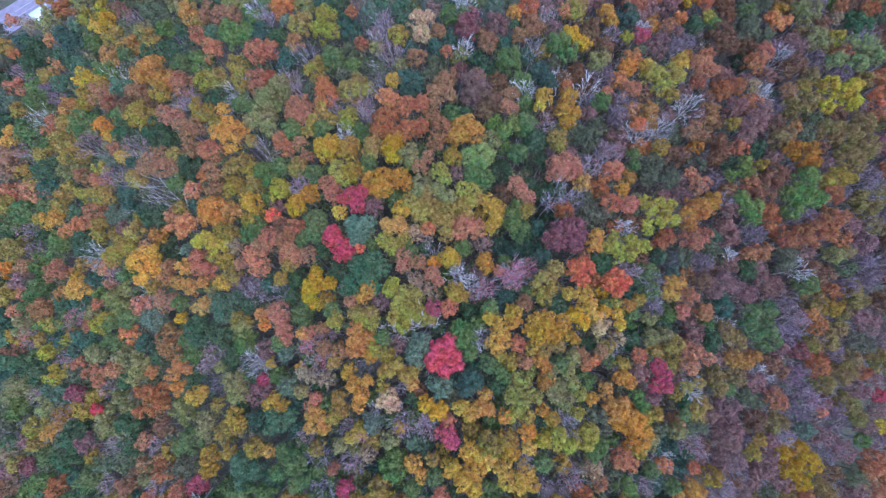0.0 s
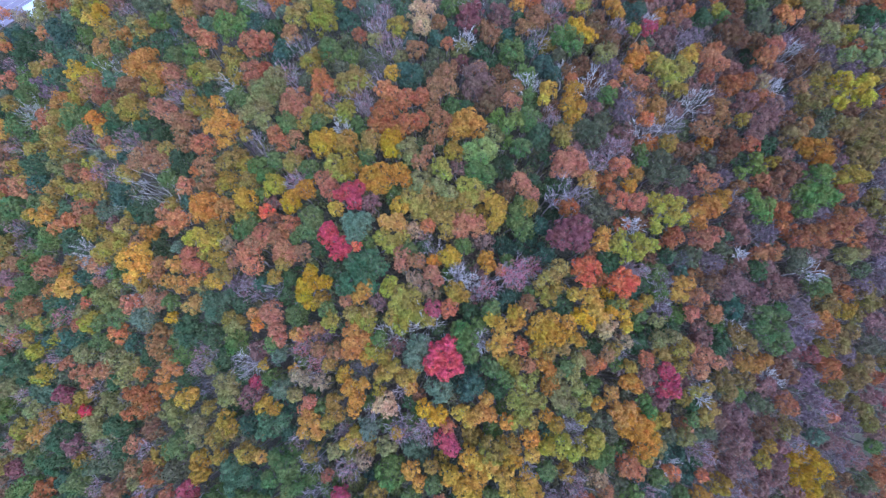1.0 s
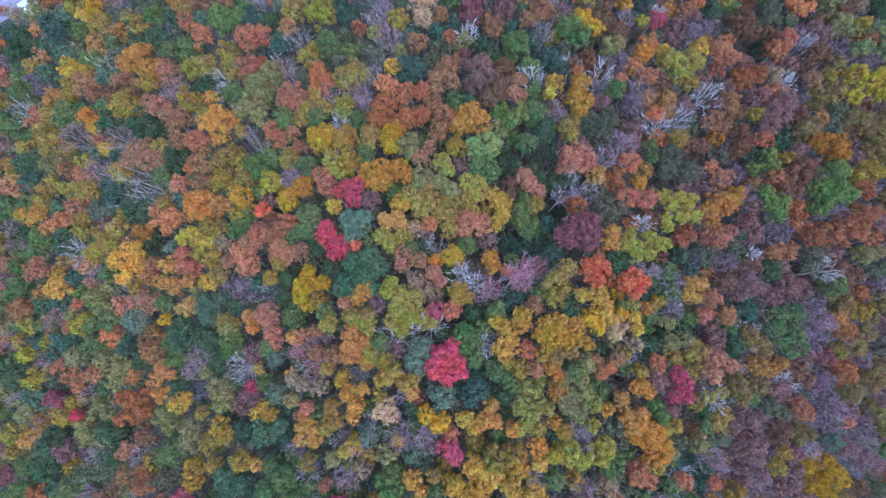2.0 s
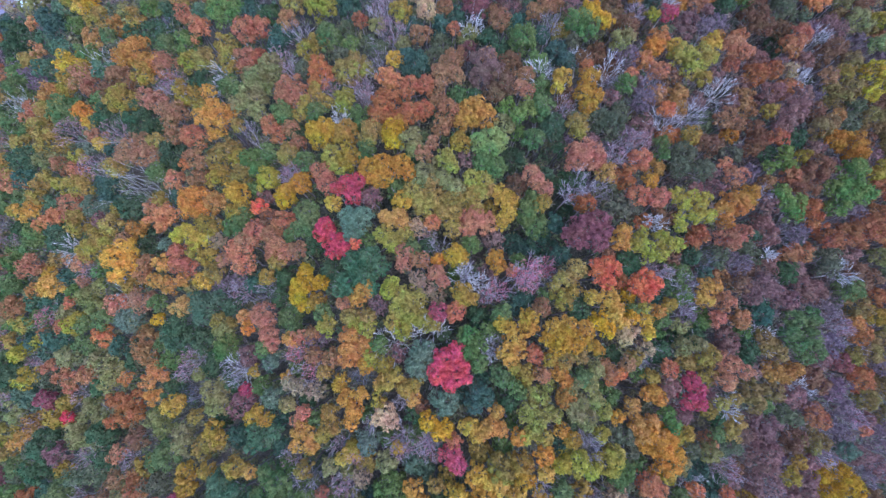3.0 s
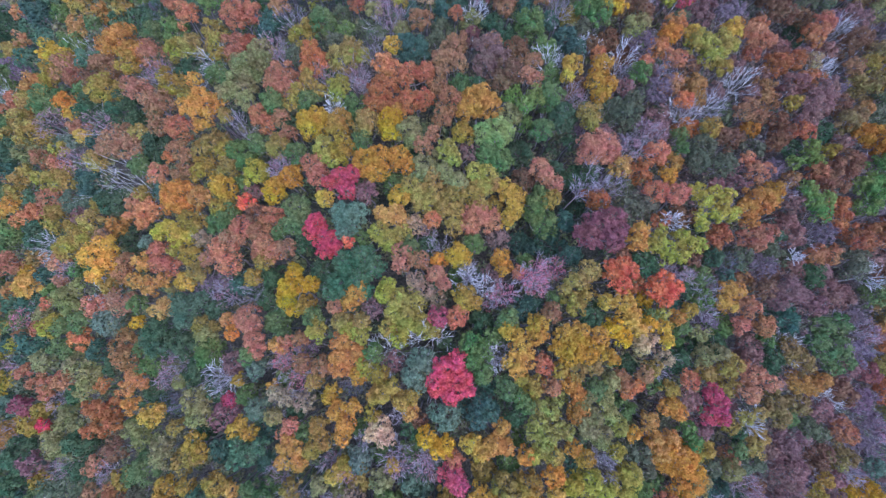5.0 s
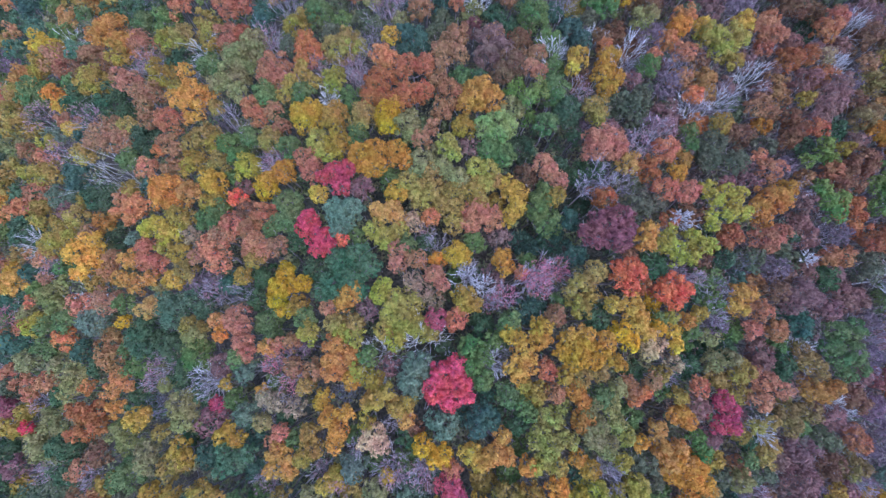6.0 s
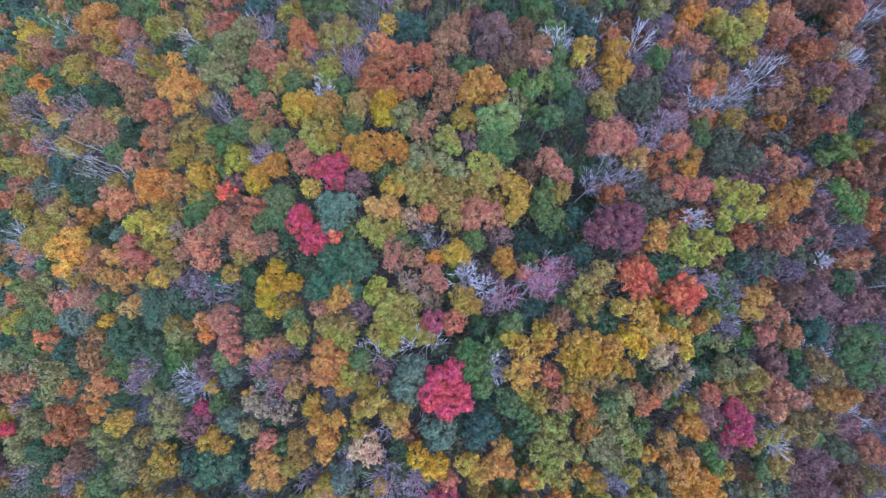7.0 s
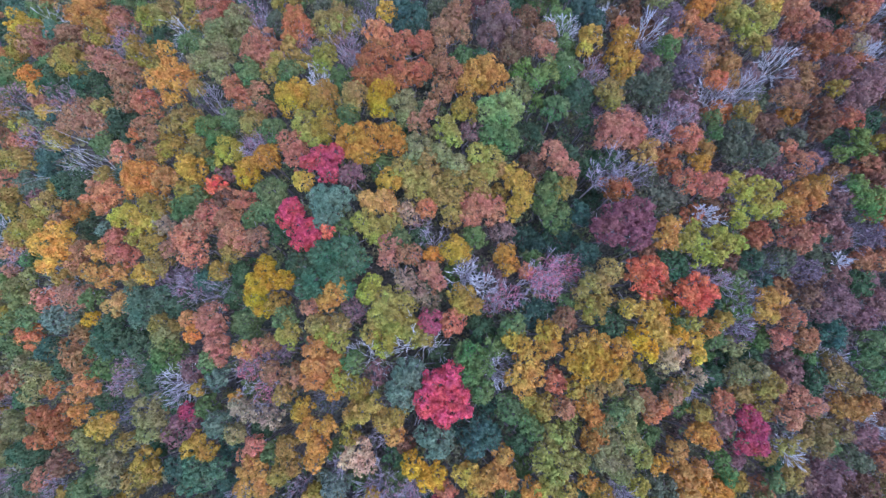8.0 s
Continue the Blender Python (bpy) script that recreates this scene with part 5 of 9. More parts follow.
tree("green", (-134.3, 64.1, -42.2, 2.75), coarse=1.25)
tree("green", (-25.1, 62.5, 2.7, 2.72))
tree("green", (-20.5, 60.2, 3.4, 1.74), coarse=1.25)
tree("green", (24.0, 59.0, 11.4, 2.31), (25.6, 57.1, 11.4, 2.02))
tree("green", (13.7, 56.5, 9.3, 2.67))
tree("green", (-48.2, 54.4, -3.6, 2.43), (-44.4, 52.4, -1.8, 2.07), coarse=1.25)
tree("green", (16.4, 51.1, 9.8, 2.03), coarse=1.25)
tree("green", (-164.3, 45.7, -54.3, 3.50), (-155.3, 44.3, -50.2, 2.98), coarse=1.25)
tree("green", (16.7, 45.6, 10.3, 1.98), coarse=1.25)
tree("green", (31.3, 45.3, 11.8, 1.87))
tree("green", (1.9, 44.9, 8.3, 1.89), (2.0, 41.9, 9.4, 1.60), coarse=1.25)
tree("green", (-32.6, 43.7, 4.4, 2.22), (-31.1, 42.2, 5.2, 1.33))
tree("green", (-25.1, 42.5, 6.7, 1.95))
tree("green", (-17.0, 41.5, 6.4, 2.18), coarse=1.25)
tree("green", (-125.3, 40.1, -37.2, 2.38), coarse=1.25)
tree("green", (-138.3, 39.6, -42.8, 3.67))
tree("green", (15.5, 39.2, 13.5, 2.25))
tree("green", (-66.5, 37.3, -11.4, 2.58), coarse=1.25)
tree("green", (-34.7, 35.6, 3.2, 1.87))
tree("green", (-143.2, 35.5, -44.5, 3.03))
tree("green", (-38.6, 35.0, 1.6, 2.24), (-36.9, 32.5, 1.8, 2.02))
tree("green", (36.0, 33.4, 13.2, 1.20), (36.0, 31.3, 13.2, 1.20))
tree("green", (14.0, 33.3, 14.3, 1.81))
tree("green", (-14.4, 32.6, 10.5, 1.83))
tree("green", (-26.4, 32.4, 6.7, 2.01))
tree("green", (-38.5, 29.7, -0.3, 1.50), coarse=1.25)
tree("green", (5.5, 29.1, 14.2, 1.92), (7.6, 28.2, 13.9, 1.92))
tree("green", (-113.2, 27.7, -32.3, 2.81))
tree("green", (-9.3, 26.3, 9.0, 1.74), coarse=1.25)
tree("green", (-114.7, 24.4, -32.9, 2.79))
tree("green", (13.3, 22.4, 13.0, 1.91), (12.6, 20.2, 13.0, 1.62))
tree("green", (-24.6, 21.9, 8.1, 2.02), (-25.3, 19.5, 7.7, 2.01), (-23.4, 19.7, 8.7, 1.60))
tree("green", (-40.4, 20.8, 1.1, 2.36), (-39.0, 22.8, 1.9, 1.73))
tree("green", (-120.7, 20.6, -35.8, 3.41))
tree("green", (14.3, 18.7, 12.2, 1.96))
tree("green", (-27.6, 18.2, 6.9, 1.39))
tree("green", (-13.3, 16.0, 12.1, 1.34), coarse=1.25)
tree("green", (3.7, 15.5, 11.8, 1.58), coarse=1.25)
tree("green", (-78.0, 15.0, -15.4, 2.18), coarse=1.25)
tree("green", (-6.1, 15.0, 12.6, 1.50))
tree("green", (-121.0, 13.5, -35.9, 3.35))
tree("green", (11.2, 12.8, 12.6, 1.20), coarse=1.25)
tree("green", (36.6, 11.3, 11.8, 1.80), coarse=1.25)
tree("green", (1.1, 10.9, 11.3, 1.45), coarse=1.25)
tree("green", (-89.1, 10.7, -21.0, 1.89), coarse=1.25)
tree("green", (73.0, 10.2, 3.1, 2.14))
tree("green", (-125.7, 9.1, -39.3, 2.63), coarse=1.25)
tree("green", (-153.6, 8.0, -49.9, 3.34), (-157.0, 10.3, -49.5, 2.84), coarse=1.25)
tree("green", (37.1, 7.8, 11.1, 1.64), coarse=1.25)
tree("green", (14.2, 7.1, 15.6, 1.21))
tree("green", (-58.9, 7.0, -6.4, 1.71))
tree("green", (27.4, 5.1, 15.3, 1.02))
tree("green", (-20.2, 4.6, 9.8, 1.55))
tree("green", (57.0, 4.5, 8.5, 1.54), (60.6, 4.8, 7.5, 1.70), (56.5, 2.3, 8.1, 1.53), (60.2, 1.8, 6.9, 1.85), (57.8, 0.1, 7.2, 1.39), (62.3, -0.6, 5.8, 1.55), (60.0, -2.0, 6.2, 1.08))
tree("green", (-103.3, 4.4, -28.4, 2.33), coarse=1.25)
tree("green", (-27.4, 4.2, 4.1, 2.01), (-26.0, 1.9, 5.4, 1.71), coarse=1.25)
tree("green", (7.7, 4.2, 16.7, 1.55))
tree("green", (-75.7, 4.0, -14.2, 1.93))
tree("green", (41.2, 4.0, 8.3, 1.91), coarse=1.25)
tree("green", (32.8, 3.8, 13.0, 1.30))
tree("green", (-82.3, 2.9, -17.3, 1.86))
tree("green", (-118.2, 2.3, -36.5, 2.03), coarse=1.25)
tree("green", (50.3, 2.0, 6.2, 1.38), coarse=1.25)
tree("green", (33.8, 1.9, 9.5, 1.07), coarse=1.25)
tree("green", (5.7, 1.8, 15.5, 1.27), coarse=1.25)
tree("green", (2.8, 1.3, 16.7, 1.53), (4.0, -0.1, 16.8, 1.35), (2.9, -1.1, 16.7, 1.19))
tree("green", (-10.2, -0.2, 14.2, 1.23))
tree("green", (-56.6, -1.0, -6.6, 1.45))
tree("green", (-39.7, -1.1, 1.1, 2.34))
tree("green", (-30.6, -1.3, 6.3, 1.44))
tree("green", (-81.5, -1.5, -18.3, 2.10))
tree("green", (4.4, -2.6, 16.6, 1.40))
tree("green", (-54.9, -3.8, -8.4, 2.15), coarse=1.25)
tree("green", (28.9, -3.9, 11.3, 1.37), coarse=1.25)
tree("green", (7.5, -4.1, 16.1, 1.55))
tree("green", (-24.8, -4.2, 5.3, 1.63), coarse=1.25)
tree("green", (18.9, -4.4, 15.8, 1.51))
tree("green", (-118.4, -5.7, -36.1, 1.90))
tree("green", (9.9, -6.5, 16.2, 1.14), (8.9, -5.3, 16.5, 0.99))
tree("green", (24.3, -7.2, 11.1, 1.62), coarse=1.25)
tree("green", (-31.5, -7.4, 3.7, 1.66), coarse=1.25)
tree("green", (32.8, -9.7, 11.8, 1.14), (33.7, -11.6, 11.1, 1.21))
tree("green", (54.1, -9.9, 3.4, 1.19))
tree("green", (-12.2, -10.7, 9.3, 1.19), coarse=1.25)
tree("green", (9.5, -11.1, 12.4, 1.12), coarse=1.25)
tree("green", (-20.6, -11.9, 7.2, 1.51), coarse=1.25)
tree("green", (-4.7, -13.3, 9.9, 1.66), coarse=1.25)
tree("green", (43.8, -13.9, 5.9, 1.16))
tree("green", (-9.3, -14.2, 7.7, 1.50), coarse=1.25)
tree("green", (8.1, -14.3, 11.8, 1.42), coarse=1.25)
tree("green", (26.1, -17.9, 10.8, 1.46))
tree("green", (30.0, -18.1, 6.9, 1.29), coarse=1.25)
tree("green", (24.8, -18.8, 10.9, 1.57))
tree("green", (-25.0, -19.2, 6.0, 1.41), coarse=1.25)
tree("green", (15.8, -19.8, 13.8, 1.51))
tree("green", (-8.4, -21.0, 9.2, 2.48))
tree("green", (-127.4, -21.1, -44.3, 3.09))
tree("green", (-25.4, -21.2, 8.0, 1.87), (-27.6, -19.5, 8.2, 1.34), (-24.3, -23.9, 7.9, 1.96), (-28.2, -23.0, 7.6, 1.54))
tree("green", (-53.2, -21.5, -8.1, 2.30), (-56.0, -22.8, -8.8, 1.54))
tree("green", (-1.3, -22.2, 12.1, 1.43))
tree("green", (-21.5, -22.6, 6.6, 1.70), coarse=1.25)
tree("green", (95.0, -23.1, -14.4, 1.88))
tree("green", (36.7, -23.2, 5.4, 1.50))
tree("green", (-17.4, -23.5, 5.4, 1.26), coarse=1.25)
tree("green", (-4.9, -24.3, 11.4, 1.42))
tree("green", (-18.9, -24.4, 6.9, 1.37), coarse=1.25)
tree("green", (7.8, -24.5, 11.4, 1.57), (8.5, -26.2, 11.1, 1.33), coarse=1.25)
tree("green", (-7.7, -24.7, 7.0, 1.37), coarse=1.25)
tree("green", (31.5, -25.2, 7.2, 1.58))
tree("green", (41.4, -26.6, 3.4, 1.50))
tree("green", (-21.6, -27.3, 7.0, 1.58), (-21.2, -29.3, 6.1, 1.34), coarse=1.25)
tree("green", (-0.4, -28.0, 9.9, 1.37), coarse=1.25)
tree("green", (33.7, -28.0, 4.1, 1.31), coarse=1.25)
tree("green", (-44.9, -31.7, -7.8, 2.03), (-40.8, -29.1, -3.4, 1.72), coarse=1.25)
tree("green", (-109.3, -32.2, -37.3, 2.51))
tree("green", (-152.9, -33.6, -58.5, 3.37), coarse=1.25)
tree("green", (-142.7, -34.6, -55.4, 3.44), coarse=1.25)
tree("green", (-51.4, -34.6, -11.6, 2.08), coarse=1.25)
tree("green", (-88.6, -35.5, -28.0, 2.97))
tree("green", (-115.1, -40.8, -41.9, 2.75), (-118.6, -43.8, -43.3, 2.24), (-110.8, -39.4, -39.4, 1.71))
tree("green", (-119.6, -49.0, -46.5, 3.06), coarse=1.25)
tree("grey_twig", (95.9, 65.5, 5.6, 2.14))
tree("grey_twig", (-32.5, 65.0, 0.5, 2.78))
tree("grey_twig", (18.8, 58.5, 11.0, 2.00))
tree("grey_twig", (-13.8, 53.2, 6.7, 3.03))
tree("grey_twig", (29.4, 46.0, 10.8, 2.07))
tree("grey_twig", (36.3, 45.9, 11.2, 2.27))
tree("grey_twig", (44.2, 40.7, 10.3, 2.42))
tree("grey_twig", (-40.2, 40.1, 0.6, 2.88))
tree("grey_twig", (39.4, 38.4, 11.5, 1.80))
tree("grey_twig", (85.5, 29.0, 7.6, 2.33))
tree("grey_twig", (54.0, 25.2, 10.5, 1.80))
tree("grey_twig", (21.0, 25.1, 15.2, 1.90))
tree("grey_twig", (23.5, 23.4, 15.4, 2.04))
tree("grey_twig", (19.1, 23.0, 15.3, 1.52))
tree("grey_twig", (85.8, 22.6, 5.4, 2.32))
tree("grey_twig", (59.1, 19.3, 8.2, 2.25))
tree("grey_twig", (-1.7, 14.4, 13.1, 1.59))
tree("grey_twig", (88.2, 14.0, 2.4, 2.09))
tree("grey_twig", (2.7, 10.8, 14.5, 1.70))
tree("grey_twig", (36.9, 9.4, 13.4, 1.73))
tree("grey_twig", (-31.7, 8.4, 5.5, 2.04))
tree("grey_twig", (37.0, 6.0, 12.4, 1.22))
tree("grey_twig", (88.8, 4.0, -3.9, 2.43))
tree("grey_twig", (77.3, 0.5, -2.6, 2.44))
tree("grey_twig", (5.9, -0.1, 16.6, 1.67))
tree("grey_twig", (29.1, -2.1, 13.5, 1.16))
tree("grey_twig", (-36.8, -5.1, 2.5, 2.33))
tree("grey_twig", (-6.2, -8.7, 12.7, 1.31))
tree("grey_twig", (-11.2, -11.5, 12.1, 1.16))
tree("grey_twig", (19.7, -12.7, 14.4, 1.22))
tree("grey_twig", (-6.3, -13.2, 12.1, 1.47))
tree("grey_twig", (20.6, -14.6, 13.4, 1.56))
tree("grey_twig", (12.9, -19.0, 14.7, 1.16))
tree("grey_twig", (-21.1, -20.3, 8.3, 1.76))
tree("grey_twig", (-100.9, -20.9, -32.1, 3.55))
tree("grey_twig", (85.2, -23.4, -11.3, 2.49))
tree("grey_twig", (-20.2, -25.0, 8.6, 1.81))
tree("grey_twig", (56.5, -25.8, -1.0, 2.32))
tree("grey_twig", (-129.2, -30.1, -47.0, 3.27))
tree("honey", (-160.3, 73.6, -51.7, 2.74), (-160.9, 70.2, -51.7, 2.28))
tree("honey", (-121.3, 35.2, -35.5, 2.69))
tree("honey", (-72.9, 17.1, -10.5, 2.15), (-69.2, 18.6, -9.5, 2.16), (-69.6, 14.5, -9.9, 2.13), (-67.6, 15.9, -8.9, 1.71), (-71.3, 13.0, -10.1, 1.49))
tree("honey", (-57.7, 14.9, -4.8, 1.73))
tree("honey", (-97.8, 12.8, -24.5, 2.62), (-100.6, 11.9, -25.0, 1.93))
tree("honey", (-51.7, 6.1, -3.2, 1.68), (-50.5, 7.0, -2.5, 1.37))
tree("honey", (9.2, 0.6, 17.1, 1.40), (8.3, -1.2, 16.7, 1.40), (9.8, -0.8, 17.1, 1.17), (8.9, -2.3, 16.8, 1.02))
tree("honey", (-30.9, -20.1, 6.1, 1.16))
tree("honey", (-5.0, -20.4, 11.2, 1.39), (-3.5, -22.2, 11.4, 1.15))
tree("honey_pale", (-5.5, 68.6, 8.0, 2.01), (-4.8, 64.7, 7.6, 2.17), (-3.0, 68.3, 8.6, 1.39))
tree("honey_pale", (26.5, 2.3, 14.6, 1.60), (26.1, 1.1, 14.7, 1.19))
tree("honey_pale", (-9.2, -9.9, 13.0, 1.49), (-8.3, -11.1, 12.8, 1.33), (-10.0, -10.9, 12.9, 1.02))
tree("lime", (-128.6, 113.0, -39.4, 3.09))
tree("lime", (-119.0, 112.3, -33.7, 2.07))
tree("lime", (-28.4, 75.2, 0.8, 2.82), (-29.7, 72.1, 0.7, 2.33), (-26.5, 70.8, 1.4, 1.99))
tree("lime", (59.6, 70.0, 7.1, 1.39))
tree("lime", (89.9, 66.3, 4.9, 1.76))
tree("lime", (-63.0, 66.0, -9.9, 2.53))
tree("lime", (38.7, 61.4, 10.9, 1.21))
tree("lime", (-17.2, 52.5, 5.8, 2.10))
tree("lime", (42.5, 52.1, 11.4, 2.09), (45.6, 51.7, 11.0, 2.44), (47.7, 51.5, 11.4, 1.71), (44.0, 48.6, 11.5, 1.63))
tree("lime", (-100.0, 47.7, -25.2, 1.84))
tree("lime", (-20.5, 44.8, 7.8, 1.31), (-19.2, 45.3, 7.9, 1.42), (-19.8, 43.3, 7.8, 1.42))
tree("lime", (-106.7, 40.6, -28.3, 2.02))
tree("lime", (-20.7, 32.0, 9.4, 1.85), (-19.5, 29.9, 10.0, 1.53))
tree("lime", (-34.5, 30.5, 2.7, 2.32))
tree("lime", (-0.5, 30.0, 14.5, 1.44), (0.3, 28.4, 14.5, 1.34))
tree("lime", (5.5, 26.1, 14.0, 1.35), (3.6, 26.3, 14.2, 1.35))
tree("lime", (5.0, 24.3, 13.0, 1.54))
tree("lime", (35.6, 23.2, 15.9, 1.18), (36.5, 21.5, 15.9, 1.17), (38.2, 22.9, 15.8, 1.17), (39.1, 21.5, 15.7, 1.16), (40.2, 22.7, 15.8, 1.01), (38.1, 19.6, 15.8, 1.16), (40.5, 19.8, 15.5, 1.08), (35.4, 19.0, 16.1, 0.93), (35.7, 17.7, 16.1, 0.77))
tree("lime", (-10.8, 16.9, 13.0, 1.42), (-9.3, 15.9, 12.8, 1.51), (-7.2, 16.8, 12.7, 1.35), (-8.5, 14.8, 13.1, 1.06))
tree("lime", (29.1, 14.7, 16.7, 1.52), (27.6, 14.6, 17.1, 0.99), (31.8, 15.8, 17.0, 1.13), (33.2, 14.9, 16.8, 1.20), (34.3, 14.9, 16.9, 0.97), (31.8, 13.5, 16.7, 1.13), (29.7, 13.0, 16.8, 0.98), (29.0, 16.6, 17.5, 0.76))
tree("lime", (-8.6, 8.9, 14.5, 1.16), (-9.3, 7.6, 14.3, 1.24))
tree("lime", (-7.1, 7.0, 13.8, 1.58), (-5.1, 6.4, 13.5, 1.83), (-7.7, 5.0, 13.6, 1.57), (-5.7, 4.6, 13.5, 1.65), (-6.1, 3.2, 13.8, 1.23))
tree("lime", (29.2, 5.6, 15.0, 0.94))
tree("lime", (-4.2, 4.1, 14.0, 1.56))
tree("lime", (-3.6, 3.2, 14.6, 1.37), (-2.2, 2.6, 15.1, 1.02))
tree("lime", (-110.1, 3.0, -30.7, 2.06))
tree("lime", (-14.0, 2.8, 13.1, 1.37))
tree("lime", (-19.3, 2.7, 10.0, 1.62))
tree("lime", (-86.8, 2.7, -19.4, 1.98), (-84.2, 4.4, -17.9, 1.48))
tree("lime", (-6.8, 2.3, 13.9, 1.63))
tree("lime", (-12.1, 2.1, 13.7, 1.26))
tree("lime", (-100.8, -0.9, -26.5, 1.45))
tree("lime", (-11.3, -2.1, 14.0, 1.21))
tree("lime", (-110.9, -4.3, -32.6, 2.42))
tree("lime", (-106.5, -10.0, -31.9, 2.56))
tree("lime", (21.8, -12.3, 14.0, 1.15))
tree("lime", (10.9, -12.4, 15.9, 1.06))
tree("lime", (13.2, -12.4, 15.8, 1.20))
tree("lime", (24.2, -15.5, 12.1, 1.57))
tree("lime", (18.2, -15.9, 13.1, 1.93), (23.0, -16.5, 12.2, 1.93), (20.4, -17.4, 12.9, 1.36))
tree("lime", (15.7, -16.0, 14.6, 1.53))
tree("lime", (-117.9, -25.6, -40.4, 2.61))
tree("lime_bright", (83.2, 52.6, 6.6, 2.14), (86.5, 51.2, 6.6, 2.23), (81.6, 47.5, 6.7, 1.75), (87.0, 48.2, 6.8, 1.85), (88.3, 52.4, 7.2, 1.60))
tree("lime_bright", (-52.2, 20.7, -2.3, 2.05), (-49.0, 19.2, -1.3, 1.73), (-54.2, 20.2, -2.2, 1.13), (-47.2, 19.1, -0.6, 1.32), (-49.2, 17.7, -1.0, 1.12))
tree("lime_bright", (20.9, 6.8, 16.8, 1.19))
tree("magenta", (41.9, 62.2, 10.4, 1.66))
tree("magenta", (-16.9, 25.6, 11.9, 1.82), (-15.3, 26.3, 12.3, 1.46), (-18.8, 25.1, 12.0, 1.19), (-15.9, 23.7, 12.3, 1.45))
tree("magenta", (-1.3, 4.4, 14.9, 1.45))
tree("magenta", (36.9, -5.3, 11.4, 1.39), (38.1, -6.7, 11.0, 1.38), (36.6, -8.2, 10.9, 1.38), (38.5, -8.5, 10.7, 1.16))
tree("magenta", (-34.4, -8.2, 3.1, 1.13))
tree("magenta", (98.2, -13.1, -11.9, 1.71))
tree("magenta", (0.5, -15.1, 13.7, 1.50), (1.4, -16.4, 13.6, 1.38))
tree("magenta", (-16.5, -25.0, 8.7, 1.46))
tree("magenta", (-50.0, -29.7, -8.1, 1.90), (-51.8, -31.1, -8.7, 1.50))
tree("maroon", (3.6, 55.4, 7.5, 1.74))
tree("mauve", (-173.6, 106.2, -60.6, 3.69))
tree("mauve", (-100.4, 100.4, -26.8, 2.83))
tree("mauve", (-43.9, 77.7, -1.1, 2.29))
tree("mauve", (-13.3, 69.6, 6.0, 2.16))
tree("mauve", (22.4, 66.8, 10.6, 2.01))
tree("mauve", (-14.7, 66.1, 5.8, 2.00))
tree("mauve", (-148.2, 63.4, -46.5, 2.77))
tree("mauve", (35.9, 62.2, 10.3, 1.83))
tree("mauve", (-11.6, 60.8, 6.4, 2.95))
tree("mauve", (-66.4, 60.6, -10.9, 2.91), (-69.4, 59.6, -10.9, 1.86))
tree("mauve", (-35.9, 58.7, 0.7, 2.22))
tree("mauve", (-109.3, 57.8, -31.1, 4.05))
tree("mauve", (-33.6, 55.1, 1.3, 1.85), coarse=1.25)
tree("mauve", (-83.4, 50.5, -17.7, 3.15))
tree("mauve", (-23.3, 48.3, 5.1, 2.32))
tree("mauve", (-16.6, 47.6, 6.2, 2.61), (-15.9, 45.2, 6.9, 1.74))
tree("mauve", (-94.1, 43.6, -23.6, 3.55))
tree("mauve", (19.8, 40.0, 12.3, 2.03))
tree("mauve", (31.8, 33.5, 12.8, 2.35))
tree("mauve", (-135.1, 32.7, -41.0, 2.55))
tree("mauve", (-29.0, 30.9, 5.3, 2.15), (-29.8, 29.6, 5.6, 1.29))
tree("mauve", (27.4, 30.4, 14.1, 1.93))
tree("mauve", (-125.8, 26.3, -37.5, 2.67))
tree("mauve", (-3.4, 17.5, 10.7, 1.43))
tree("mauve", (-81.7, 14.6, -15.2, 2.01))
tree("mauve", (31.8, 11.5, 13.7, 1.31), coarse=1.25)
tree("mauve", (32.8, 10.8, 15.7, 1.27))
tree("mauve", (-37.4, 8.2, 2.0, 1.88))
tree("mauve", (69.2, 3.7, 3.4, 2.01))
tree("mauve", (-49.0, -3.6, -5.8, 2.30), coarse=1.25)
tree("mauve", (-51.4, -6.3, -6.9, 1.89))
tree("mauve", (-103.0, -6.4, -29.1, 2.00))
tree("mauve", (75.1, -12.9, -3.0, 1.89))
tree("mauve", (-86.0, -13.4, -23.5, 1.71))
tree("mauve", (-2.8, -13.4, 13.1, 1.28))
tree("mauve", (-3.0, -14.5, 12.5, 1.62))
tree("mauve", (-6.5, -14.8, 11.1, 1.89))
tree("mauve", (-16.5, -15.6, 7.7, 1.35))
tree("mauve", (-13.9, -16.5, 9.5, 1.41))
tree("mauve", (-118.1, -16.9, -38.4, 2.07))
tree("mauve", (-24.5, -17.7, 6.2, 1.67))
tree("mauve", (66.9, -19.0, -1.3, 1.71))
tree("mauve", (46.3, -19.9, 2.9, 2.06))
tree("mauve", (-15.8, -21.3, 7.9, 2.14))
tree("mauve", (22.7, -22.2, 8.4, 1.09), coarse=1.25)
tree("mauve", (20.7, -22.9, 11.1, 1.88))
tree("mauve", (-64.6, -24.5, -14.2, 1.62))
tree("mauve", (18.7, -25.6, 9.5, 1.60), (16.7, -24.5, 10.7, 1.36), coarse=1.25)
tree("mauve", (35.1, -25.7, 5.7, 1.60))
tree("mauve", (-80.7, -26.4, -22.8, 2.14))
tree("mauve", (53.8, -28.2, -0.5, 1.66))
tree("mauve", (-63.7, -32.7, -14.8, 1.80))
tree("mauve", (-81.6, -35.6, -24.5, 2.41))
tree("mauve_pink", (15.0, 11.5, 13.5, 1.79), coarse=1.25)
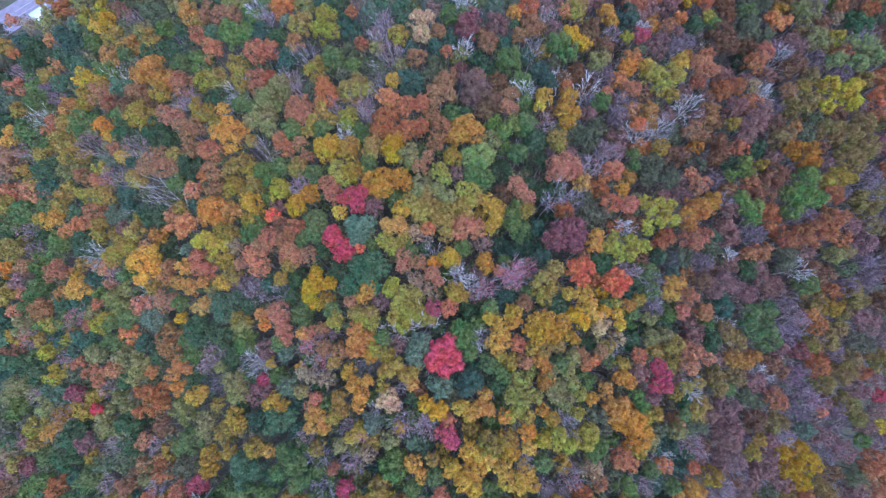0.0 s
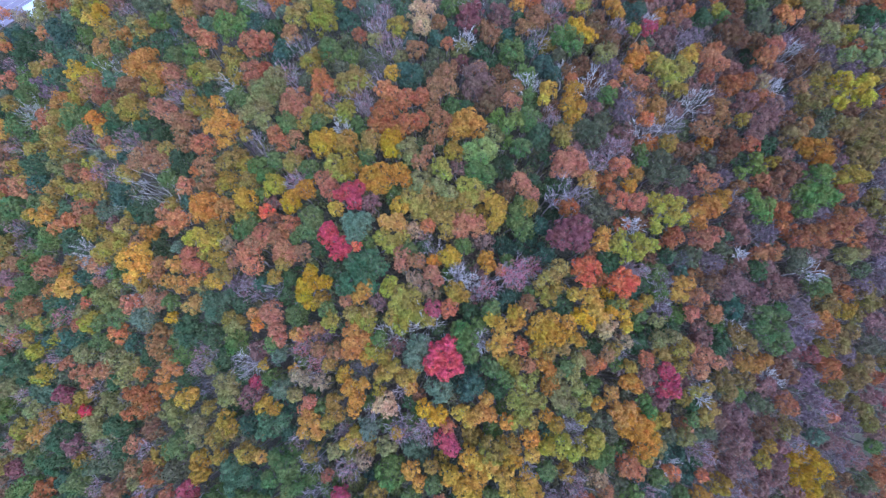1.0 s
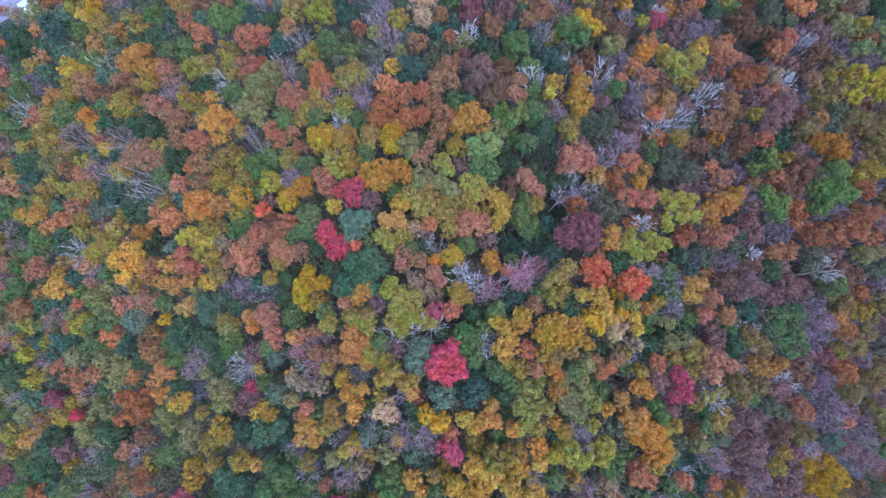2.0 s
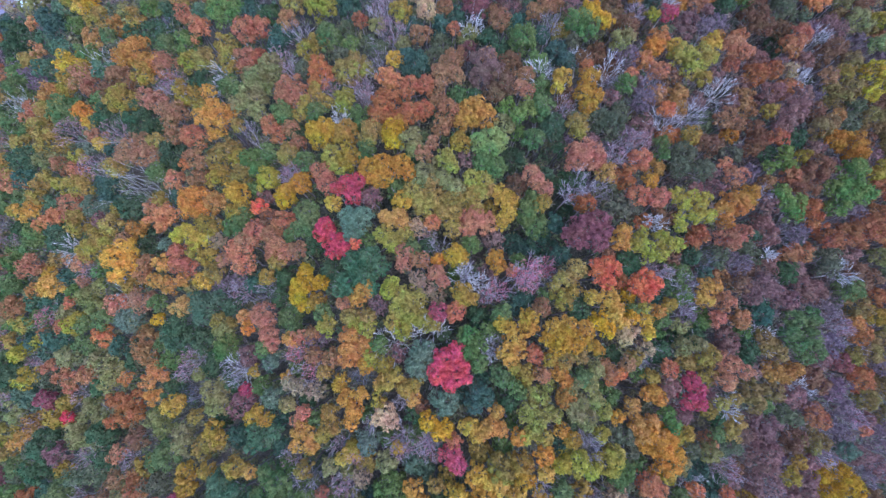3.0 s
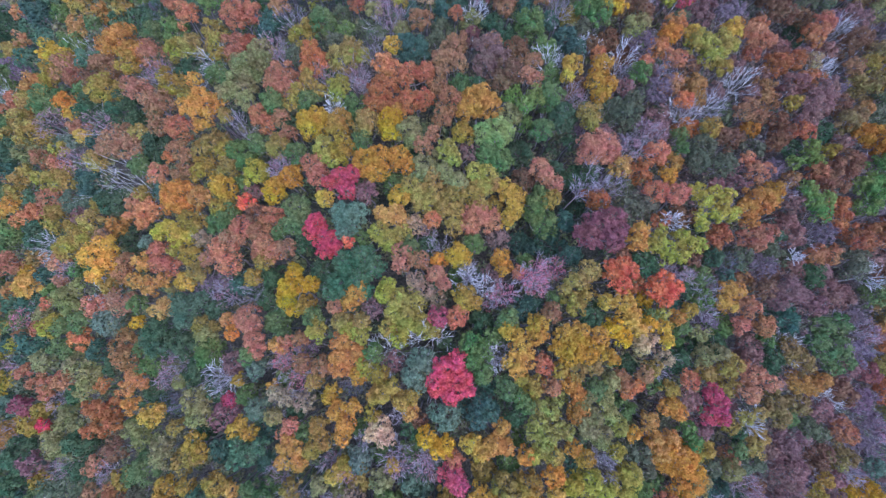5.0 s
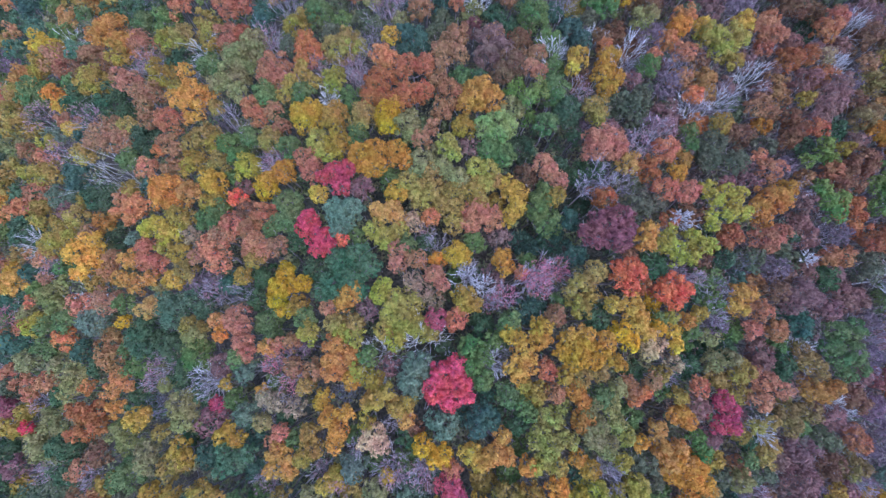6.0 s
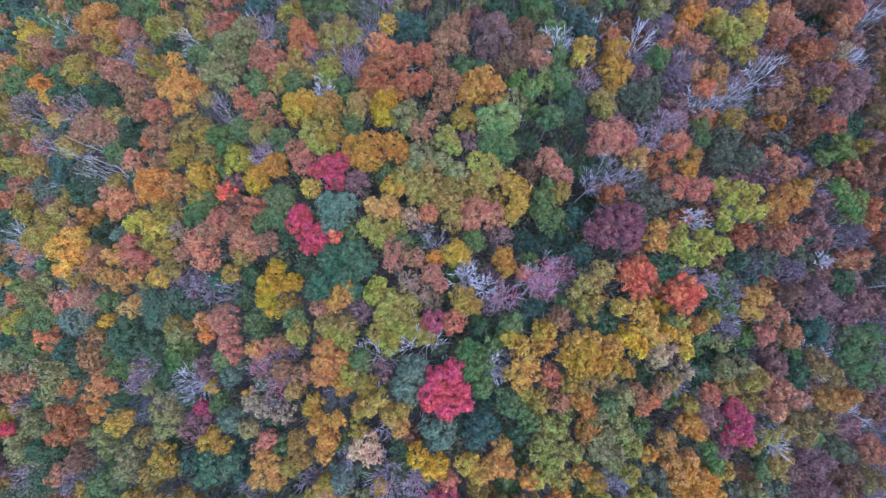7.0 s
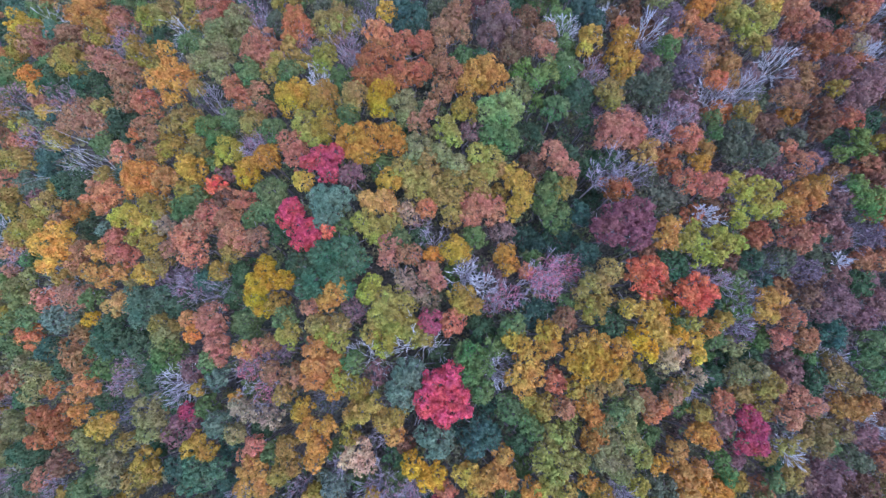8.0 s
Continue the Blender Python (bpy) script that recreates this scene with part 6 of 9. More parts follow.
tree("mauve_pink", (12.3, 10.8, 15.4, 1.90), (11.9, 8.8, 15.6, 1.71), (10.6, 10.1, 15.8, 1.30))
tree("mauve_pink", (7.3, 7.7, 15.7, 1.62))
tree("mauve_pink", (5.4, 7.0, 14.5, 1.37), coarse=1.25)
tree("mauve_pink", (-97.6, 5.0, -24.8, 2.71))
tree("mauve_pink", (-122.3, -0.9, -37.7, 2.90))
tree("mauve_pink", (-24.8, -1.8, 7.3, 1.81))
tree("mauve_pink", (-21.5, -4.3, 8.3, 1.85))
tree("mulberry", (5.0, 65.3, 8.1, 2.46), (6.4, 67.8, 8.9, 1.83))
tree("mulberry", (20.5, 17.4, 16.5, 2.06), (19.4, 15.5, 16.7, 1.59), (22.5, 18.4, 17.1, 1.58), (22.4, 15.4, 16.7, 1.72), (18.0, 16.3, 16.9, 1.05), (23.5, 16.9, 17.4, 1.09))
tree("mulberry", (72.1, -2.9, -0.5, 1.75))
tree("mulberry", (-96.9, -15.0, -28.3, 2.30))
tree("mulberry", (-120.1, -36.9, -43.4, 2.59))
tree("olive", (-161.4, 141.8, -52.1, 4.25), (-159.8, 145.8, -50.3, 3.61), coarse=1.25)
tree("olive", (-215.9, 136.7, -75.3, 4.20), (-210.9, 130.3, -74.1, 3.57), coarse=1.25)
tree("olive", (-191.2, 124.0, -67.2, 3.32))
tree("olive", (-109.2, 98.4, -31.5, 3.19), (-112.2, 97.4, -31.8, 2.14))
tree("olive", (-150.6, 97.2, -50.5, 2.74))
tree("olive", (-150.3, 96.4, -50.5, 2.99))
tree("olive", (-90.1, 89.6, -22.9, 2.32))
tree("olive", (-67.6, 86.0, -11.6, 1.94))
tree("olive", (-160.7, 83.6, -53.0, 2.95))
tree("olive", (-110.0, 79.4, -30.7, 2.05))
tree("olive", (-118.6, 75.9, -35.5, 2.99), (-120.1, 79.3, -35.0, 1.68))
tree("olive", (-35.1, 74.6, -1.1, 3.01))
tree("olive", (28.7, 68.9, 9.7, 2.48))
tree("olive", (-124.8, 68.7, -37.8, 3.59), (-125.7, 62.7, -38.1, 3.56))
tree("olive", (-52.7, 67.7, -6.6, 2.34), (-50.4, 63.1, -4.6, 1.99), coarse=1.25)
tree("olive", (-78.8, 66.8, -16.6, 2.68))
tree("olive", (-9.8, 64.9, 7.1, 2.13))
tree("olive", (-57.2, 64.1, -6.9, 2.71))
tree("olive", (-85.7, 61.0, -19.6, 3.86))
tree("olive", (-30.2, 60.5, 0.8, 2.28), (-28.2, 62.3, 1.1, 1.94), coarse=1.25)
tree("olive", (-49.0, 60.2, -4.8, 1.74), coarse=1.25)
tree("olive", (-134.4, 59.1, -40.7, 2.89))
tree("olive", (21.2, 58.6, 9.0, 1.73), coarse=1.25)
tree("olive", (-116.4, 55.5, -33.6, 3.40))
tree("olive", (-60.6, 55.2, -7.4, 2.66))
tree("olive", (-142.3, 54.4, -43.6, 2.46))
tree("olive", (78.0, 52.5, 6.7, 1.44))
tree("olive", (-20.2, 51.3, 5.9, 2.68), (-18.3, 53.3, 6.6, 2.01))
tree("olive", (-55.2, 51.3, -5.6, 1.91), coarse=1.25)
tree("olive", (-133.1, 48.6, -39.3, 1.95))
tree("olive", (45.7, 47.1, 11.6, 1.61))
tree("olive", (-25.9, 47.0, 6.9, 1.44), (-27.5, 44.7, 6.5, 1.54), (-28.2, 42.3, 6.3, 1.33), (-23.6, 44.5, 6.9, 1.54))
tree("olive", (-67.8, 44.8, -9.8, 1.87))
tree("olive", (-150.1, 44.3, -47.2, 3.12))
tree("olive", (-116.0, 43.0, -32.7, 2.75), (-117.7, 38.8, -33.4, 2.35))
tree("olive", (-43.2, 42.9, 0.8, 1.46))
tree("olive", (59.1, 42.3, 9.1, 1.41))
tree("olive", (-80.9, 40.6, -16.4, 2.51))
tree("olive", (-96.5, 39.2, -24.3, 2.95))
tree("olive", (-49.2, 38.9, -4.8, 2.19), (-46.1, 39.6, -2.7, 1.87), coarse=1.25)
tree("olive", (-18.6, 37.4, 8.6, 2.11), (-19.2, 35.8, 8.9, 1.58))
tree("olive", (-13.7, 36.4, 9.8, 2.08), (-14.4, 34.4, 10.4, 1.24))
tree("olive", (-42.5, 36.2, 0.2, 1.81))
tree("olive", (21.3, 36.0, 14.4, 1.70), (21.8, 34.3, 14.8, 1.13))
tree("olive", (-127.3, 35.9, -37.3, 1.89))
tree("olive", (42.0, 35.3, 11.4, 1.78))
tree("olive", (-30.2, 34.5, 4.8, 2.29))
tree("olive", (1.8, 32.9, 13.7, 1.75))
tree("olive", (-46.9, 32.8, -2.2, 2.43))
tree("olive", (-41.3, 32.4, -0.7, 2.18), coarse=1.25)
tree("olive", (61.7, 32.3, 11.1, 1.29))
tree("olive", (-17.3, 31.0, 10.1, 2.14))
tree("olive", (77.3, 30.2, 9.4, 1.98), (74.7, 29.4, 10.0, 1.36), (79.8, 30.1, 9.8, 1.23))
tree("olive", (-63.0, 29.9, -8.2, 1.65))
tree("olive", (-76.7, 29.3, -13.8, 1.59))
tree("olive", (-140.6, 27.7, -44.2, 3.82))
tree("olive", (-91.2, 27.3, -21.2, 2.64), (-94.7, 29.8, -22.1, 1.88))
tree("olive", (-2.6, 25.7, 13.0, 1.66), (-4.7, 22.9, 12.0, 1.59))
tree("olive", (-77.4, 25.6, -13.8, 2.33))
tree("olive", (-5.5, 24.4, 11.9, 2.04), (-2.5, 23.0, 11.8, 2.04), (-3.9, 21.5, 11.7, 1.58), (-0.8, 21.2, 11.9, 1.58))
tree("olive", (-40.7, 24.1, 0.9, 2.07))
tree("olive", (3.4, 23.6, 12.5, 1.96))
tree("olive", (0.5, 23.2, 12.7, 1.65))
tree("olive", (7.1, 22.5, 10.1, 1.32), coarse=1.25)
tree("olive", (-47.7, 22.3, -0.5, 1.74), (-45.3, 21.1, 0.1, 1.52))
tree("olive", (15.0, 22.3, 13.8, 1.39))
tree("olive", (-81.1, 22.1, -15.2, 2.69), (-84.0, 19.7, -16.0, 2.20), (-77.2, 21.5, -13.4, 1.94))
tree("olive", (4.3, 21.6, 12.3, 1.38), (6.4, 24.6, 13.0, 1.37))
tree("olive", (-98.6, 18.7, -24.0, 1.68))
tree("olive", (0.7, 18.4, 12.1, 1.47), (0.6, 20.7, 12.3, 1.48))
tree("olive", (-49.3, 16.8, -1.0, 1.36))
tree("olive", (-46.1, 15.9, -1.6, 2.05), coarse=1.25)
tree("olive", (-29.9, 13.6, 6.2, 1.57))
tree("olive", (-136.6, 12.9, -42.4, 2.66))
tree("olive", (-44.0, 12.1, 0.3, 1.65))
tree("olive", (-67.9, 11.0, -11.0, 1.90), coarse=1.25)
tree("olive", (-31.7, 10.8, 5.8, 1.45))
tree("olive", (-144.6, 10.6, -47.0, 3.21), (-145.7, 14.4, -47.3, 2.73), coarse=1.25)
tree("olive", (16.4, 9.5, 17.1, 1.01), (18.7, 10.9, 17.1, 1.39), (17.7, 9.5, 17.2, 1.00), (15.4, 8.2, 17.1, 0.85))
tree("olive", (18.8, 7.9, 15.3, 1.04), coarse=1.25)
tree("olive", (16.5, 6.5, 17.0, 1.53))
tree("olive", (-21.4, 6.2, 9.4, 1.47))
tree("olive", (34.0, 6.1, 13.4, 1.04))
tree("olive", (78.7, 5.5, 1.6, 1.75))
tree("olive", (-15.1, 3.8, 12.9, 1.48), (-12.3, 3.7, 13.5, 1.30))
tree("olive", (-8.5, 3.0, 14.0, 1.27))
tree("olive", (-40.6, 3.0, 1.2, 1.88))
tree("olive", (-129.4, -0.1, -40.6, 2.37))
tree("olive", (-115.6, -0.9, -33.9, 1.90))
tree("olive", (41.0, -1.3, 10.9, 1.36), (39.5, -2.0, 11.3, 0.96))
tree("olive", (18.6, -1.6, 16.5, 1.05))
tree("olive", (27.8, -1.9, 14.0, 1.08))
tree("olive", (14.3, -2.1, 17.1, 1.05))
tree("olive", (16.4, -2.2, 16.8, 1.13))
tree("olive", (37.8, -2.5, 9.4, 1.64), coarse=1.25)
tree("olive", (-9.2, -3.2, 14.6, 1.28))
tree("olive", (10.9, -3.9, 16.6, 1.15), (9.5, -3.2, 16.9, 0.85))
tree("olive", (30.5, -4.6, 13.0, 1.23))
tree("olive", (41.7, -4.6, 7.5, 1.70), coarse=1.25)
tree("olive", (-19.2, -4.7, 9.8, 1.18))
tree("olive", (10.6, -4.9, 14.5, 1.61))
tree("olive", (-32.3, -5.0, 5.6, 0.95))
tree("olive", (-8.7, -5.2, 14.7, 1.48), (-9.8, -5.8, 14.8, 0.96), (-6.1, -6.2, 14.8, 1.32), (-7.3, -4.5, 15.3, 1.04), (-4.8, -5.7, 15.3, 0.96))
tree("olive", (-9.9, -8.0, 14.0, 0.99))
tree("olive", (42.7, -8.8, 9.4, 1.02), (45.1, -8.2, 9.3, 0.94))
tree("olive", (41.6, -10.0, 7.6, 1.25), coarse=1.25)
tree("olive", (-18.2, -10.4, 9.8, 1.32), (-17.7, -12.6, 9.3, 1.46), (-19.0, -14.0, 9.1, 1.13))
tree("olive", (48.3, -12.0, 3.5, 1.75), (46.7, -13.7, 4.4, 1.49), coarse=1.25)
tree("olive", (-45.2, -13.4, -2.1, 1.19))
tree("olive", (38.4, -14.0, 5.8, 1.63), (35.5, -13.8, 7.7, 1.38), coarse=1.25)
tree("olive", (-89.9, -15.1, -26.1, 2.23), coarse=1.25)
tree("olive", (-14.0, -15.2, 10.1, 1.09))
tree("olive", (4.8, -15.2, 11.3, 1.73), coarse=1.25)
tree("olive", (10.1, -15.9, 14.8, 1.65))
tree("olive", (7.7, -17.0, 13.9, 2.13))
tree("olive", (-12.2, -17.9, 7.3, 1.61), coarse=1.25)
tree("olive", (-21.7, -19.0, 8.4, 1.39))
tree("olive", (0.1, -19.1, 9.9, 1.35), coarse=1.25)
tree("olive", (-44.5, -19.3, -5.4, 2.09), (-40.8, -17.4, -2.1, 1.78), coarse=1.25)
tree("olive", (-96.0, -19.3, -30.8, 2.81), coarse=1.25)
tree("olive", (-1.7, -19.7, 12.2, 1.21))
tree("olive", (-34.5, -20.2, 3.5, 1.84))
tree("olive", (34.9, -20.2, 5.5, 1.27), coarse=1.25)
tree("olive", (20.0, -20.9, 9.6, 1.47), coarse=1.25)
tree("olive", (58.9, -21.6, 0.3, 1.48), (60.5, -19.5, 0.8, 1.23))
tree("olive", (-41.3, -21.9, -0.7, 1.37))
tree("olive", (-48.2, -24.5, -6.9, 2.05), (-48.3, -27.0, -7.6, 1.74), coarse=1.25)
tree("olive", (-61.0, -24.7, -13.6, 1.89), coarse=1.25)
tree("olive", (-10.6, -24.7, 9.7, 1.92))
tree("olive", (50.3, -25.8, 0.7, 1.79))
tree("olive", (-26.7, -27.7, 4.8, 1.56), (-25.0, -28.6, 5.8, 1.33), coarse=1.25)
tree("olive", (-8.2, -28.0, 9.6, 1.70), (-6.8, -26.9, 9.2, 1.45), coarse=1.25)
tree("olive", (-115.7, -30.0, -39.9, 2.39))
tree("olive", (-12.6, -30.0, 7.8, 1.62), (-14.5, -31.1, 7.0, 1.38), coarse=1.25)
tree("olive", (-90.2, -30.7, -29.0, 1.99), coarse=1.25)
tree("olive", (-62.2, -36.1, -17.1, 2.03), coarse=1.25)
tree("olive", (-127.8, -37.6, -47.1, 2.28))
tree("olive", (-61.7, -39.7, -16.4, 2.23), (-65.5, -39.9, -18.0, 1.90), coarse=1.25)
tree("orange", (-103.0, 62.5, -27.5, 2.73))
tree("orange", (39.0, 55.5, 11.0, 1.94))
tree("orange", (37.7, 53.7, 11.2, 1.78))
tree("orange", (-51.6, 28.1, -3.8, 3.08), (-52.9, 26.6, -3.5, 2.27), (-49.3, 25.3, -2.1, 1.69))
tree("orange", (-141.7, 21.2, -43.8, 2.31))
tree("orange", (73.6, 4.3, 2.9, 1.08))
tree("orange", (-35.2, 4.0, 4.7, 1.31))
tree("orange", (-34.1, 2.2, 5.3, 1.19))
tree("orange", (-14.8, 0.9, 12.6, 1.60), (-13.7, -1.0, 12.6, 1.74), (-14.9, -2.5, 12.3, 1.42), (-12.5, -0.3, 13.4, 1.11), (-15.7, -1.1, 12.5, 1.04))
tree("pale_green", (93.7, 63.1, 5.9, 2.02), (95.5, 60.6, 6.1, 2.00), (92.0, 58.9, 5.6, 2.15), (87.1, 59.8, 5.6, 1.80), (91.3, 64.3, 6.2, 1.41))
tree("pale_green", (6.9, 32.5, 13.8, 2.32), (5.0, 32.4, 14.2, 1.65), (8.7, 32.8, 14.7, 1.25))
tree("pistachio", (20.2, -5.6, 15.7, 1.13), (21.0, -7.7, 15.1, 1.19))
tree("pistachio", (14.4, -5.9, 14.8, 1.07), coarse=1.25)
tree("pistachio", (11.9, -6.8, 16.6, 1.12), (13.1, -7.3, 16.6, 1.04), (11.4, -8.5, 16.3, 1.11), (10.8, -9.6, 16.1, 1.10), (13.7, -9.0, 16.3, 1.10), (12.6, -10.1, 16.0, 1.23), (12.0, -11.6, 15.8, 1.08), (14.9, -9.5, 16.3, 0.95))
tree("pistachio", (22.4, -9.2, 14.6, 1.02))
tree("rose_tan", (-188.8, 135.0, -64.8, 2.49))
tree("rose_tan", (-73.4, 57.7, -12.4, 2.26), (-70.2, 55.5, -11.6, 2.63))
tree("rose_tan", (7.2, 52.9, 9.6, 1.49))
tree("rose_tan", (37.9, 48.4, 11.5, 1.85))
tree("rose_tan", (-135.7, 46.2, -41.5, 3.48))
tree("rose_tan", (12.3, 43.8, 13.2, 1.40), (13.6, 42.8, 13.5, 1.19))
tree("rose_tan", (48.2, 28.0, 12.2, 1.76))
tree("rose_tan", (15.7, 24.4, 14.1, 1.29))
tree("rose_tan", (29.9, 23.1, 15.1, 1.74))
tree("rose_tan", (-38.9, 16.2, 2.3, 2.29), (-37.5, 13.6, 2.7, 1.86))
tree("rose_tan", (-30.5, 16.1, 5.6, 2.02), (-28.4, 14.8, 6.6, 1.41))
tree("rose_tan", (-7.0, 13.7, 13.3, 1.49), (-7.2, 11.9, 13.6, 1.20))
tree("rose_tan", (44.0, 7.0, 11.3, 1.65))
tree("rose_tan", (44.7, -2.7, 9.5, 1.76), (43.8, -5.4, 9.3, 1.59), (47.1, -4.0, 9.3, 1.20))
tree("rose_tan", (-80.6, -8.6, -19.2, 1.83))
tree("rose_tan", (-23.3, -12.2, 8.2, 1.05))
tree("rose_tan", (43.1, -15.5, 4.1, 1.49))
tree("rose_tan", (30.5, -20.5, 8.1, 1.87), (32.2, -21.6, 7.8, 1.40))
tree("rose_tan", (-68.7, -23.8, -16.4, 1.78))
tree("rose_tan", (109.0, -38.1, -27.7, 2.19))
tree("russet", (-107.0, 106.3, -29.3, 3.10))
tree("russet", (62.6, 81.3, 3.8, 2.18), (59.3, 80.2, 4.8, 1.85), coarse=1.25)
tree("russet", (24.3, 78.7, 8.3, 2.21), (23.8, 75.9, 8.0, 1.88), coarse=1.25)
tree("russet", (98.7, 77.6, 1.8, 2.22), coarse=1.25)
tree("russet", (66.1, 76.6, 3.5, 2.37), (65.9, 72.8, 4.2, 2.01), coarse=1.25)
tree("russet", (56.3, 76.5, 5.3, 2.19), (56.2, 79.7, 5.1, 1.86), coarse=1.25)
tree("russet", (88.9, 71.1, 2.9, 1.97), coarse=1.25)
tree("russet", (102.5, 68.2, 4.4, 2.06), (99.8, 67.0, 4.5, 1.75), coarse=1.25)
tree("russet", (-92.9, 66.5, -22.3, 2.49))
tree("russet", (32.3, 65.7, 7.9, 2.32), (30.9, 61.5, 9.1, 1.97), coarse=1.25)
tree("russet", (61.3, 64.5, 6.4, 2.74), (62.9, 62.7, 6.7, 2.01))
tree("russet", (69.5, 64.5, 3.5, 1.99), coarse=1.25)
tree("russet", (99.3, 62.6, 4.9, 1.83), coarse=1.25)
tree("russet", (33.7, 59.1, 10.5, 2.12))
tree("russet", (79.1, 59.1, 4.5, 2.29), (76.8, 58.2, 4.0, 1.95), coarse=1.25)
tree("russet", (28.1, 53.9, 8.7, 2.12), (25.0, 51.6, 10.3, 1.81), coarse=1.25)
tree("russet", (30.9, 51.4, 8.6, 1.84), coarse=1.25)
tree("russet", (11.6, 51.3, 9.3, 2.21))
tree("russet", (28.1, 48.8, 9.7, 1.28), coarse=1.25)
tree("russet", (41.4, 48.8, 9.6, 1.64), coarse=1.25)
tree("russet", (84.3, 46.0, 5.4, 2.00), coarse=1.25)
tree("russet", (9.7, 44.9, 11.8, 2.25), (8.1, 43.3, 11.9, 1.84))
tree("russet", (69.9, 43.6, 6.3, 1.78), coarse=1.25)
tree("russet", (21.1, 43.1, 10.5, 1.73), coarse=1.25)
tree("russet", (96.4, 42.9, 7.4, 2.08), (100.0, 44.3, 6.6, 1.77), coarse=1.25)
tree("russet", (54.5, 37.7, 10.4, 1.67), (54.8, 35.4, 10.5, 1.56), (53.3, 33.8, 10.5, 1.56))
tree("russet", (77.2, 37.5, 6.8, 1.86), coarse=1.25)
tree("russet", (47.8, 35.4, 8.6, 1.81), (45.3, 35.7, 9.4, 1.54), coarse=1.25)
tree("russet", (61.7, 28.3, 10.2, 2.78), (64.2, 30.5, 10.9, 2.01), (59.5, 27.1, 11.0, 1.65))
tree("russet", (11.3, 26.0, 11.1, 1.94), coarse=1.25)
tree("russet", (-33.3, 22.2, 3.7, 1.80))
tree("russet", (93.9, 20.6, 4.7, 1.84), (92.4, 20.7, 4.1, 1.57), coarse=1.25)
tree("russet", (33.8, 19.6, 14.2, 1.73), coarse=1.25)
tree("russet", (34.7, 13.4, 14.5, 1.19), coarse=1.25)
tree("russet", (77.0, 12.2, 2.4, 2.06), (73.9, 13.4, 3.8, 1.75), coarse=1.25)
tree("russet", (50.3, 11.9, 8.4, 1.40), coarse=1.25)
tree("russet", (46.5, 9.6, 11.5, 1.56))
tree("russet", (92.5, 7.5, -1.7, 1.98), (94.2, 6.0, -2.0, 1.69), coarse=1.25)
tree("russet", (-131.7, -4.3, -42.3, 2.38))
tree("russet", (65.2, -5.0, 0.4, 2.05), (67.5, -6.7, -0.6, 1.75), coarse=1.25)
tree("russet", (-4.0, -8.9, 13.2, 1.14))
tree("russet", (60.8, -15.7, -0.6, 1.88), (60.6, -17.9, -0.9, 1.60), coarse=1.25)
tree("russet", (-62.3, -19.7, -12.3, 2.15))
tree("russet", (49.9, -20.7, 0.0, 1.37), coarse=1.25)
tree("russet", (56.8, -27.5, -2.7, 1.33), coarse=1.25)
tree("russet", (85.8, -29.4, -14.0, 1.94), coarse=1.25)
tree("russet", (36.0, -30.7, 2.7, 1.88), (33.6, -31.5, 4.1, 1.59), coarse=1.25)
tree("russet", (49.4, -33.7, -1.4, 1.89), (48.1, -35.5, -1.4, 1.61), coarse=1.25)
tree("russet", (55.5, -34.9, -4.3, 1.87), (54.7, -32.5, -3.3, 1.59), coarse=1.25)
tree("russet", (61.7, -35.6, -6.2, 2.05), (59.1, -34.7, -5.6, 1.74), coarse=1.25)
tree("russet", (77.1, -38.3, -14.1, 2.13), (73.9, -39.2, -12.7, 1.81), coarse=1.25)
tree("russet", (-130.4, -44.3, -50.1, 2.66))
tree("russet", (125.6, -47.2, -38.1, 2.70), (129.8, -47.0, -38.9, 2.30), coarse=1.25)
tree("rust", (-146.7, 131.4, -47.3, 4.19), (-148.3, 136.1, -46.4, 3.56), coarse=1.25)
tree("rust", (-148.8, 124.8, -48.5, 3.53))
tree("rust", (-40.0, 87.4, -1.3, 2.29), (-39.5, 85.0, -2.0, 1.95), coarse=1.25)
tree("rust", (87.9, 84.9, 3.0, 1.49), coarse=1.25)
tree("rust", (93.5, 75.8, 4.3, 1.35))
tree("rust", (-21.7, 74.3, 3.9, 1.37))
tree("rust", (98.5, 73.7, 5.1, 1.74))
tree("rust", (105.7, 73.5, 4.3, 2.29), (107.9, 72.9, 4.6, 1.95), coarse=1.25)
tree("rust", (90.2, 62.3, 4.5, 1.73), coarse=1.25)
tree("rust", (57.9, 59.9, 6.5, 1.76), coarse=1.25)
tree("rust", (0.7, 59.4, 9.0, 1.29))
tree("rust", (68.7, 58.7, 6.0, 2.14))
tree("rust", (95.7, 55.3, 5.9, 2.13), (98.4, 56.7, 5.8, 1.81), coarse=1.25)
tree("rust", (58.6, 50.6, 7.9, 2.18), (61.7, 51.6, 8.0, 1.78))
tree("rust", (65.3, 48.8, 6.3, 2.01), coarse=1.25)
tree("rust", (89.8, 44.9, 8.2, 1.34))
tree("rust", (-12.0, 42.7, 8.7, 2.77), (-13.3, 40.1, 9.4, 1.70), (-10.5, 39.8, 9.7, 1.70))
tree("rust", (-7.0, 40.3, 10.0, 2.11), (-4.5, 40.8, 10.4, 1.69))
tree("rust", (39.3, 36.5, 10.0, 1.72), coarse=1.25)
tree("rust", (94.3, 34.0, 6.2, 2.08), (91.8, 33.4, 6.1, 1.77), coarse=1.25)
tree("rust", (95.1, 31.0, 6.2, 1.27), coarse=1.25)
tree("rust", (58.8, 28.5, 11.3, 1.63))
tree("rust", (28.8, 26.9, 13.2, 1.82), coarse=1.25)
tree("rust", (75.2, 26.9, 9.4, 2.07))
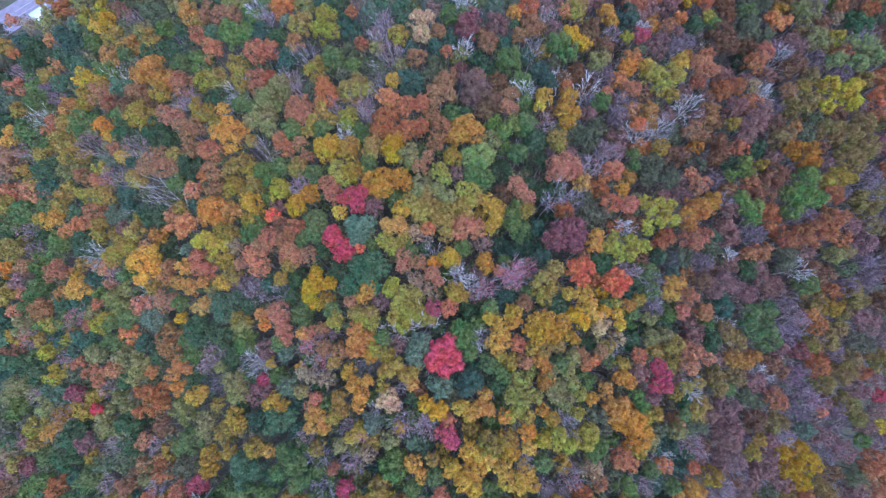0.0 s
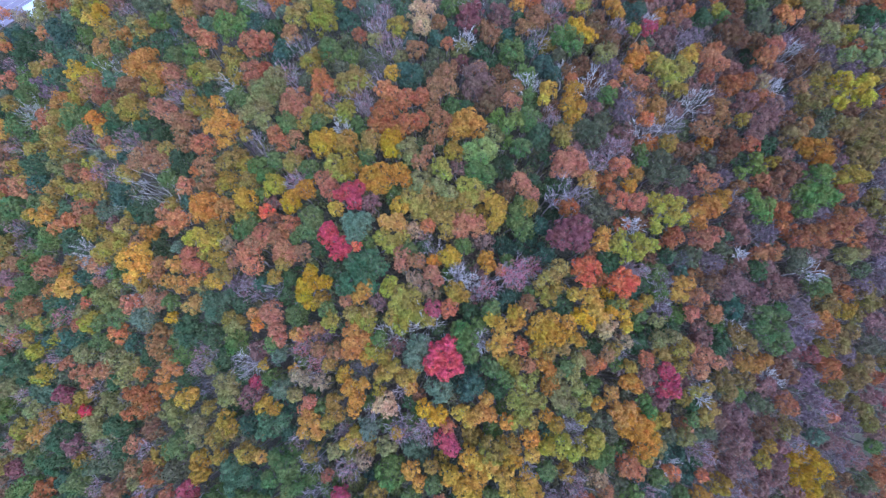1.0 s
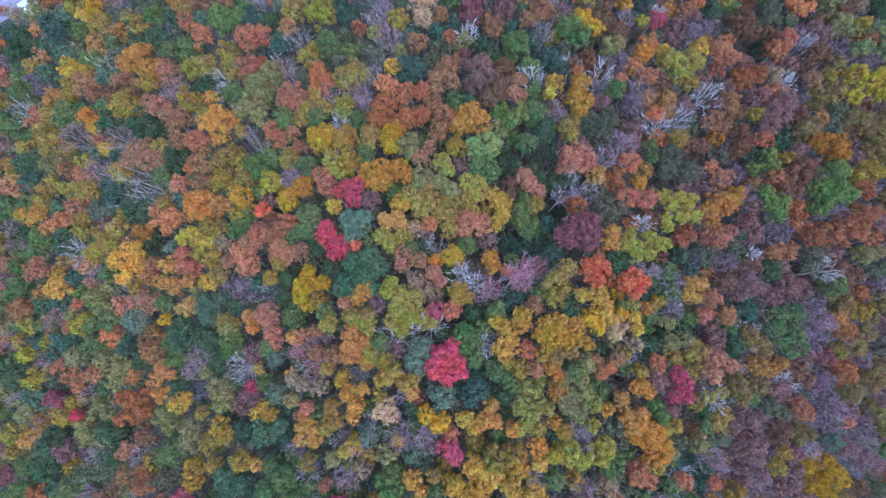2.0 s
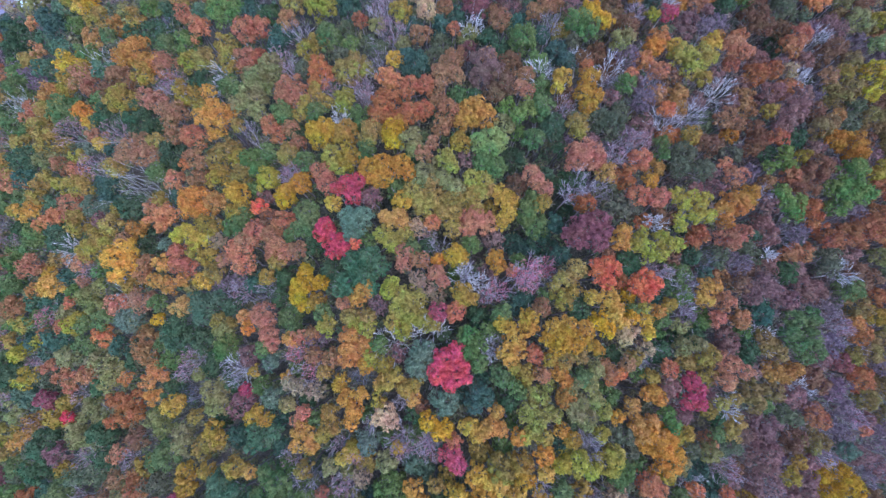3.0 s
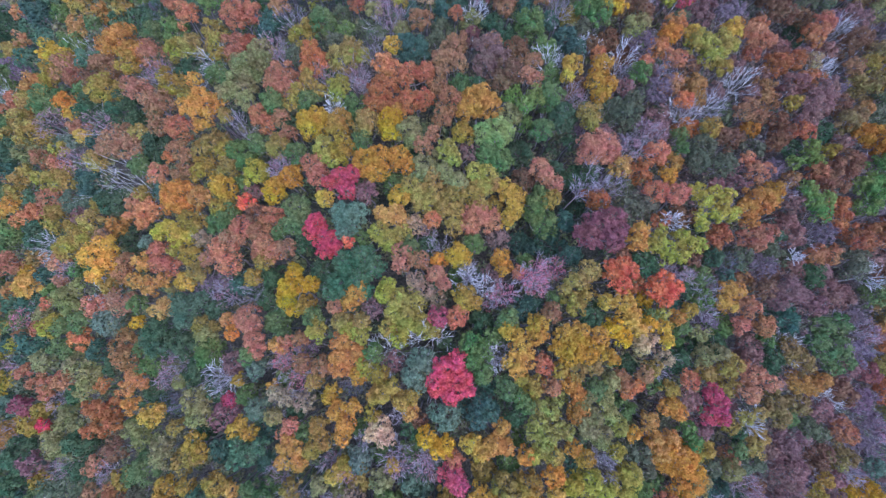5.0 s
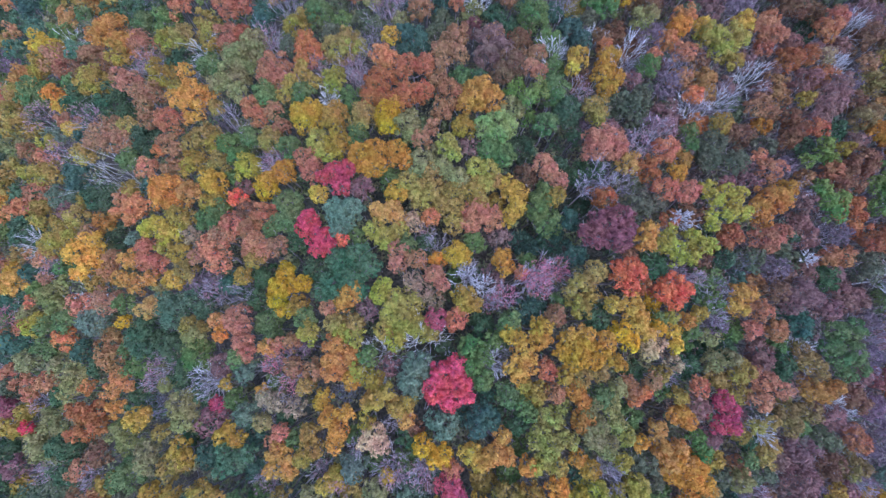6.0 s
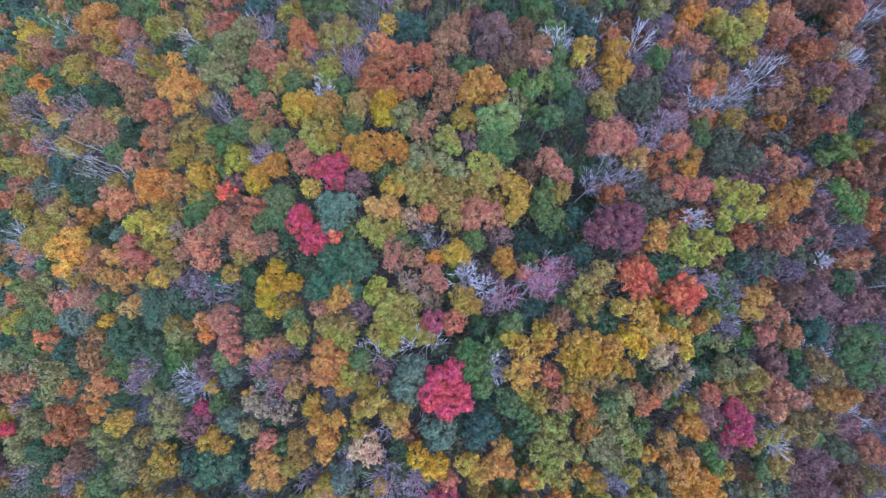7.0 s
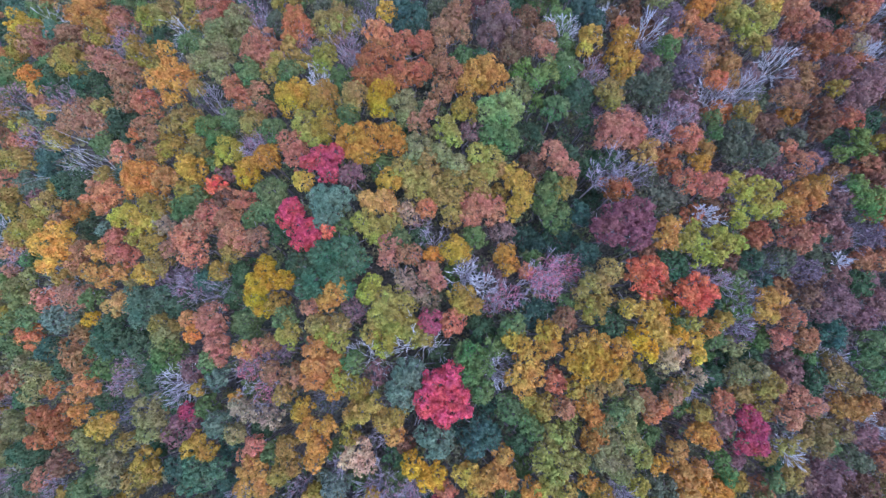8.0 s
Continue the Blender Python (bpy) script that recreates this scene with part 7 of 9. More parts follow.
tree("rust", (21.6, 22.4, 13.7, 1.77), coarse=1.25)
tree("rust", (75.3, 22.2, 8.6, 2.30), (72.5, 19.6, 7.9, 2.43), (69.0, 19.0, 8.2, 2.22), (65.8, 18.0, 8.5, 1.65))
tree("rust", (64.5, 21.6, 7.2, 2.01), (63.5, 23.7, 8.6, 1.71), coarse=1.25)
tree("rust", (30.5, 18.9, 14.9, 1.38), coarse=1.25)
tree("rust", (78.9, 18.5, 6.2, 1.47), coarse=1.25)
tree("rust", (40.9, 17.6, 11.9, 1.72), (38.2, 15.7, 13.6, 1.46), coarse=1.25)
tree("rust", (62.5, 16.2, 5.8, 1.84), (59.1, 15.5, 7.2, 1.57), coarse=1.25)
tree("rust", (-31.2, 14.9, 5.8, 1.28))
tree("rust", (26.5, 9.5, 14.3, 1.21), coarse=1.25)
tree("rust", (78.9, 8.9, 1.7, 1.60), coarse=1.25)
tree("rust", (48.0, 4.3, 8.8, 1.72))
tree("rust", (99.0, 3.4, -3.6, 2.05), (98.7, 1.3, -4.8, 1.74), coarse=1.25)
tree("rust", (75.9, 2.2, 0.3, 1.83), coarse=1.25)
tree("rust", (78.2, -5.5, -3.6, 2.32))
tree("rust", (102.9, -6.9, -9.8, 2.01), (103.5, -4.9, -8.7, 1.71), coarse=1.25)
tree("rust", (-66.4, -12.8, -12.2, 1.97), (-63.1, -12.0, -10.8, 1.76), (-65.6, -15.5, -12.6, 1.96), (-61.9, -14.7, -10.9, 1.65), (-69.2, -12.6, -12.7, 1.29))
tree("rust", (-70.7, -17.3, -15.5, 1.36))
tree("rust", (22.6, -25.3, 10.4, 1.64))
tree("rust", (20.3, -28.5, 8.5, 1.49), coarse=1.25)
tree("rust", (-61.3, -28.8, -13.4, 2.11))
tree("rust", (105.6, -28.9, -22.7, 2.66), (104.4, -31.6, -23.8, 2.26), coarse=1.25)
tree("rust", (22.8, -30.1, 7.6, 1.51), (23.7, -31.5, 7.6, 1.28), coarse=1.25)
tree("rust", (78.6, -34.2, -13.3, 1.96), coarse=1.25)
tree("rust", (116.1, -37.4, -31.4, 2.37), coarse=1.25)
tree("rust", (-104.3, -39.6, -36.3, 2.78))
tree("rust", (120.7, -43.8, -36.2, 2.29), coarse=1.25)
tree("rust", (-92.8, -46.2, -32.3, 2.44), (-88.7, -46.5, -30.8, 2.07), coarse=1.25)
tree("sage", (-160.7, 124.2, -56.5, 4.16), (-156.4, 126.6, -53.2, 3.54), coarse=1.25)
tree("sage", (-133.3, 120.9, -41.9, 3.76), coarse=1.25)
tree("sage", (-203.9, 110.9, -70.6, 3.99), (-198.6, 110.6, -70.1, 3.39), coarse=1.25)
tree("sage", (-82.1, 99.6, -19.9, 2.77), coarse=1.25)
tree("sage", (-94.8, 93.8, -24.7, 2.57))
tree("sage", (-53.5, 87.2, -5.5, 2.45), (-56.7, 86.8, -6.4, 2.08), coarse=1.25)
tree("sage", (-11.9, 82.8, 4.4, 2.41), (-11.4, 84.1, 6.5, 2.05), coarse=1.25)
tree("sage", (-35.2, 82.3, -3.3, 2.67), coarse=1.25)
tree("sage", (1.4, 79.5, 7.6, 2.28), coarse=1.25)
tree("sage", (85.3, 73.8, 3.5, 2.46), (83.2, 75.0, 4.3, 1.60))
tree("sage", (85.7, 66.5, 4.3, 2.38))
tree("sage", (-15.2, 63.7, 4.7, 1.59), coarse=1.25)
tree("sage", (3.9, 60.0, 6.3, 1.98), coarse=1.25)
tree("sage", (-9.2, 58.0, 6.3, 1.69), coarse=1.25)
tree("sage", (-37.8, 56.5, 1.2, 2.47))
tree("sage", (32.0, 54.8, 10.9, 2.26))
tree("sage", (-39.8, 52.9, 0.7, 3.03), (-36.6, 54.1, 2.3, 1.86))
tree("sage", (-115.3, 49.4, -32.6, 3.13))
tree("sage", (-41.2, 49.2, 0.7, 2.71), (-43.1, 47.7, 0.7, 1.95), (-39.0, 45.7, 1.5, 1.94), (-39.6, 51.4, 1.6, 2.17))
tree("sage", (9.4, 36.7, 12.0, 1.86), coarse=1.25)
tree("sage", (-6.5, 33.9, 11.6, 2.22), (-6.0, 32.2, 12.4, 1.41))
tree("sage", (-2.6, 30.0, 11.6, 1.24), coarse=1.25)
tree("sage", (-4.1, 26.9, 12.8, 2.06))
tree("sage", (1.1, 24.8, 13.6, 1.55), (-1.1, 26.2, 13.9, 1.54))
tree("sage", (77.1, 15.6, 6.0, 1.87), (79.5, 16.1, 6.5, 1.24))
tree("sage", (-51.3, 9.7, -5.4, 1.65), coarse=1.25)
tree("sage", (-80.6, 9.1, -15.5, 2.57), (-77.9, 6.5, -14.7, 1.97), (-76.8, 11.2, -13.1, 1.52))
tree("sage", (-92.8, 5.7, -24.0, 2.18), coarse=1.25)
tree("sage", (-126.1, 3.2, -38.9, 2.95))
tree("sage", (37.0, 2.9, 10.5, 1.20), coarse=1.25)
tree("sage", (-40.2, 1.2, 1.1, 2.06))
tree("sage", (36.4, -0.1, 11.6, 1.46), (38.7, 0.3, 11.6, 1.29))
tree("sage", (21.2, -3.5, 15.5, 1.21))
tree("sage", (-89.7, -4.6, -22.8, 2.27))
tree("sage", (-78.9, -4.9, -20.3, 2.58), coarse=1.25)
tree("sage", (16.9, -6.1, 16.4, 1.04), (17.8, -5.2, 16.6, 0.90))
tree("sage", (-45.2, -6.3, -1.2, 1.13))
tree("sage", (18.2, -7.9, 15.5, 1.48), (19.6, -10.2, 14.9, 1.46))
tree("sage", (-72.1, -8.8, -15.2, 2.21), (-71.1, -5.8, -14.1, 1.78))
tree("sage", (-40.8, -8.9, 0.3, 2.14), (-40.0, -11.3, 0.3, 1.84))
tree("sage", (17.9, -9.5, 15.6, 1.24), (16.7, -8.4, 16.1, 0.95))
tree("sage", (-25.4, -9.9, 7.4, 1.34))
tree("sage", (-126.9, -14.2, -43.0, 3.50), (-129.3, -17.9, -44.3, 3.13))
tree("sage", (-78.0, -14.6, -18.8, 1.91), (-75.7, -16.7, -18.2, 1.56))
tree("sage", (42.1, -16.6, 5.8, 1.53))
tree("sage", (-56.3, -17.1, -10.7, 2.04), (-57.3, -14.9, -9.8, 1.73), coarse=1.25)
tree("sage", (-48.5, -17.1, -4.6, 1.89), (-48.9, -19.1, -4.7, 1.50))
tree("sage", (-8.9, -17.2, 10.2, 1.52))
tree("sage", (36.2, -17.9, 7.2, 1.51))
tree("sage", (-17.8, -18.5, 8.5, 1.28))
tree("sage", (-15.3, -19.5, 6.7, 1.31), coarse=1.25)
tree("sage", (-112.1, -19.6, -36.4, 2.40))
tree("sage", (-86.5, -22.9, -27.5, 2.68), (-86.5, -19.6, -25.7, 2.28), coarse=1.25)
tree("sage", (-14.5, -24.1, 4.7, 1.62), coarse=1.25)
tree("sage", (13.2, -26.6, 9.0, 1.61), coarse=1.25)
tree("sage", (-16.7, -27.8, 7.0, 1.30), coarse=1.25)
tree("sage", (-148.8, -28.1, -57.0, 3.56), (-149.4, -24.2, -55.1, 3.03), coarse=1.25)
tree("sage", (9.2, -29.0, 10.3, 1.49), (9.5, -27.1, 11.1, 1.26), coarse=1.25)
tree("sage", (-68.8, -32.5, -20.1, 2.11), coarse=1.25)
tree("sage", (-48.5, -37.3, -10.3, 2.06), (-51.7, -38.1, -11.6, 1.75), coarse=1.25)
tree("sage", (-137.6, -56.5, -57.8, 2.82), (-130.7, -52.9, -53.1, 2.40), coarse=1.25)
tree("salmon", (-170.3, 96.9, -58.4, 3.60))
tree("salmon", (-67.8, 81.0, -12.5, 2.34))
tree("salmon", (59.8, 73.8, 6.7, 1.55))
tree("salmon", (18.4, 69.6, 9.8, 2.20))
tree("salmon", (71.9, 62.0, 5.5, 1.96))
tree("salmon", (53.8, 55.4, 9.1, 2.18), (56.7, 54.9, 9.0, 1.59))
tree("salmon", (91.8, 49.3, 7.6, 1.89))
tree("salmon", (24.7, 48.9, 12.7, 1.16))
tree("salmon", (-150.0, 48.0, -47.2, 3.15))
tree("salmon", (-7.4, 46.4, 9.2, 1.94), (-4.4, 46.5, 9.3, 1.94), (-8.4, 44.9, 9.8, 1.08))
tree("salmon", (-56.8, 43.8, -6.3, 2.59))
tree("salmon", (-35.3, 41.2, 3.4, 2.01), (-33.5, 39.6, 3.8, 1.79))
tree("salmon", (-60.1, 34.1, -7.6, 2.05))
tree("salmon", (-33.8, 23.3, 3.9, 1.02))
tree("salmon", (-87.3, 17.3, -18.7, 2.07))
tree("salmon", (-128.7, 12.5, -38.2, 1.53), (-130.7, 7.5, -39.9, 2.09))
tree("salmon", (9.4, 10.8, 15.5, 0.93))
tree("salmon", (-88.4, 7.9, -18.9, 1.23))
tree("salmon", (0.9, 4.6, 15.6, 1.52))
tree("salmon", (12.2, -1.6, 17.1, 1.16), (11.7, -0.7, 17.5, 0.78))
tree("salmon", (33.4, -3.3, 12.5, 1.24))
tree("salmon", (0.9, -13.2, 14.5, 1.09))
tree("salmon", (77.4, -15.3, -3.6, 1.08))
tree("salmon", (39.6, -22.5, 4.6, 1.39))
tree("salmon", (46.3, -23.9, 2.5, 1.15))
tree("salmon", (-0.4, -24.9, 12.7, 1.27))
tree("salmon", (-57.0, -32.5, -11.6, 1.75))
tree("scarlet", (-35.8, 24.5, 2.8, 1.49))
tree("scarlet", (-14.7, 15.1, 14.0, 0.77))
tree("scarlet", (23.0, 11.4, 17.0, 1.38), (22.0, 10.4, 17.0, 1.22), (24.3, 11.1, 17.0, 1.22), (23.3, 9.2, 16.8, 1.14), (21.4, 11.6, 17.6, 0.69))
tree("scarlet", (29.1, 9.5, 15.7, 1.66), (28.0, 8.6, 15.9, 1.21), (30.9, 8.9, 15.7, 1.20), (29.6, 7.6, 15.5, 1.21))
tree("straw", (-175.5, 128.9, -60.5, 3.24))
tree("straw", (91.2, 72.1, 4.5, 1.34))
tree("straw", (-157.2, 56.0, -49.9, 2.55))
tree("straw", (65.9, 52.1, 7.3, 1.57))
tree("straw", (-5.3, 18.7, 11.6, 1.55))
tree("straw", (-43.8, 18.3, 0.9, 1.57))
tree("straw", (-4.9, 9.5, 13.9, 1.36), (-3.9, 8.3, 13.7, 1.53))
tree("straw", (-1.9, 7.2, 12.7, 1.36), coarse=1.25)
tree("straw", (29.7, -0.5, 13.4, 1.34))
tree("straw", (-25.4, -6.5, 7.8, 1.30), (-23.5, -7.1, 8.0, 1.39), (-20.8, -7.6, 8.4, 1.47))
tree("straw", (-12.8, -19.7, 9.1, 1.39))
tree("straw", (24.9, -21.5, 10.1, 1.68))
tree("straw", (-134.1, -35.1, -49.8, 2.52))
tree("straw", (-151.3, -43.2, -59.1, 3.02), (-151.9, -39.8, -58.5, 2.57), coarse=1.25)
tree("teal", (-139.6, 115.3, -46.2, 3.04), coarse=1.25)
tree("teal", (-147.1, 105.3, -50.8, 3.27), coarse=1.25)
tree("teal", (-129.8, 94.0, -42.6, 3.39), coarse=1.25)
tree("teal", (-52.6, 92.1, -4.2, 2.60), coarse=1.25)
tree("teal", (-135.5, 88.5, -44.7, 3.76), coarse=1.25)
tree("teal", (-188.3, 83.5, -63.5, 4.40), (-185.7, 76.9, -60.9, 3.74), coarse=1.25)
tree("teal", (-62.6, 80.8, -10.9, 2.30), coarse=1.25)
tree("teal", (-14.6, 76.9, 3.2, 2.25), coarse=1.25)
tree("teal", (-101.0, 76.1, -28.2, 2.83), coarse=1.25)
tree("teal", (-8.4, 75.9, 5.1, 2.25), (-10.2, 73.4, 5.3, 1.91), coarse=1.25)
tree("teal", (-9.0, 70.3, 4.8, 1.46), coarse=1.25)
tree("teal", (-108.7, 36.1, -30.9, 2.76), coarse=1.25)
tree("teal", (-15.0, 12.1, 13.9, 1.67), (-12.3, 12.9, 14.1, 1.85), (-15.9, 9.4, 13.4, 1.66), (-13.2, 9.6, 13.8, 1.82), (-10.8, 11.5, 14.4, 1.51), (-16.7, 8.0, 13.1, 1.33), (-14.6, 7.8, 13.7, 1.32), (-11.9, 8.1, 14.2, 1.24))
tree("teal", (-105.2, 8.3, -27.7, 1.86))
tree("teal", (-45.7, 6.1, -1.4, 2.50), (-47.2, 7.3, -0.8, 1.45), (-43.1, 7.4, 0.2, 1.45), (-45.9, 4.2, -1.2, 1.73))
tree("teal", (-139.2, -0.1, -46.3, 3.48), (-131.8, -1.0, -43.3, 2.96), coarse=1.25)
tree("teal", (-143.9, -7.2, -49.7, 3.48), (-149.8, -6.2, -51.1, 2.96), coarse=1.25)
tree("teal", (-131.5, -8.0, -43.3, 2.96))
tree("teal", (-30.9, -14.4, 5.7, 1.40), (-29.1, -15.5, 6.0, 1.54), (-27.3, -14.0, 6.8, 1.17), (-31.3, -16.5, 5.8, 1.07))
tree("teal", (-105.2, -15.4, -33.3, 2.92), (-111.4, -14.5, -36.3, 2.48), coarse=1.25)
tree("teal", (-153.0, -16.5, -54.6, 3.00), (-147.6, -15.1, -52.5, 2.55), coarse=1.25)
tree("teal", (-4.7, -17.3, 9.5, 1.81), (-3.5, -19.0, 9.3, 1.54), coarse=1.25)
tree("teal", (-37.3, -22.9, 2.3, 1.98), (-36.6, -25.8, 2.0, 1.96), (-30.4, -25.2, 4.5, 1.91), (-33.4, -23.9, 4.0, 1.60))
tree("teal", (30.5, -28.4, 5.4, 1.54), coarse=1.25)
tree("teal", (17.2, -29.5, 9.0, 1.67), (15.3, -27.9, 10.3, 1.42), coarse=1.25)
tree("teal", (-30.8, -32.2, 2.3, 1.72), coarse=1.25)
tree("teal", (-94.8, -41.4, -33.4, 2.45), (-88.8, -40.8, -29.7, 2.08), coarse=1.25)
tree("teal", (-113.9, -45.1, -43.8, 2.59), coarse=1.25)
tree("terracotta", (-133.7, 72.1, -41.3, 2.61), (-135.6, 69.1, -41.5, 2.17))
tree("terracotta", (-45.2, 67.6, -1.8, 2.83), (-42.7, 67.9, -1.2, 2.33))
tree("terracotta", (-31.3, 48.2, 4.4, 2.89), (-32.5, 46.7, 4.8, 1.78), (-29.9, 45.9, 5.5, 1.55))
tree("terracotta", (-102.1, 44.9, -27.8, 2.18), coarse=1.25)
tree("terracotta", (-99.7, 34.7, -26.6, 2.76), coarse=1.25)
tree("terracotta", (22.3, 30.4, 14.4, 2.58), (20.8, 29.1, 14.8, 1.90), (23.8, 29.2, 14.8, 1.88), (20.5, 30.9, 15.3, 1.38))
tree("terracotta", (31.5, 29.8, 13.6, 1.83))
tree("terracotta", (-68.0, 29.7, -12.8, 1.73), coarse=1.25)
tree("terracotta", (-21.9, 28.7, 9.3, 2.03), (-21.1, 26.7, 9.9, 1.51))
tree("terracotta", (13.6, 27.3, 13.7, 1.63), (14.5, 25.8, 13.7, 1.43))
tree("terracotta", (33.3, 22.8, 15.2, 1.71))
tree("terracotta", (-29.9, 21.1, 4.9, 2.20))
tree("terracotta", (4.3, 19.8, 11.6, 2.21), (2.9, 18.3, 12.2, 1.47), (6.3, 19.4, 12.3, 1.47), (3.9, 20.8, 12.4, 1.38))
tree("terracotta", (-35.8, 19.6, 2.8, 2.22))
tree("terracotta", (-112.1, 18.3, -31.7, 3.12))
tree("terracotta", (-52.9, 15.1, -3.0, 2.16), (-50.9, 14.0, -2.4, 1.72), (-53.7, 17.0, -2.6, 1.63))
tree("terracotta", (-1.9, 10.5, 14.2, 1.54), (-0.9, 9.2, 14.6, 1.17))
tree("terracotta", (-71.7, 7.2, -13.5, 2.31), coarse=1.25)
tree("terracotta", (-31.8, 4.4, 5.9, 1.88), (-30.5, 3.1, 6.5, 1.31))
tree("terracotta", (42.9, 4.2, 11.1, 1.30))
tree("terracotta", (-30.0, 1.0, 6.6, 1.66), (-29.3, -0.5, 6.6, 1.46))
tree("terracotta", (-24.3, 0.7, 8.0, 1.16))
tree("terracotta", (-94.3, -6.8, -24.2, 1.72), (-89.9, -9.0, -23.6, 2.01), (-87.3, -11.5, -22.9, 1.39), (-84.7, -8.5, -21.7, 1.54))
tree("terracotta", (-22.5, -10.9, 8.4, 1.15))
tree("terracotta", (-143.4, -48.9, -59.1, 3.26), (-149.3, -48.7, -60.9, 2.77), coarse=1.25)
tree("umber", (100.6, 84.6, 2.8, 2.46), (99.2, 87.2, 3.2, 2.09), coarse=1.25)
tree("umber", (75.5, 84.0, 3.4, 2.28), coarse=1.25)
tree("umber", (38.2, 79.9, 7.3, 2.25), (38.1, 82.2, 8.1, 1.91), coarse=1.25)
tree("umber", (31.2, 78.8, 6.7, 2.31), (30.9, 80.4, 8.4, 1.96), coarse=1.25)
tree("umber", (41.2, 76.3, 5.5, 2.10), (42.3, 77.7, 6.6, 1.78), coarse=1.25)
tree("umber", (34.7, 75.0, 6.8, 2.07), (31.8, 72.7, 8.0, 1.76), coarse=1.25)
tree("umber", (51.3, 72.9, 6.6, 2.05), coarse=1.25)
tree("umber", (11.8, 66.3, 8.6, 2.40))
tree("umber", (51.8, 65.6, 7.7, 1.30), coarse=1.25)
tree("umber", (45.8, 59.9, 8.0, 2.13), (46.8, 62.2, 8.5, 1.81), coarse=1.25)
tree("umber", (72.8, 57.2, 3.4, 1.98), coarse=1.25)
tree("umber", (65.8, 54.9, 5.8, 1.40), coarse=1.25)
tree("umber", (60.6, 54.8, 6.6, 2.05), coarse=1.25)
tree("umber", (6.3, 51.9, 9.3, 2.37), (7.8, 49.1, 9.6, 2.35), (5.7, 48.0, 9.5, 2.15))
tree("umber", (50.5, 49.6, 8.3, 1.72), coarse=1.25)
tree("umber", (62.2, 47.5, 6.5, 2.26))
tree("umber", (53.2, 44.8, 7.7, 1.43), coarse=1.25)
tree("umber", (46.3, 44.4, 8.2, 1.78), coarse=1.25)
tree("umber", (28.6, 43.0, 11.7, 1.46), coarse=1.25)
tree("umber", (63.9, 42.3, 8.0, 2.45), (66.3, 45.4, 8.4, 1.89), (61.3, 39.1, 8.6, 1.88))
tree("umber", (90.6, 38.7, 6.9, 2.07), (93.3, 38.0, 6.4, 1.76), coarse=1.25)
tree("umber", (65.3, 34.5, 9.3, 1.58), coarse=1.25)
tree("umber", (24.3, 34.0, 12.9, 1.11), coarse=1.25)
tree("umber", (68.9, 31.8, 8.5, 1.51), coarse=1.25)
tree("umber", (-83.4, 27.3, -17.6, 1.93), coarse=1.25)
tree("umber", (-35.3, 27.3, 0.9, 1.51), coarse=1.25)
tree("umber", (41.5, 25.8, 12.0, 1.15), coarse=1.25)
tree("umber", (44.6, 25.8, 11.9, 1.67), coarse=1.25)
tree("umber", (-13.2, 23.8, 11.3, 1.64), coarse=1.25)
tree("umber", (54.6, 23.6, 10.1, 1.55), coarse=1.25)
tree("umber", (81.9, 21.5, 5.5, 1.81), (79.3, 22.6, 6.6, 1.54), coarse=1.25)
tree("umber", (55.0, 20.8, 7.9, 1.99), (55.2, 18.4, 8.7, 1.69), coarse=1.25)
tree("umber", (72.2, 16.4, 5.0, 1.73), coarse=1.25)
tree("umber", (96.2, 15.9, 1.6, 2.11), (92.8, 16.4, 2.5, 1.79), coarse=1.25)
tree("umber", (54.5, 13.6, 7.9, 1.74), coarse=1.25)
tree("umber", (61.5, 13.4, 6.0, 1.34), coarse=1.25)
tree("umber", (65.3, 9.7, 4.2, 2.08), (62.0, 10.3, 5.5, 1.77), coarse=1.25)
tree("umber", (51.0, 9.5, 10.4, 1.97), (49.2, 7.8, 10.6, 1.64), (52.7, 8.8, 10.6, 1.31))
tree("umber", (56.5, 7.6, 8.1, 1.84), coarse=1.25)
tree("umber", (96.5, 7.4, -0.6, 2.00), coarse=1.25)
tree("umber", (90.6, 2.8, -3.3, 2.18), (87.7, 4.1, -2.4, 1.85), coarse=1.25)
tree("umber", (46.6, 0.9, 6.4, 1.98), (45.7, -1.4, 7.6, 1.68), coarse=1.25)
tree("umber", (66.0, -2.2, 2.4, 1.41), coarse=1.25)
tree("umber", (-34.3, -2.8, 3.1, 1.87), coarse=1.25)
tree("umber", (34.5, -6.3, 10.3, 1.60), coarse=1.25)
tree("umber", (60.5, -8.7, 1.3, 2.06), coarse=1.25)
tree("umber", (-35.3, -10.7, 1.4, 2.04), coarse=1.25)
tree("umber", (37.8, -11.0, 6.6, 1.58), coarse=1.25)
tree("umber", (64.7, -11.2, -0.1, 1.61))
tree("umber", (91.8, -11.7, -10.0, 2.21), coarse=1.25)
tree("umber", (53.0, -13.0, 3.2, 1.94), (54.8, -15.4, 1.3, 1.65), coarse=1.25)
tree("umber", (79.7, -13.4, -5.8, 1.66), coarse=1.25)
tree("umber", (50.6, -14.6, 2.8, 1.43), coarse=1.25)
tree("umber", (53.7, -18.2, 1.2, 2.85))
tree("umber", (95.4, -20.1, -13.9, 1.91), coarse=1.25)
tree("umber", (64.9, -20.3, -2.3, 1.43), coarse=1.25)
tree("umber", (78.6, -20.4, -7.7, 2.13), coarse=1.25)
tree("umber", (48.7, -22.8, -0.2, 1.27), coarse=1.25)
tree("umber", (53.2, -23.0, -1.5, 1.89), (53.3, -25.1, -1.5, 1.61), coarse=1.25)
tree("umber", (64.2, -23.1, -3.6, 1.86), coarse=1.25)
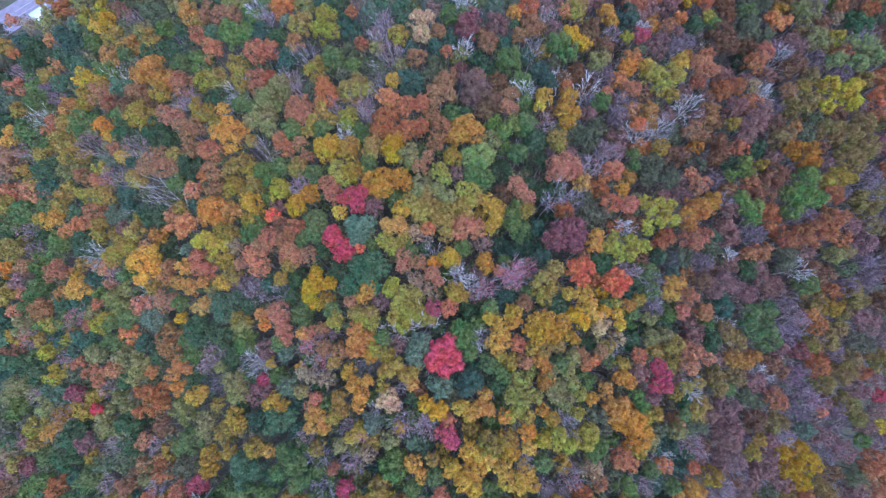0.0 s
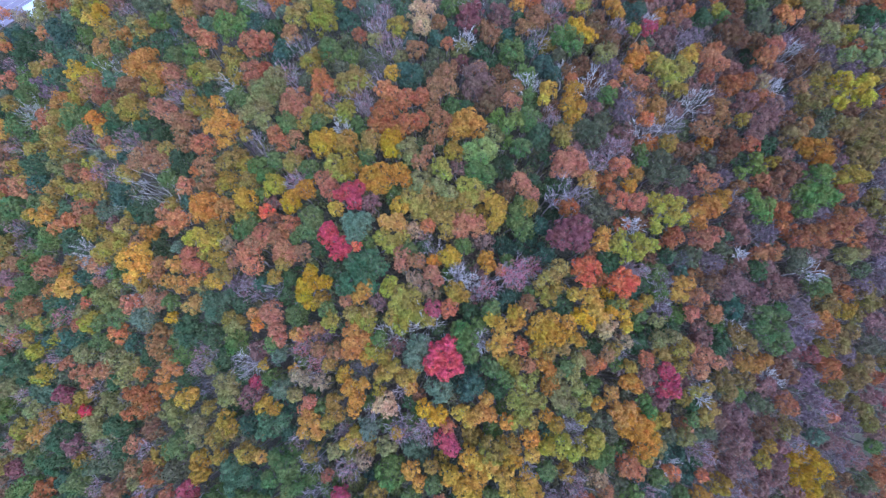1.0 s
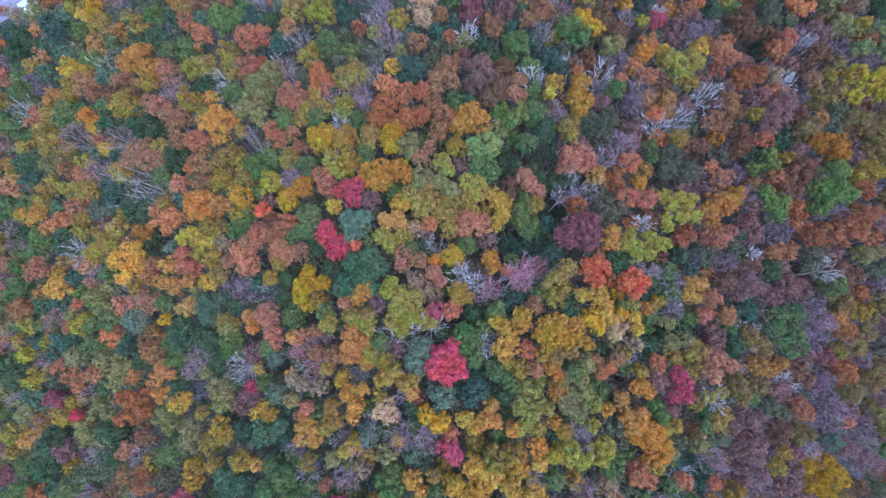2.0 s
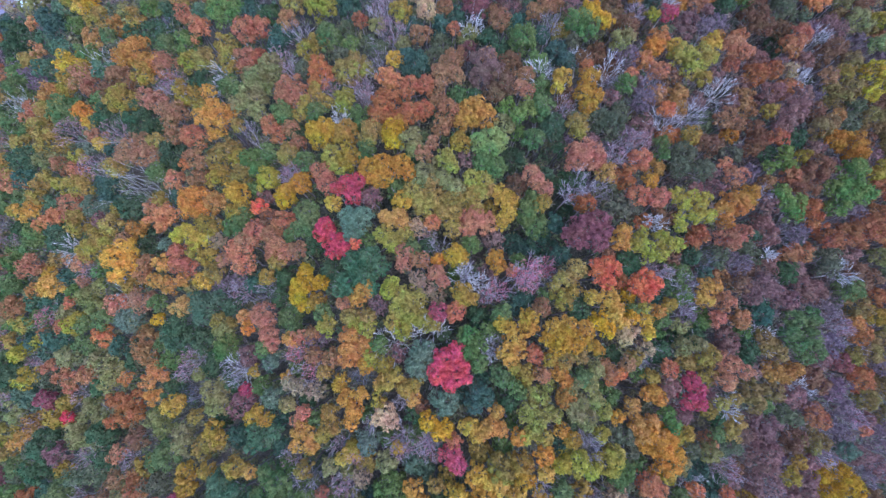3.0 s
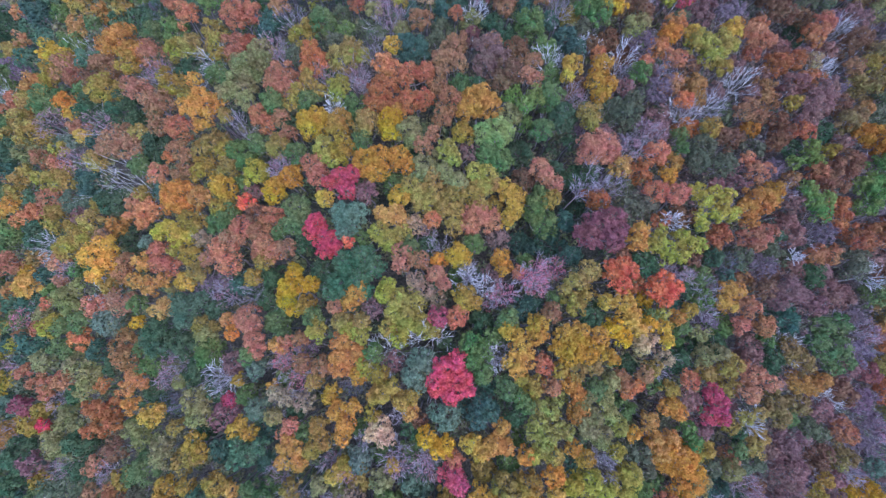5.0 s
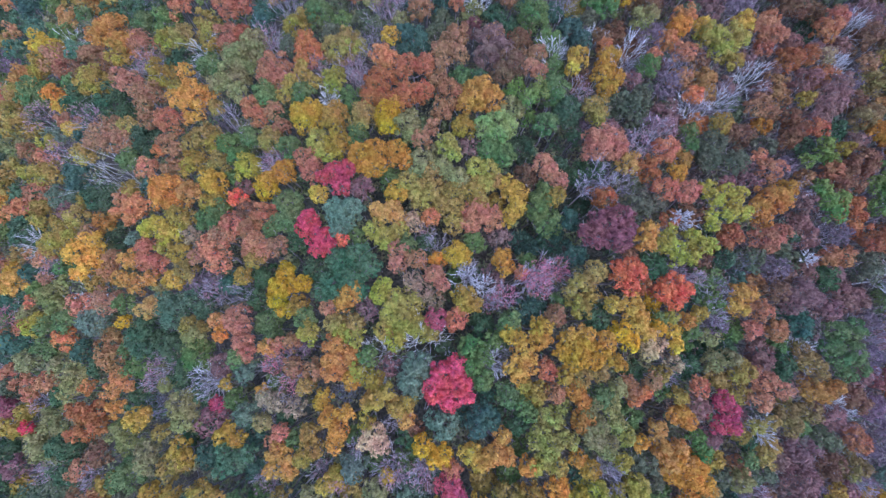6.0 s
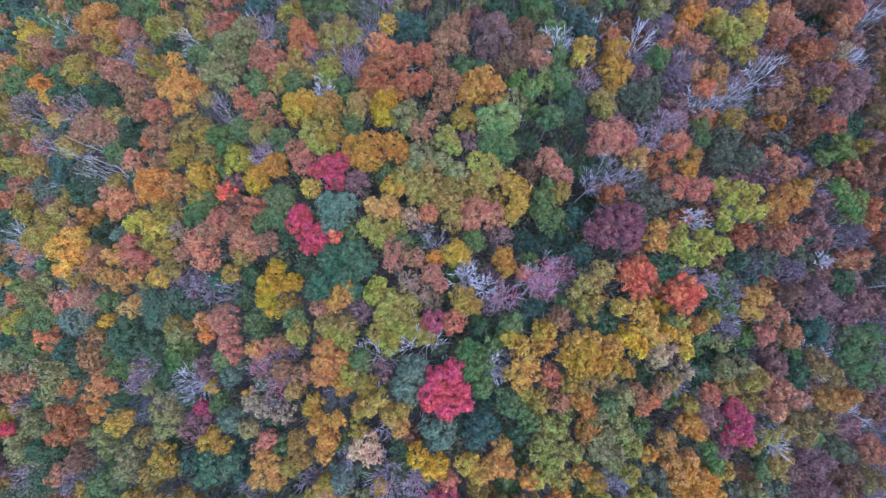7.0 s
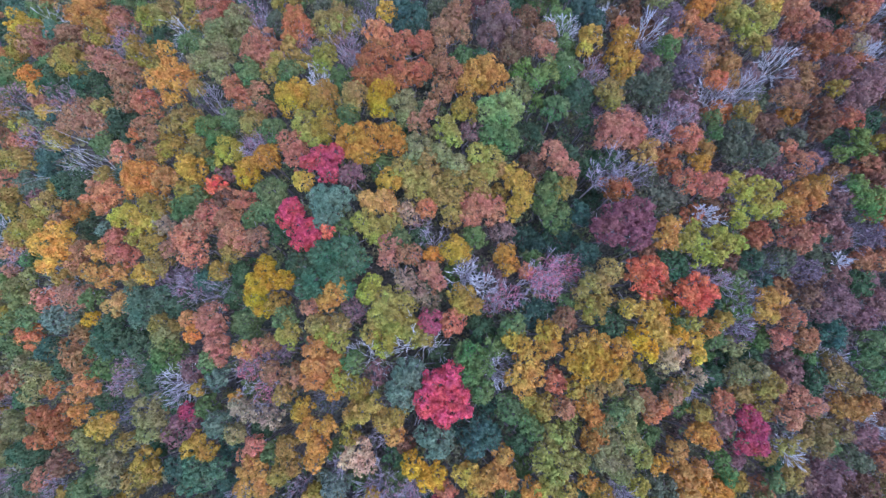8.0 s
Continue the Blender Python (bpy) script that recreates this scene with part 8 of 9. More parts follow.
tree("umber", (111.3, -23.6, -21.6, 2.36), (109.9, -25.4, -22.7, 2.01), coarse=1.25)
tree("umber", (65.5, -25.9, -4.2, 1.39), coarse=1.25)
tree("umber", (62.4, -26.4, -4.3, 1.80), (61.1, -28.1, -3.9, 1.53), coarse=1.25)
tree("umber", (-91.9, -27.0, -27.9, 2.38))
tree("umber", (-122.1, -29.4, -43.4, 2.37), coarse=1.25)
tree("umber", (69.6, -29.5, -7.3, 1.75), coarse=1.25)
tree("umber", (42.6, -33.0, 0.3, 1.95), (44.1, -31.2, 0.8, 1.66), coarse=1.25)
tree("umber", (98.3, -37.1, -23.3, 2.40), (98.1, -34.2, -22.1, 2.04), coarse=1.25)
tree("umber", (85.1, -38.2, -18.0, 2.11), coarse=1.25)
tree("umber", (92.2, -41.5, -22.1, 2.24), (97.9, -42.9, -25.4, 1.91), coarse=1.25)
tree("umber", (-103.2, -44.2, -37.5, 2.59), coarse=1.25)
tree("umber", (113.6, -46.9, -34.0, 2.48), (111.8, -43.7, -32.4, 2.11), coarse=1.25)
tree("umber", (-111.0, -50.5, -43.1, 2.97), (-103.9, -49.6, -39.1, 2.53), coarse=1.25)
tree("yellow", (-121.8, 105.9, -36.1, 2.09))
tree("yellow", (-115.0, 105.7, -33.2, 2.96))
tree("yellow", (-119.0, 85.2, -35.7, 3.05), (-126.7, 86.3, -38.7, 1.74), (-111.3, 80.3, -31.3, 1.96))
tree("yellow", (26.6, 61.4, 11.2, 2.03), (28.9, 59.5, 11.2, 1.73))
tree("yellow", (-99.4, 58.0, -24.9, 1.57))
tree("yellow", (41.8, 53.6, 11.4, 1.57), (48.8, 54.8, 11.0, 1.66))
tree("yellow", (-10.5, 52.7, 8.5, 1.62))
tree("yellow", (-90.2, 48.9, -20.4, 1.77))
tree("yellow", (19.8, 46.2, 12.7, 1.69), (18.8, 43.8, 13.1, 1.19))
tree("yellow", (-24.1, 37.3, 6.9, 2.35), (-22.7, 38.5, 7.5, 1.93), (-25.4, 38.6, 7.4, 1.50))
tree("yellow", (-9.9, 36.5, 10.6, 2.06), (-9.7, 34.2, 11.0, 1.64))
tree("yellow", (-42.7, 29.1, 0.2, 1.66))
tree("yellow", (-41.7, 28.0, 0.5, 2.00), (-40.3, 26.1, 1.1, 1.33))
tree("yellow", (-30.4, 26.1, 4.7, 1.91))
tree("yellow", (8.3, 24.0, 12.8, 1.47), (9.6, 22.9, 12.4, 1.74), (9.9, 21.0, 12.5, 1.37), (8.7, 19.5, 12.3, 1.37))
tree("yellow", (-19.4, 22.7, 11.5, 1.33))
tree("yellow", (-46.5, 10.9, -0.7, 1.65))
tree("yellow", (23.7, 6.7, 16.0, 1.53), (24.7, 5.4, 16.0, 1.12))
tree("yellow", (24.5, 4.3, 15.6, 1.28), (25.7, 3.3, 15.5, 1.04))
tree("yellow", (27.1, 4.3, 15.1, 1.19))
tree("yellow", (-58.0, 3.8, -6.3, 1.25))
tree("yellow", (29.7, 3.7, 14.2, 1.05), (30.1, 1.8, 13.7, 1.05))
tree("yellow", (21.9, 3.4, 16.0, 1.35), (23.3, 2.2, 15.7, 1.19))
tree("yellow", (-2.8, -10.8, 14.3, 1.22), (-0.4, -11.8, 14.2, 1.36), (-1.4, -12.3, 14.2, 0.98))
tree("yellow", (2.9, -11.1, 15.3, 1.26), (4.1, -12.2, 15.4, 1.03))
tree("yellow", (-51.6, -12.3, -5.4, 1.67), (-53.3, -12.5, -5.5, 1.18), (-50.2, -11.3, -4.5, 1.18))
tree("yellow", (13.4, -17.1, 15.0, 1.17))
tree("yellow", (7.5, -19.2, 14.1, 1.34), (6.0, -18.6, 14.3, 1.12))
tree("yellow", (9.4, -20.4, 14.0, 1.54), (9.9, -22.2, 13.8, 1.31))
tree("yellow", (100.8, -20.4, -15.3, 1.61))
tree("yellow", (1.4, -20.6, 13.1, 1.58), (4.1, -18.0, 13.8, 1.69), (3.2, -22.3, 13.1, 1.56), (5.4, -20.5, 13.4, 1.67), (5.0, -23.6, 13.2, 1.24))
tree("yellow", (12.9, -21.2, 13.8, 1.64), (11.8, -22.9, 13.8, 1.30), (14.0, -22.9, 13.7, 1.30))
tree("yolk", (-7.7, 22.8, 11.8, 1.67))
tree("yolk", (-100.2, 15.1, -25.1, 2.05))
tree("yolk", (1.1, 13.5, 13.7, 1.67), (1.9, 12.8, 14.1, 1.20))
tree("yolk", (-23.7, 11.3, 9.2, 1.43), (-24.7, 9.1, 8.5, 1.60), (-25.0, 7.2, 8.3, 1.42), (-22.7, 9.1, 9.2, 1.42), (-20.8, 9.4, 9.9, 1.24), (-23.6, 5.8, 8.6, 1.15))
tree("yolk", (2.1, 7.5, 15.5, 1.56), (3.2, 6.6, 15.9, 1.12), (1.8, 6.2, 15.9, 1.03))
tree("yolk", (27.1, 7.1, 13.3, 1.37), coarse=1.25)
tree("yolk", (11.4, 3.7, 17.3, 1.35))
tree("yolk", (7.4, 2.9, 17.3, 1.13), (8.6, 2.4, 17.4, 0.96))
tree("yolk", (14.8, 2.5, 17.2, 1.19), (17.0, 2.9, 17.1, 1.18), (19.5, 2.4, 16.8, 1.18))
tree("yolk", (15.7, 0.8, 16.8, 1.61), (16.9, 1.5, 17.0, 1.32), (17.9, 0.0, 16.7, 1.31), (15.4, -0.6, 16.9, 1.16), (13.8, 0.8, 17.3, 1.03), (18.8, 0.8, 17.0, 0.95))
tree("yolk", (20.6, 0.2, 16.1, 1.10), (21.6, -0.7, 16.0, 0.86))
tree("yolk", (-16.2, -5.7, 11.6, 1.08), (-16.5, -6.6, 11.5, 0.91))
tree("yolk", (-32.0, -12.3, 5.1, 1.37), (-30.8, -11.1, 5.8, 0.95), (-29.3, -12.4, 5.9, 1.11))
tree("yolk", (17.3, -12.8, 15.1, 1.13))
tree("yolk", (-7.2, -14.9, 11.6, 0.98))
tree("yolk", (-40.8, -15.3, -0.1, 1.62), (-38.9, -16.5, 0.8, 1.16))
tree("yolk", (-14.4, -16.1, 9.4, 1.46), (-15.8, -17.0, 9.3, 1.10))
tree("yolk", (10.7, -17.9, 14.6, 1.40))
tree("yolk", (71.6, -22.8, -4.6, 2.25), (74.7, -25.3, -6.0, 2.02), (69.8, -26.1, -5.1, 2.12), (73.0, -29.1, -6.8, 1.89), (67.2, -22.5, -3.0, 1.42))

# low trees in the gaps, and the wood round about
tree("brick", (60.0, 87.9, 4.9, 2.30), coarse=1.9)
tree("brick", (51.8, 78.2, 8.8, 2.40), coarse=1.9)
tree("brick", (46.7, 78.8, 5.9, 3.50), (42.5, 72.4, 7.6, 2.80), (46.7, 74.7, 7.6, 2.40), (46.2, 83.9, 6.9, 2.30), (43.1, 81.6, 7.6, 2.10), coarse=1.9)
tree("brick", (81.8, 87.2, 2.9, 3.40), coarse=1.9)
tree("brick", (61.3, 79.7, 5.2, 2.40), coarse=1.2)
tree("bright_green", (-61.1, 103.9, -13.7, 3.50), coarse=1.9)
tree("bright_green", (114.8, 30.1, -2.4, 2.40), coarse=1.9)
tree("caramel", (-66.5, 98.2, -14.4, 3.00), coarse=1.9)
tree("caramel", (-107.1, 117.5, -33.2, 4.70), coarse=1.2)
tree("caramel", (-195.7, 114.2, -67.8, 5.40), coarse=1.9)
tree("caramel", (-192.4, 99.6, -65.1, 3.50), coarse=1.9)
tree("caramel", (-189.0, 79.8, -65.9, 4.10), coarse=1.9)
tree("caramel", (-171.1, 44.9, -59.3, 4.60), coarse=1.9)
tree("caramel", (-170.8, 31.3, -60.1, 4.20), (-163.9, 33.5, -56.3, 3.80), coarse=1.9)
tree("caramel", (-166.7, 23.2, -58.7, 3.10), coarse=1.9)
tree("caramel", (-88.6, -48.8, -31.7, 2.40), (-82.8, -46.4, -27.6, 2.20), (-81.3, -48.6, -27.3, 2.30), coarse=1.9)
tree("coral", (-88.6, -47.9, -27.7, 2.70), coarse=1.9)
tree("dark_green", (-78.1, 117.0, -22.8, 3.50), coarse=1.9)
tree("dark_green", (9.3, 78.8, 7.8, 2.30), coarse=1.9)
tree("dark_green", (-27.2, 89.2, -2.9, 3.60), coarse=1.9)
tree("dark_green", (77.4, 90.9, 3.9, 2.70), coarse=1.9)
tree("dark_green", (37.1, 81.2, 5.3, 2.70), coarse=1.9)
tree("dark_green", (135.6, 104.9, 0.3, 3.90), (136.2, 110.6, 1.4, 3.30), coarse=1.9)
tree("dark_green", (-60.1, 99.2, -14.3, 3.70), coarse=1.9)
tree("dark_green", (147.2, 104.7, -0.1, 4.50), (138.8, 100.8, -0.0, 4.20), (145.1, 96.9, 1.4, 2.80), coarse=1.9)
tree("dark_green", (38.3, 74.5, 9.4, 2.10), coarse=1.9)
tree("dark_green", (67.3, 82.8, 3.6, 3.20), (63.3, 84.9, 3.8, 3.20), coarse=1.9)
tree("dark_green", (111.1, 85.8, -1.2, 3.50))
tree("dark_green", (119.7, 87.6, -0.3, 2.80), (126.8, 92.0, 0.3, 2.60))
tree("dark_green", (-197.3, 123.4, -65.9, 4.40), coarse=1.9)
tree("dark_green", (123.8, 77.5, -1.0, 2.90), coarse=1.2)
tree("dark_green", (-197.9, 108.2, -69.8, 5.50), coarse=1.9)
tree("dark_green", (109.9, 18.6, -1.6, 2.10), coarse=1.9)
tree("dark_green", (-158.7, -12.6, -58.9, 2.70), coarse=1.9)
tree("dark_green", (-43.0, -32.8, -3.6, 1.50))
tree("dark_green", (-5.9, -28.2, 10.1, 1.50), coarse=1.2)
tree("dark_green", (-50.1, -33.8, -6.5, 2.50), coarse=1.2)
tree("dark_green", (26.6, -29.0, 7.5, 2.20), coarse=1.2)
tree("dark_green", (32.2, -32.1, 4.6, 2.00), (34.1, -30.5, 4.5, 1.80), coarse=1.9)
tree("dark_green", (-54.7, -40.2, -10.2, 1.90), coarse=1.9)
tree("dark_green", (43.4, -34.2, -0.6, 2.50), coarse=1.9)
tree("dead", (-47.0, -31.5, -2.4, 1.10))
tree("dusky", (111.0, 36.0, -6.8, 2.90), coarse=1.2)
tree("dusky", (129.3, 36.2, -7.2, 3.50), coarse=1.9)
tree("dusky", (111.6, 12.6, -7.1, 4.10), coarse=1.9)
tree("dusky", (105.9, 8.0, -7.3, 3.80), coarse=1.9)
tree("dusky", (110.0, 2.2, -12.8, 4.20), (106.3, -0.2, -11.9, 3.30), (110.4, -1.4, -13.6, 3.20), coarse=1.9)
tree("dusky", (109.5, -2.4, -10.8, 2.60), coarse=1.9)
tree("dusky", (-70.7, -44.1, -23.1, 3.20), coarse=1.9)
tree("dusky_green", (130.6, 91.4, -2.5, 2.50))
tree("dusky_green", (1.4, -29.2, 7.1, 1.50), coarse=1.2)
tree("dusky_green", (-134.8, -53.5, -62.3, 3.20), coarse=1.9)
tree("dusky_green", (-147.2, -58.7, -71.3, 3.10), coarse=1.9)
tree("dusky_mauve", (87.7, 86.1, -0.5, 2.60))
tree("dusky_mauve", (108.2, 45.0, -2.8, 2.40))
tree("dusky_mauve", (-131.6, -57.8, -61.2, 2.70), coarse=1.9)
tree("dusky_rose", (161.4, 114.2, 0.3, 3.30), (157.7, 115.7, 0.4, 3.30), coarse=1.9)
tree("dusky_rose", (77.3, 86.7, 1.4, 3.10), coarse=1.9)
tree("dusky_rose", (67.9, 81.2, 2.5, 1.90))
tree("dusky_rose", (99.0, 82.4, 1.1, 2.10))
tree("dusky_rose", (115.6, 79.8, -2.0, 3.10))
tree("dusky_rose", (141.8, 82.3, -2.0, 2.70), coarse=1.9)
tree("dusky_rose", (119.6, 76.8, -1.6, 2.20))
tree("dusky_rose", (104.6, 40.9, -1.8, 2.10))
tree("gold", (-84.0, 112.6, -22.2, 3.30), (-83.6, 117.8, -21.9, 2.90), coarse=1.9)
tree("gold", (-71.9, 103.1, -17.0, 3.80), (-64.6, 100.9, -13.3, 3.10), coarse=1.9)
tree("gold", (119.3, 48.9, -2.3, 3.30), coarse=1.9)
tree("gold", (114.2, 33.1, -1.2, 2.40), coarse=1.9)
tree("gold", (97.7, 8.4, -2.6, 2.50), coarse=1.9)
tree("gold", (6.0, -28.4, 11.8, 1.60), coarse=1.2)
tree("gold", (43.0, -29.7, 3.1, 1.90), (45.8, -31.5, 1.3, 1.80), (40.5, -31.1, 4.1, 1.70), coarse=1.2)
tree("gold", (71.0, -37.4, -17.0, 2.20), coarse=1.9)
tree("gold", (47.1, -34.7, -0.1, 1.80), coarse=1.9)
tree("gold", (65.0, -37.9, -14.5, 2.30), coarse=1.9)
tree("green", (113.6, 102.5, 1.5, 4.10), coarse=1.9)
tree("green", (163.1, 117.8, 1.8, 4.10), coarse=1.9)
tree("green", (83.1, 92.8, 4.5, 2.30), coarse=1.9)
tree("green", (104.1, 96.0, 2.4, 2.80), (97.8, 91.2, 3.0, 2.50), coarse=1.9)
tree("green", (87.1, 87.0, 3.7, 2.50), coarse=1.9)
tree("green", (104.7, 88.9, 2.1, 3.90), coarse=1.2)
tree("green", (77.6, 80.9, 4.5, 2.50), coarse=1.2)
tree("green", (131.2, 93.0, -0.5, 4.00), coarse=1.9)
tree("green", (155.6, 99.4, 1.0, 2.80), coarse=1.9)
tree("green", (91.3, 79.8, 1.3, 3.60), (92.6, 85.1, 1.7, 3.30), (87.0, 80.6, 3.3, 2.30))
tree("green", (139.5, 86.0, 1.1, 3.80), (138.0, 80.4, 1.1, 3.40), (144.9, 85.0, 1.5, 3.40), (132.2, 84.3, 1.6, 3.30), coarse=1.9)
tree("green", (127.5, 76.4, -1.4, 4.20), coarse=1.9)
tree("green", (140.5, 77.6, 1.3, 3.10), coarse=1.9)
tree("green", (122.2, 67.2, -0.5, 3.20), coarse=1.9)
tree("green", (106.9, 62.7, 0.1, 2.30))
tree("green", (133.1, 65.7, -2.9, 3.70), coarse=1.9)
tree("green", (117.1, 54.9, -2.0, 3.10), coarse=1.9)
tree("green", (-154.6, -13.7, -58.7, 3.30), coarse=1.9)
tree("green", (-30.0, -29.6, 6.3, 2.30), (-30.5, -27.0, 6.7, 2.10), coarse=1.2)
tree("green", (-102.1, -44.5, -38.3, 3.80), (-107.8, -48.8, -42.0, 3.20), (-96.3, -42.0, -32.7, 2.50), (-100.3, -48.6, -36.7, 2.50), (-108.2, -45.7, -40.4, 2.40), coarse=1.2)
tree("green", (-36.8, -32.1, 1.2, 2.40), (-37.9, -28.8, 1.5, 2.20), (-33.4, -32.7, 3.1, 1.90), (-34.7, -28.4, 3.4, 1.70), coarse=1.2)
tree("green", (-25.0, -30.1, 7.4, 1.70), coarse=1.2)
tree("green", (-46.3, -34.9, -5.7, 2.90), coarse=1.2)
tree("green", (-41.7, -37.6, -2.8, 2.40), (-37.9, -37.6, -1.1, 2.40), coarse=1.9)
tree("green", (61.4, -35.0, -9.0, 1.80), coarse=1.9)
tree("green", (-23.3, -35.3, 3.3, 2.70), coarse=1.9)
tree("green", (-28.8, -37.2, 0.6, 2.20), (-31.8, -38.7, -0.7, 2.20), coarse=1.9)
tree("green", (-104.8, -51.8, -39.5, 2.40), coarse=1.9)
tree("green", (-36.0, -39.6, -2.3, 2.20), (-34.4, -37.1, -1.1, 2.00), coarse=1.9)
tree("green", (-135.8, -58.7, -63.5, 4.00), coarse=1.9)
tree("grey_twig", (16.5, 82.7, 4.5, 2.80), coarse=1.9)
tree("grey_twig", (-108.6, 132.5, -38.0, 5.40), coarse=1.9)
tree("grey_twig", (-7.0, 85.2, 0.4, 3.00), coarse=1.9)
tree("grey_twig", (20.6, 78.0, 7.0, 2.90), coarse=1.9)
tree("grey_twig", (-14.9, 80.8, 3.4, 2.50), coarse=1.9)
tree("grey_twig", (109.6, 25.8, -4.6, 2.50), (105.9, 22.6, -3.9, 2.40), coarse=1.9)
tree("grey_twig", (-1.9, -27.1, 9.1, 1.50))
tree("grey_twig", (-21.8, -32.9, 3.5, 2.70), (-23.5, -31.3, 3.8, 2.10), (-20.7, -29.9, 5.2, 1.90), coarse=1.9)
tree("grey_twig", (-4.4, -32.7, 8.7, 2.40), coarse=1.9)
tree("grey_twig", (13.6, -32.6, 9.5, 2.40), coarse=1.9)
tree("grey_twig", (-20.1, -36.9, 2.4, 2.40), coarse=1.9)
tree("grey_twig", (-70.7, -45.9, -21.5, 3.80), coarse=1.9)
tree("lime", (-138.5, 136.3, -45.5, 5.40), (-140.6, 130.5, -44.7, 4.10), coarse=1.9)
tree("magenta", (-48.8, -41.5, -7.3, 2.40), (-49.1, -38.2, -6.2, 1.90), coarse=1.9)
tree("mauve", (105.2, -6.3, -10.8, 3.40), coarse=1.9)
tree("mauve", (51.0, -31.9, -0.6, 1.90), (49.9, -30.1, 0.7, 1.90), coarse=1.9)
tree("mauve", (59.9, -36.3, -11.2, 2.30), coarse=1.9)
tree("olive", (-36.7, 95.7, -6.9, 3.60), coarse=1.9)
tree("olive", (-0.5, 81.9, 5.8, 2.40), coarse=1.9)
tree("olive", (39.0, 80.6, 7.6, 2.50), coarse=1.9)
tree("olive", (71.6, 88.1, 5.2, 2.70), coarse=1.9)
tree("olive", (-7.9, 79.7, 2.4, 3.10), (-3.8, 81.7, 3.3, 2.70), coarse=1.9)
tree("olive", (-200.8, 120.2, -67.5, 4.60), coarse=1.9)
tree("olive", (115.1, 62.4, -1.9, 3.80), coarse=1.2)
tree("olive", (135.7, 63.4, -1.8, 3.40), coarse=1.9)
tree("olive", (113.4, 48.2, -1.1, 2.30), coarse=1.9)
tree("olive", (111.6, 40.6, -2.3, 3.20), (105.6, 40.0, -0.4, 2.60), coarse=1.9)
tree("olive", (119.8, 36.8, -2.2, 2.50), coarse=1.9)
tree("olive", (-155.3, 14.2, -52.2, 3.30), coarse=1.9)
tree("olive", (104.4, 7.6, -2.6, 3.10), coarse=1.9)
tree("olive", (-156.7, 8.4, -52.3, 3.20), (-158.4, 4.9, -53.0, 2.80), coarse=1.9)
tree("olive", (-157.0, -3.5, -56.3, 3.40), (-157.8, 0.6, -55.5, 3.10), coarse=1.9)
tree("olive", (11.5, -25.8, 13.1, 1.50))
tree("olive", (-13.8, -28.1, 8.7, 2.10), coarse=1.2)
tree("olive", (3.5, -27.2, 13.0, 1.30), coarse=1.2)
tree("olive", (23.2, -27.8, 10.0, 2.50), (25.0, -31.0, 9.2, 2.30), coarse=1.2)
tree("olive", (30.2, -28.4, 7.8, 2.00), coarse=1.2)
tree("olive", (-71.5, -39.6, -20.9, 3.00), (-74.8, -43.4, -23.4, 3.00), (-64.8, -38.8, -17.0, 2.80), coarse=1.2)
tree("olive", (-9.0, -29.4, 8.6, 2.60), (-5.8, -30.5, 10.4, 1.70), (-9.6, -26.2, 10.1, 1.60), (-12.2, -26.9, 9.4, 1.60), coarse=1.2)
tree("olive", (14.0, -28.7, 11.1, 2.50), (16.5, -26.8, 12.5, 1.50), coarse=1.9)
tree("olive", (-83.1, -42.2, -26.2, 3.20), (-75.9, -38.7, -20.7, 2.60), coarse=1.9)
tree("olive", (28.3, -31.5, 8.2, 2.10), coarse=1.9)
tree("olive", (-15.2, -34.4, 5.5, 2.10), (-17.0, -36.6, 4.7, 2.10), (-12.5, -34.6, 6.5, 1.90), coarse=1.9)
tree("olive", (35.6, -32.0, 6.1, 2.60), coarse=1.9)
tree("olive", (-148.3, -57.6, -69.0, 3.30), coarse=1.9)
tree("olive", (-122.7, -56.7, -54.8, 3.70), coarse=1.9)
tree("orange", (26.4, 81.4, 5.6, 3.00), coarse=1.9)
tree("orange", (33.2, 80.2, 7.8, 2.10), coarse=1.9)
tree("orange", (-46.2, 93.7, -7.8, 3.60), (-44.0, 88.0, -5.6, 2.90), (-40.0, 85.9, -3.6, 2.50), coarse=1.9)
tree("orange", (119.7, 95.6, -0.6, 3.80), coarse=1.2)
tree("orange", (131.3, 88.6, 3.3, 3.10), (125.8, 84.3, 3.4, 2.80), coarse=1.9)
tree("orange", (114.3, 86.1, 1.3, 2.40))
tree("orange", (138.1, 75.6, -1.6, 3.50), coarse=1.9)
tree("orange", (116.1, 69.4, -1.1, 3.70), coarse=1.2)
tree("orange", (140.2, 69.5, -1.1, 2.80), coarse=1.9)
tree("orange", (108.9, 62.4, 0.5, 1.60))
tree("orange", (108.4, 55.1, -0.5, 1.90))
tree("orange", (126.5, 55.3, -3.0, 3.90), (134.0, 58.2, -2.7, 3.80), (127.7, 51.7, -1.8, 2.70), (122.2, 58.4, -1.2, 2.60), coarse=1.9)
tree("orange", (114.9, 53.3, -2.7, 2.50), coarse=1.9)
tree("orange", (114.6, 39.9, -0.8, 2.70), coarse=1.9)
tree("rose_tan", (12.4, 80.0, 7.2, 2.70), coarse=1.9)
tree("rose_tan", (28.2, 78.4, 9.7, 2.20), coarse=1.9)
tree("rose_tan", (-54.3, 99.8, -10.6, 2.60), coarse=1.9)
tree("rose_tan", (124.0, 100.7, 1.2, 4.20), coarse=1.9)
tree("rose_tan", (157.4, 106.6, 2.7, 3.00), coarse=1.9)
tree("rose_tan", (130.5, 70.3, -1.5, 3.50), coarse=1.9)
tree("rose_tan", (109.1, 58.9, -0.2, 2.20))
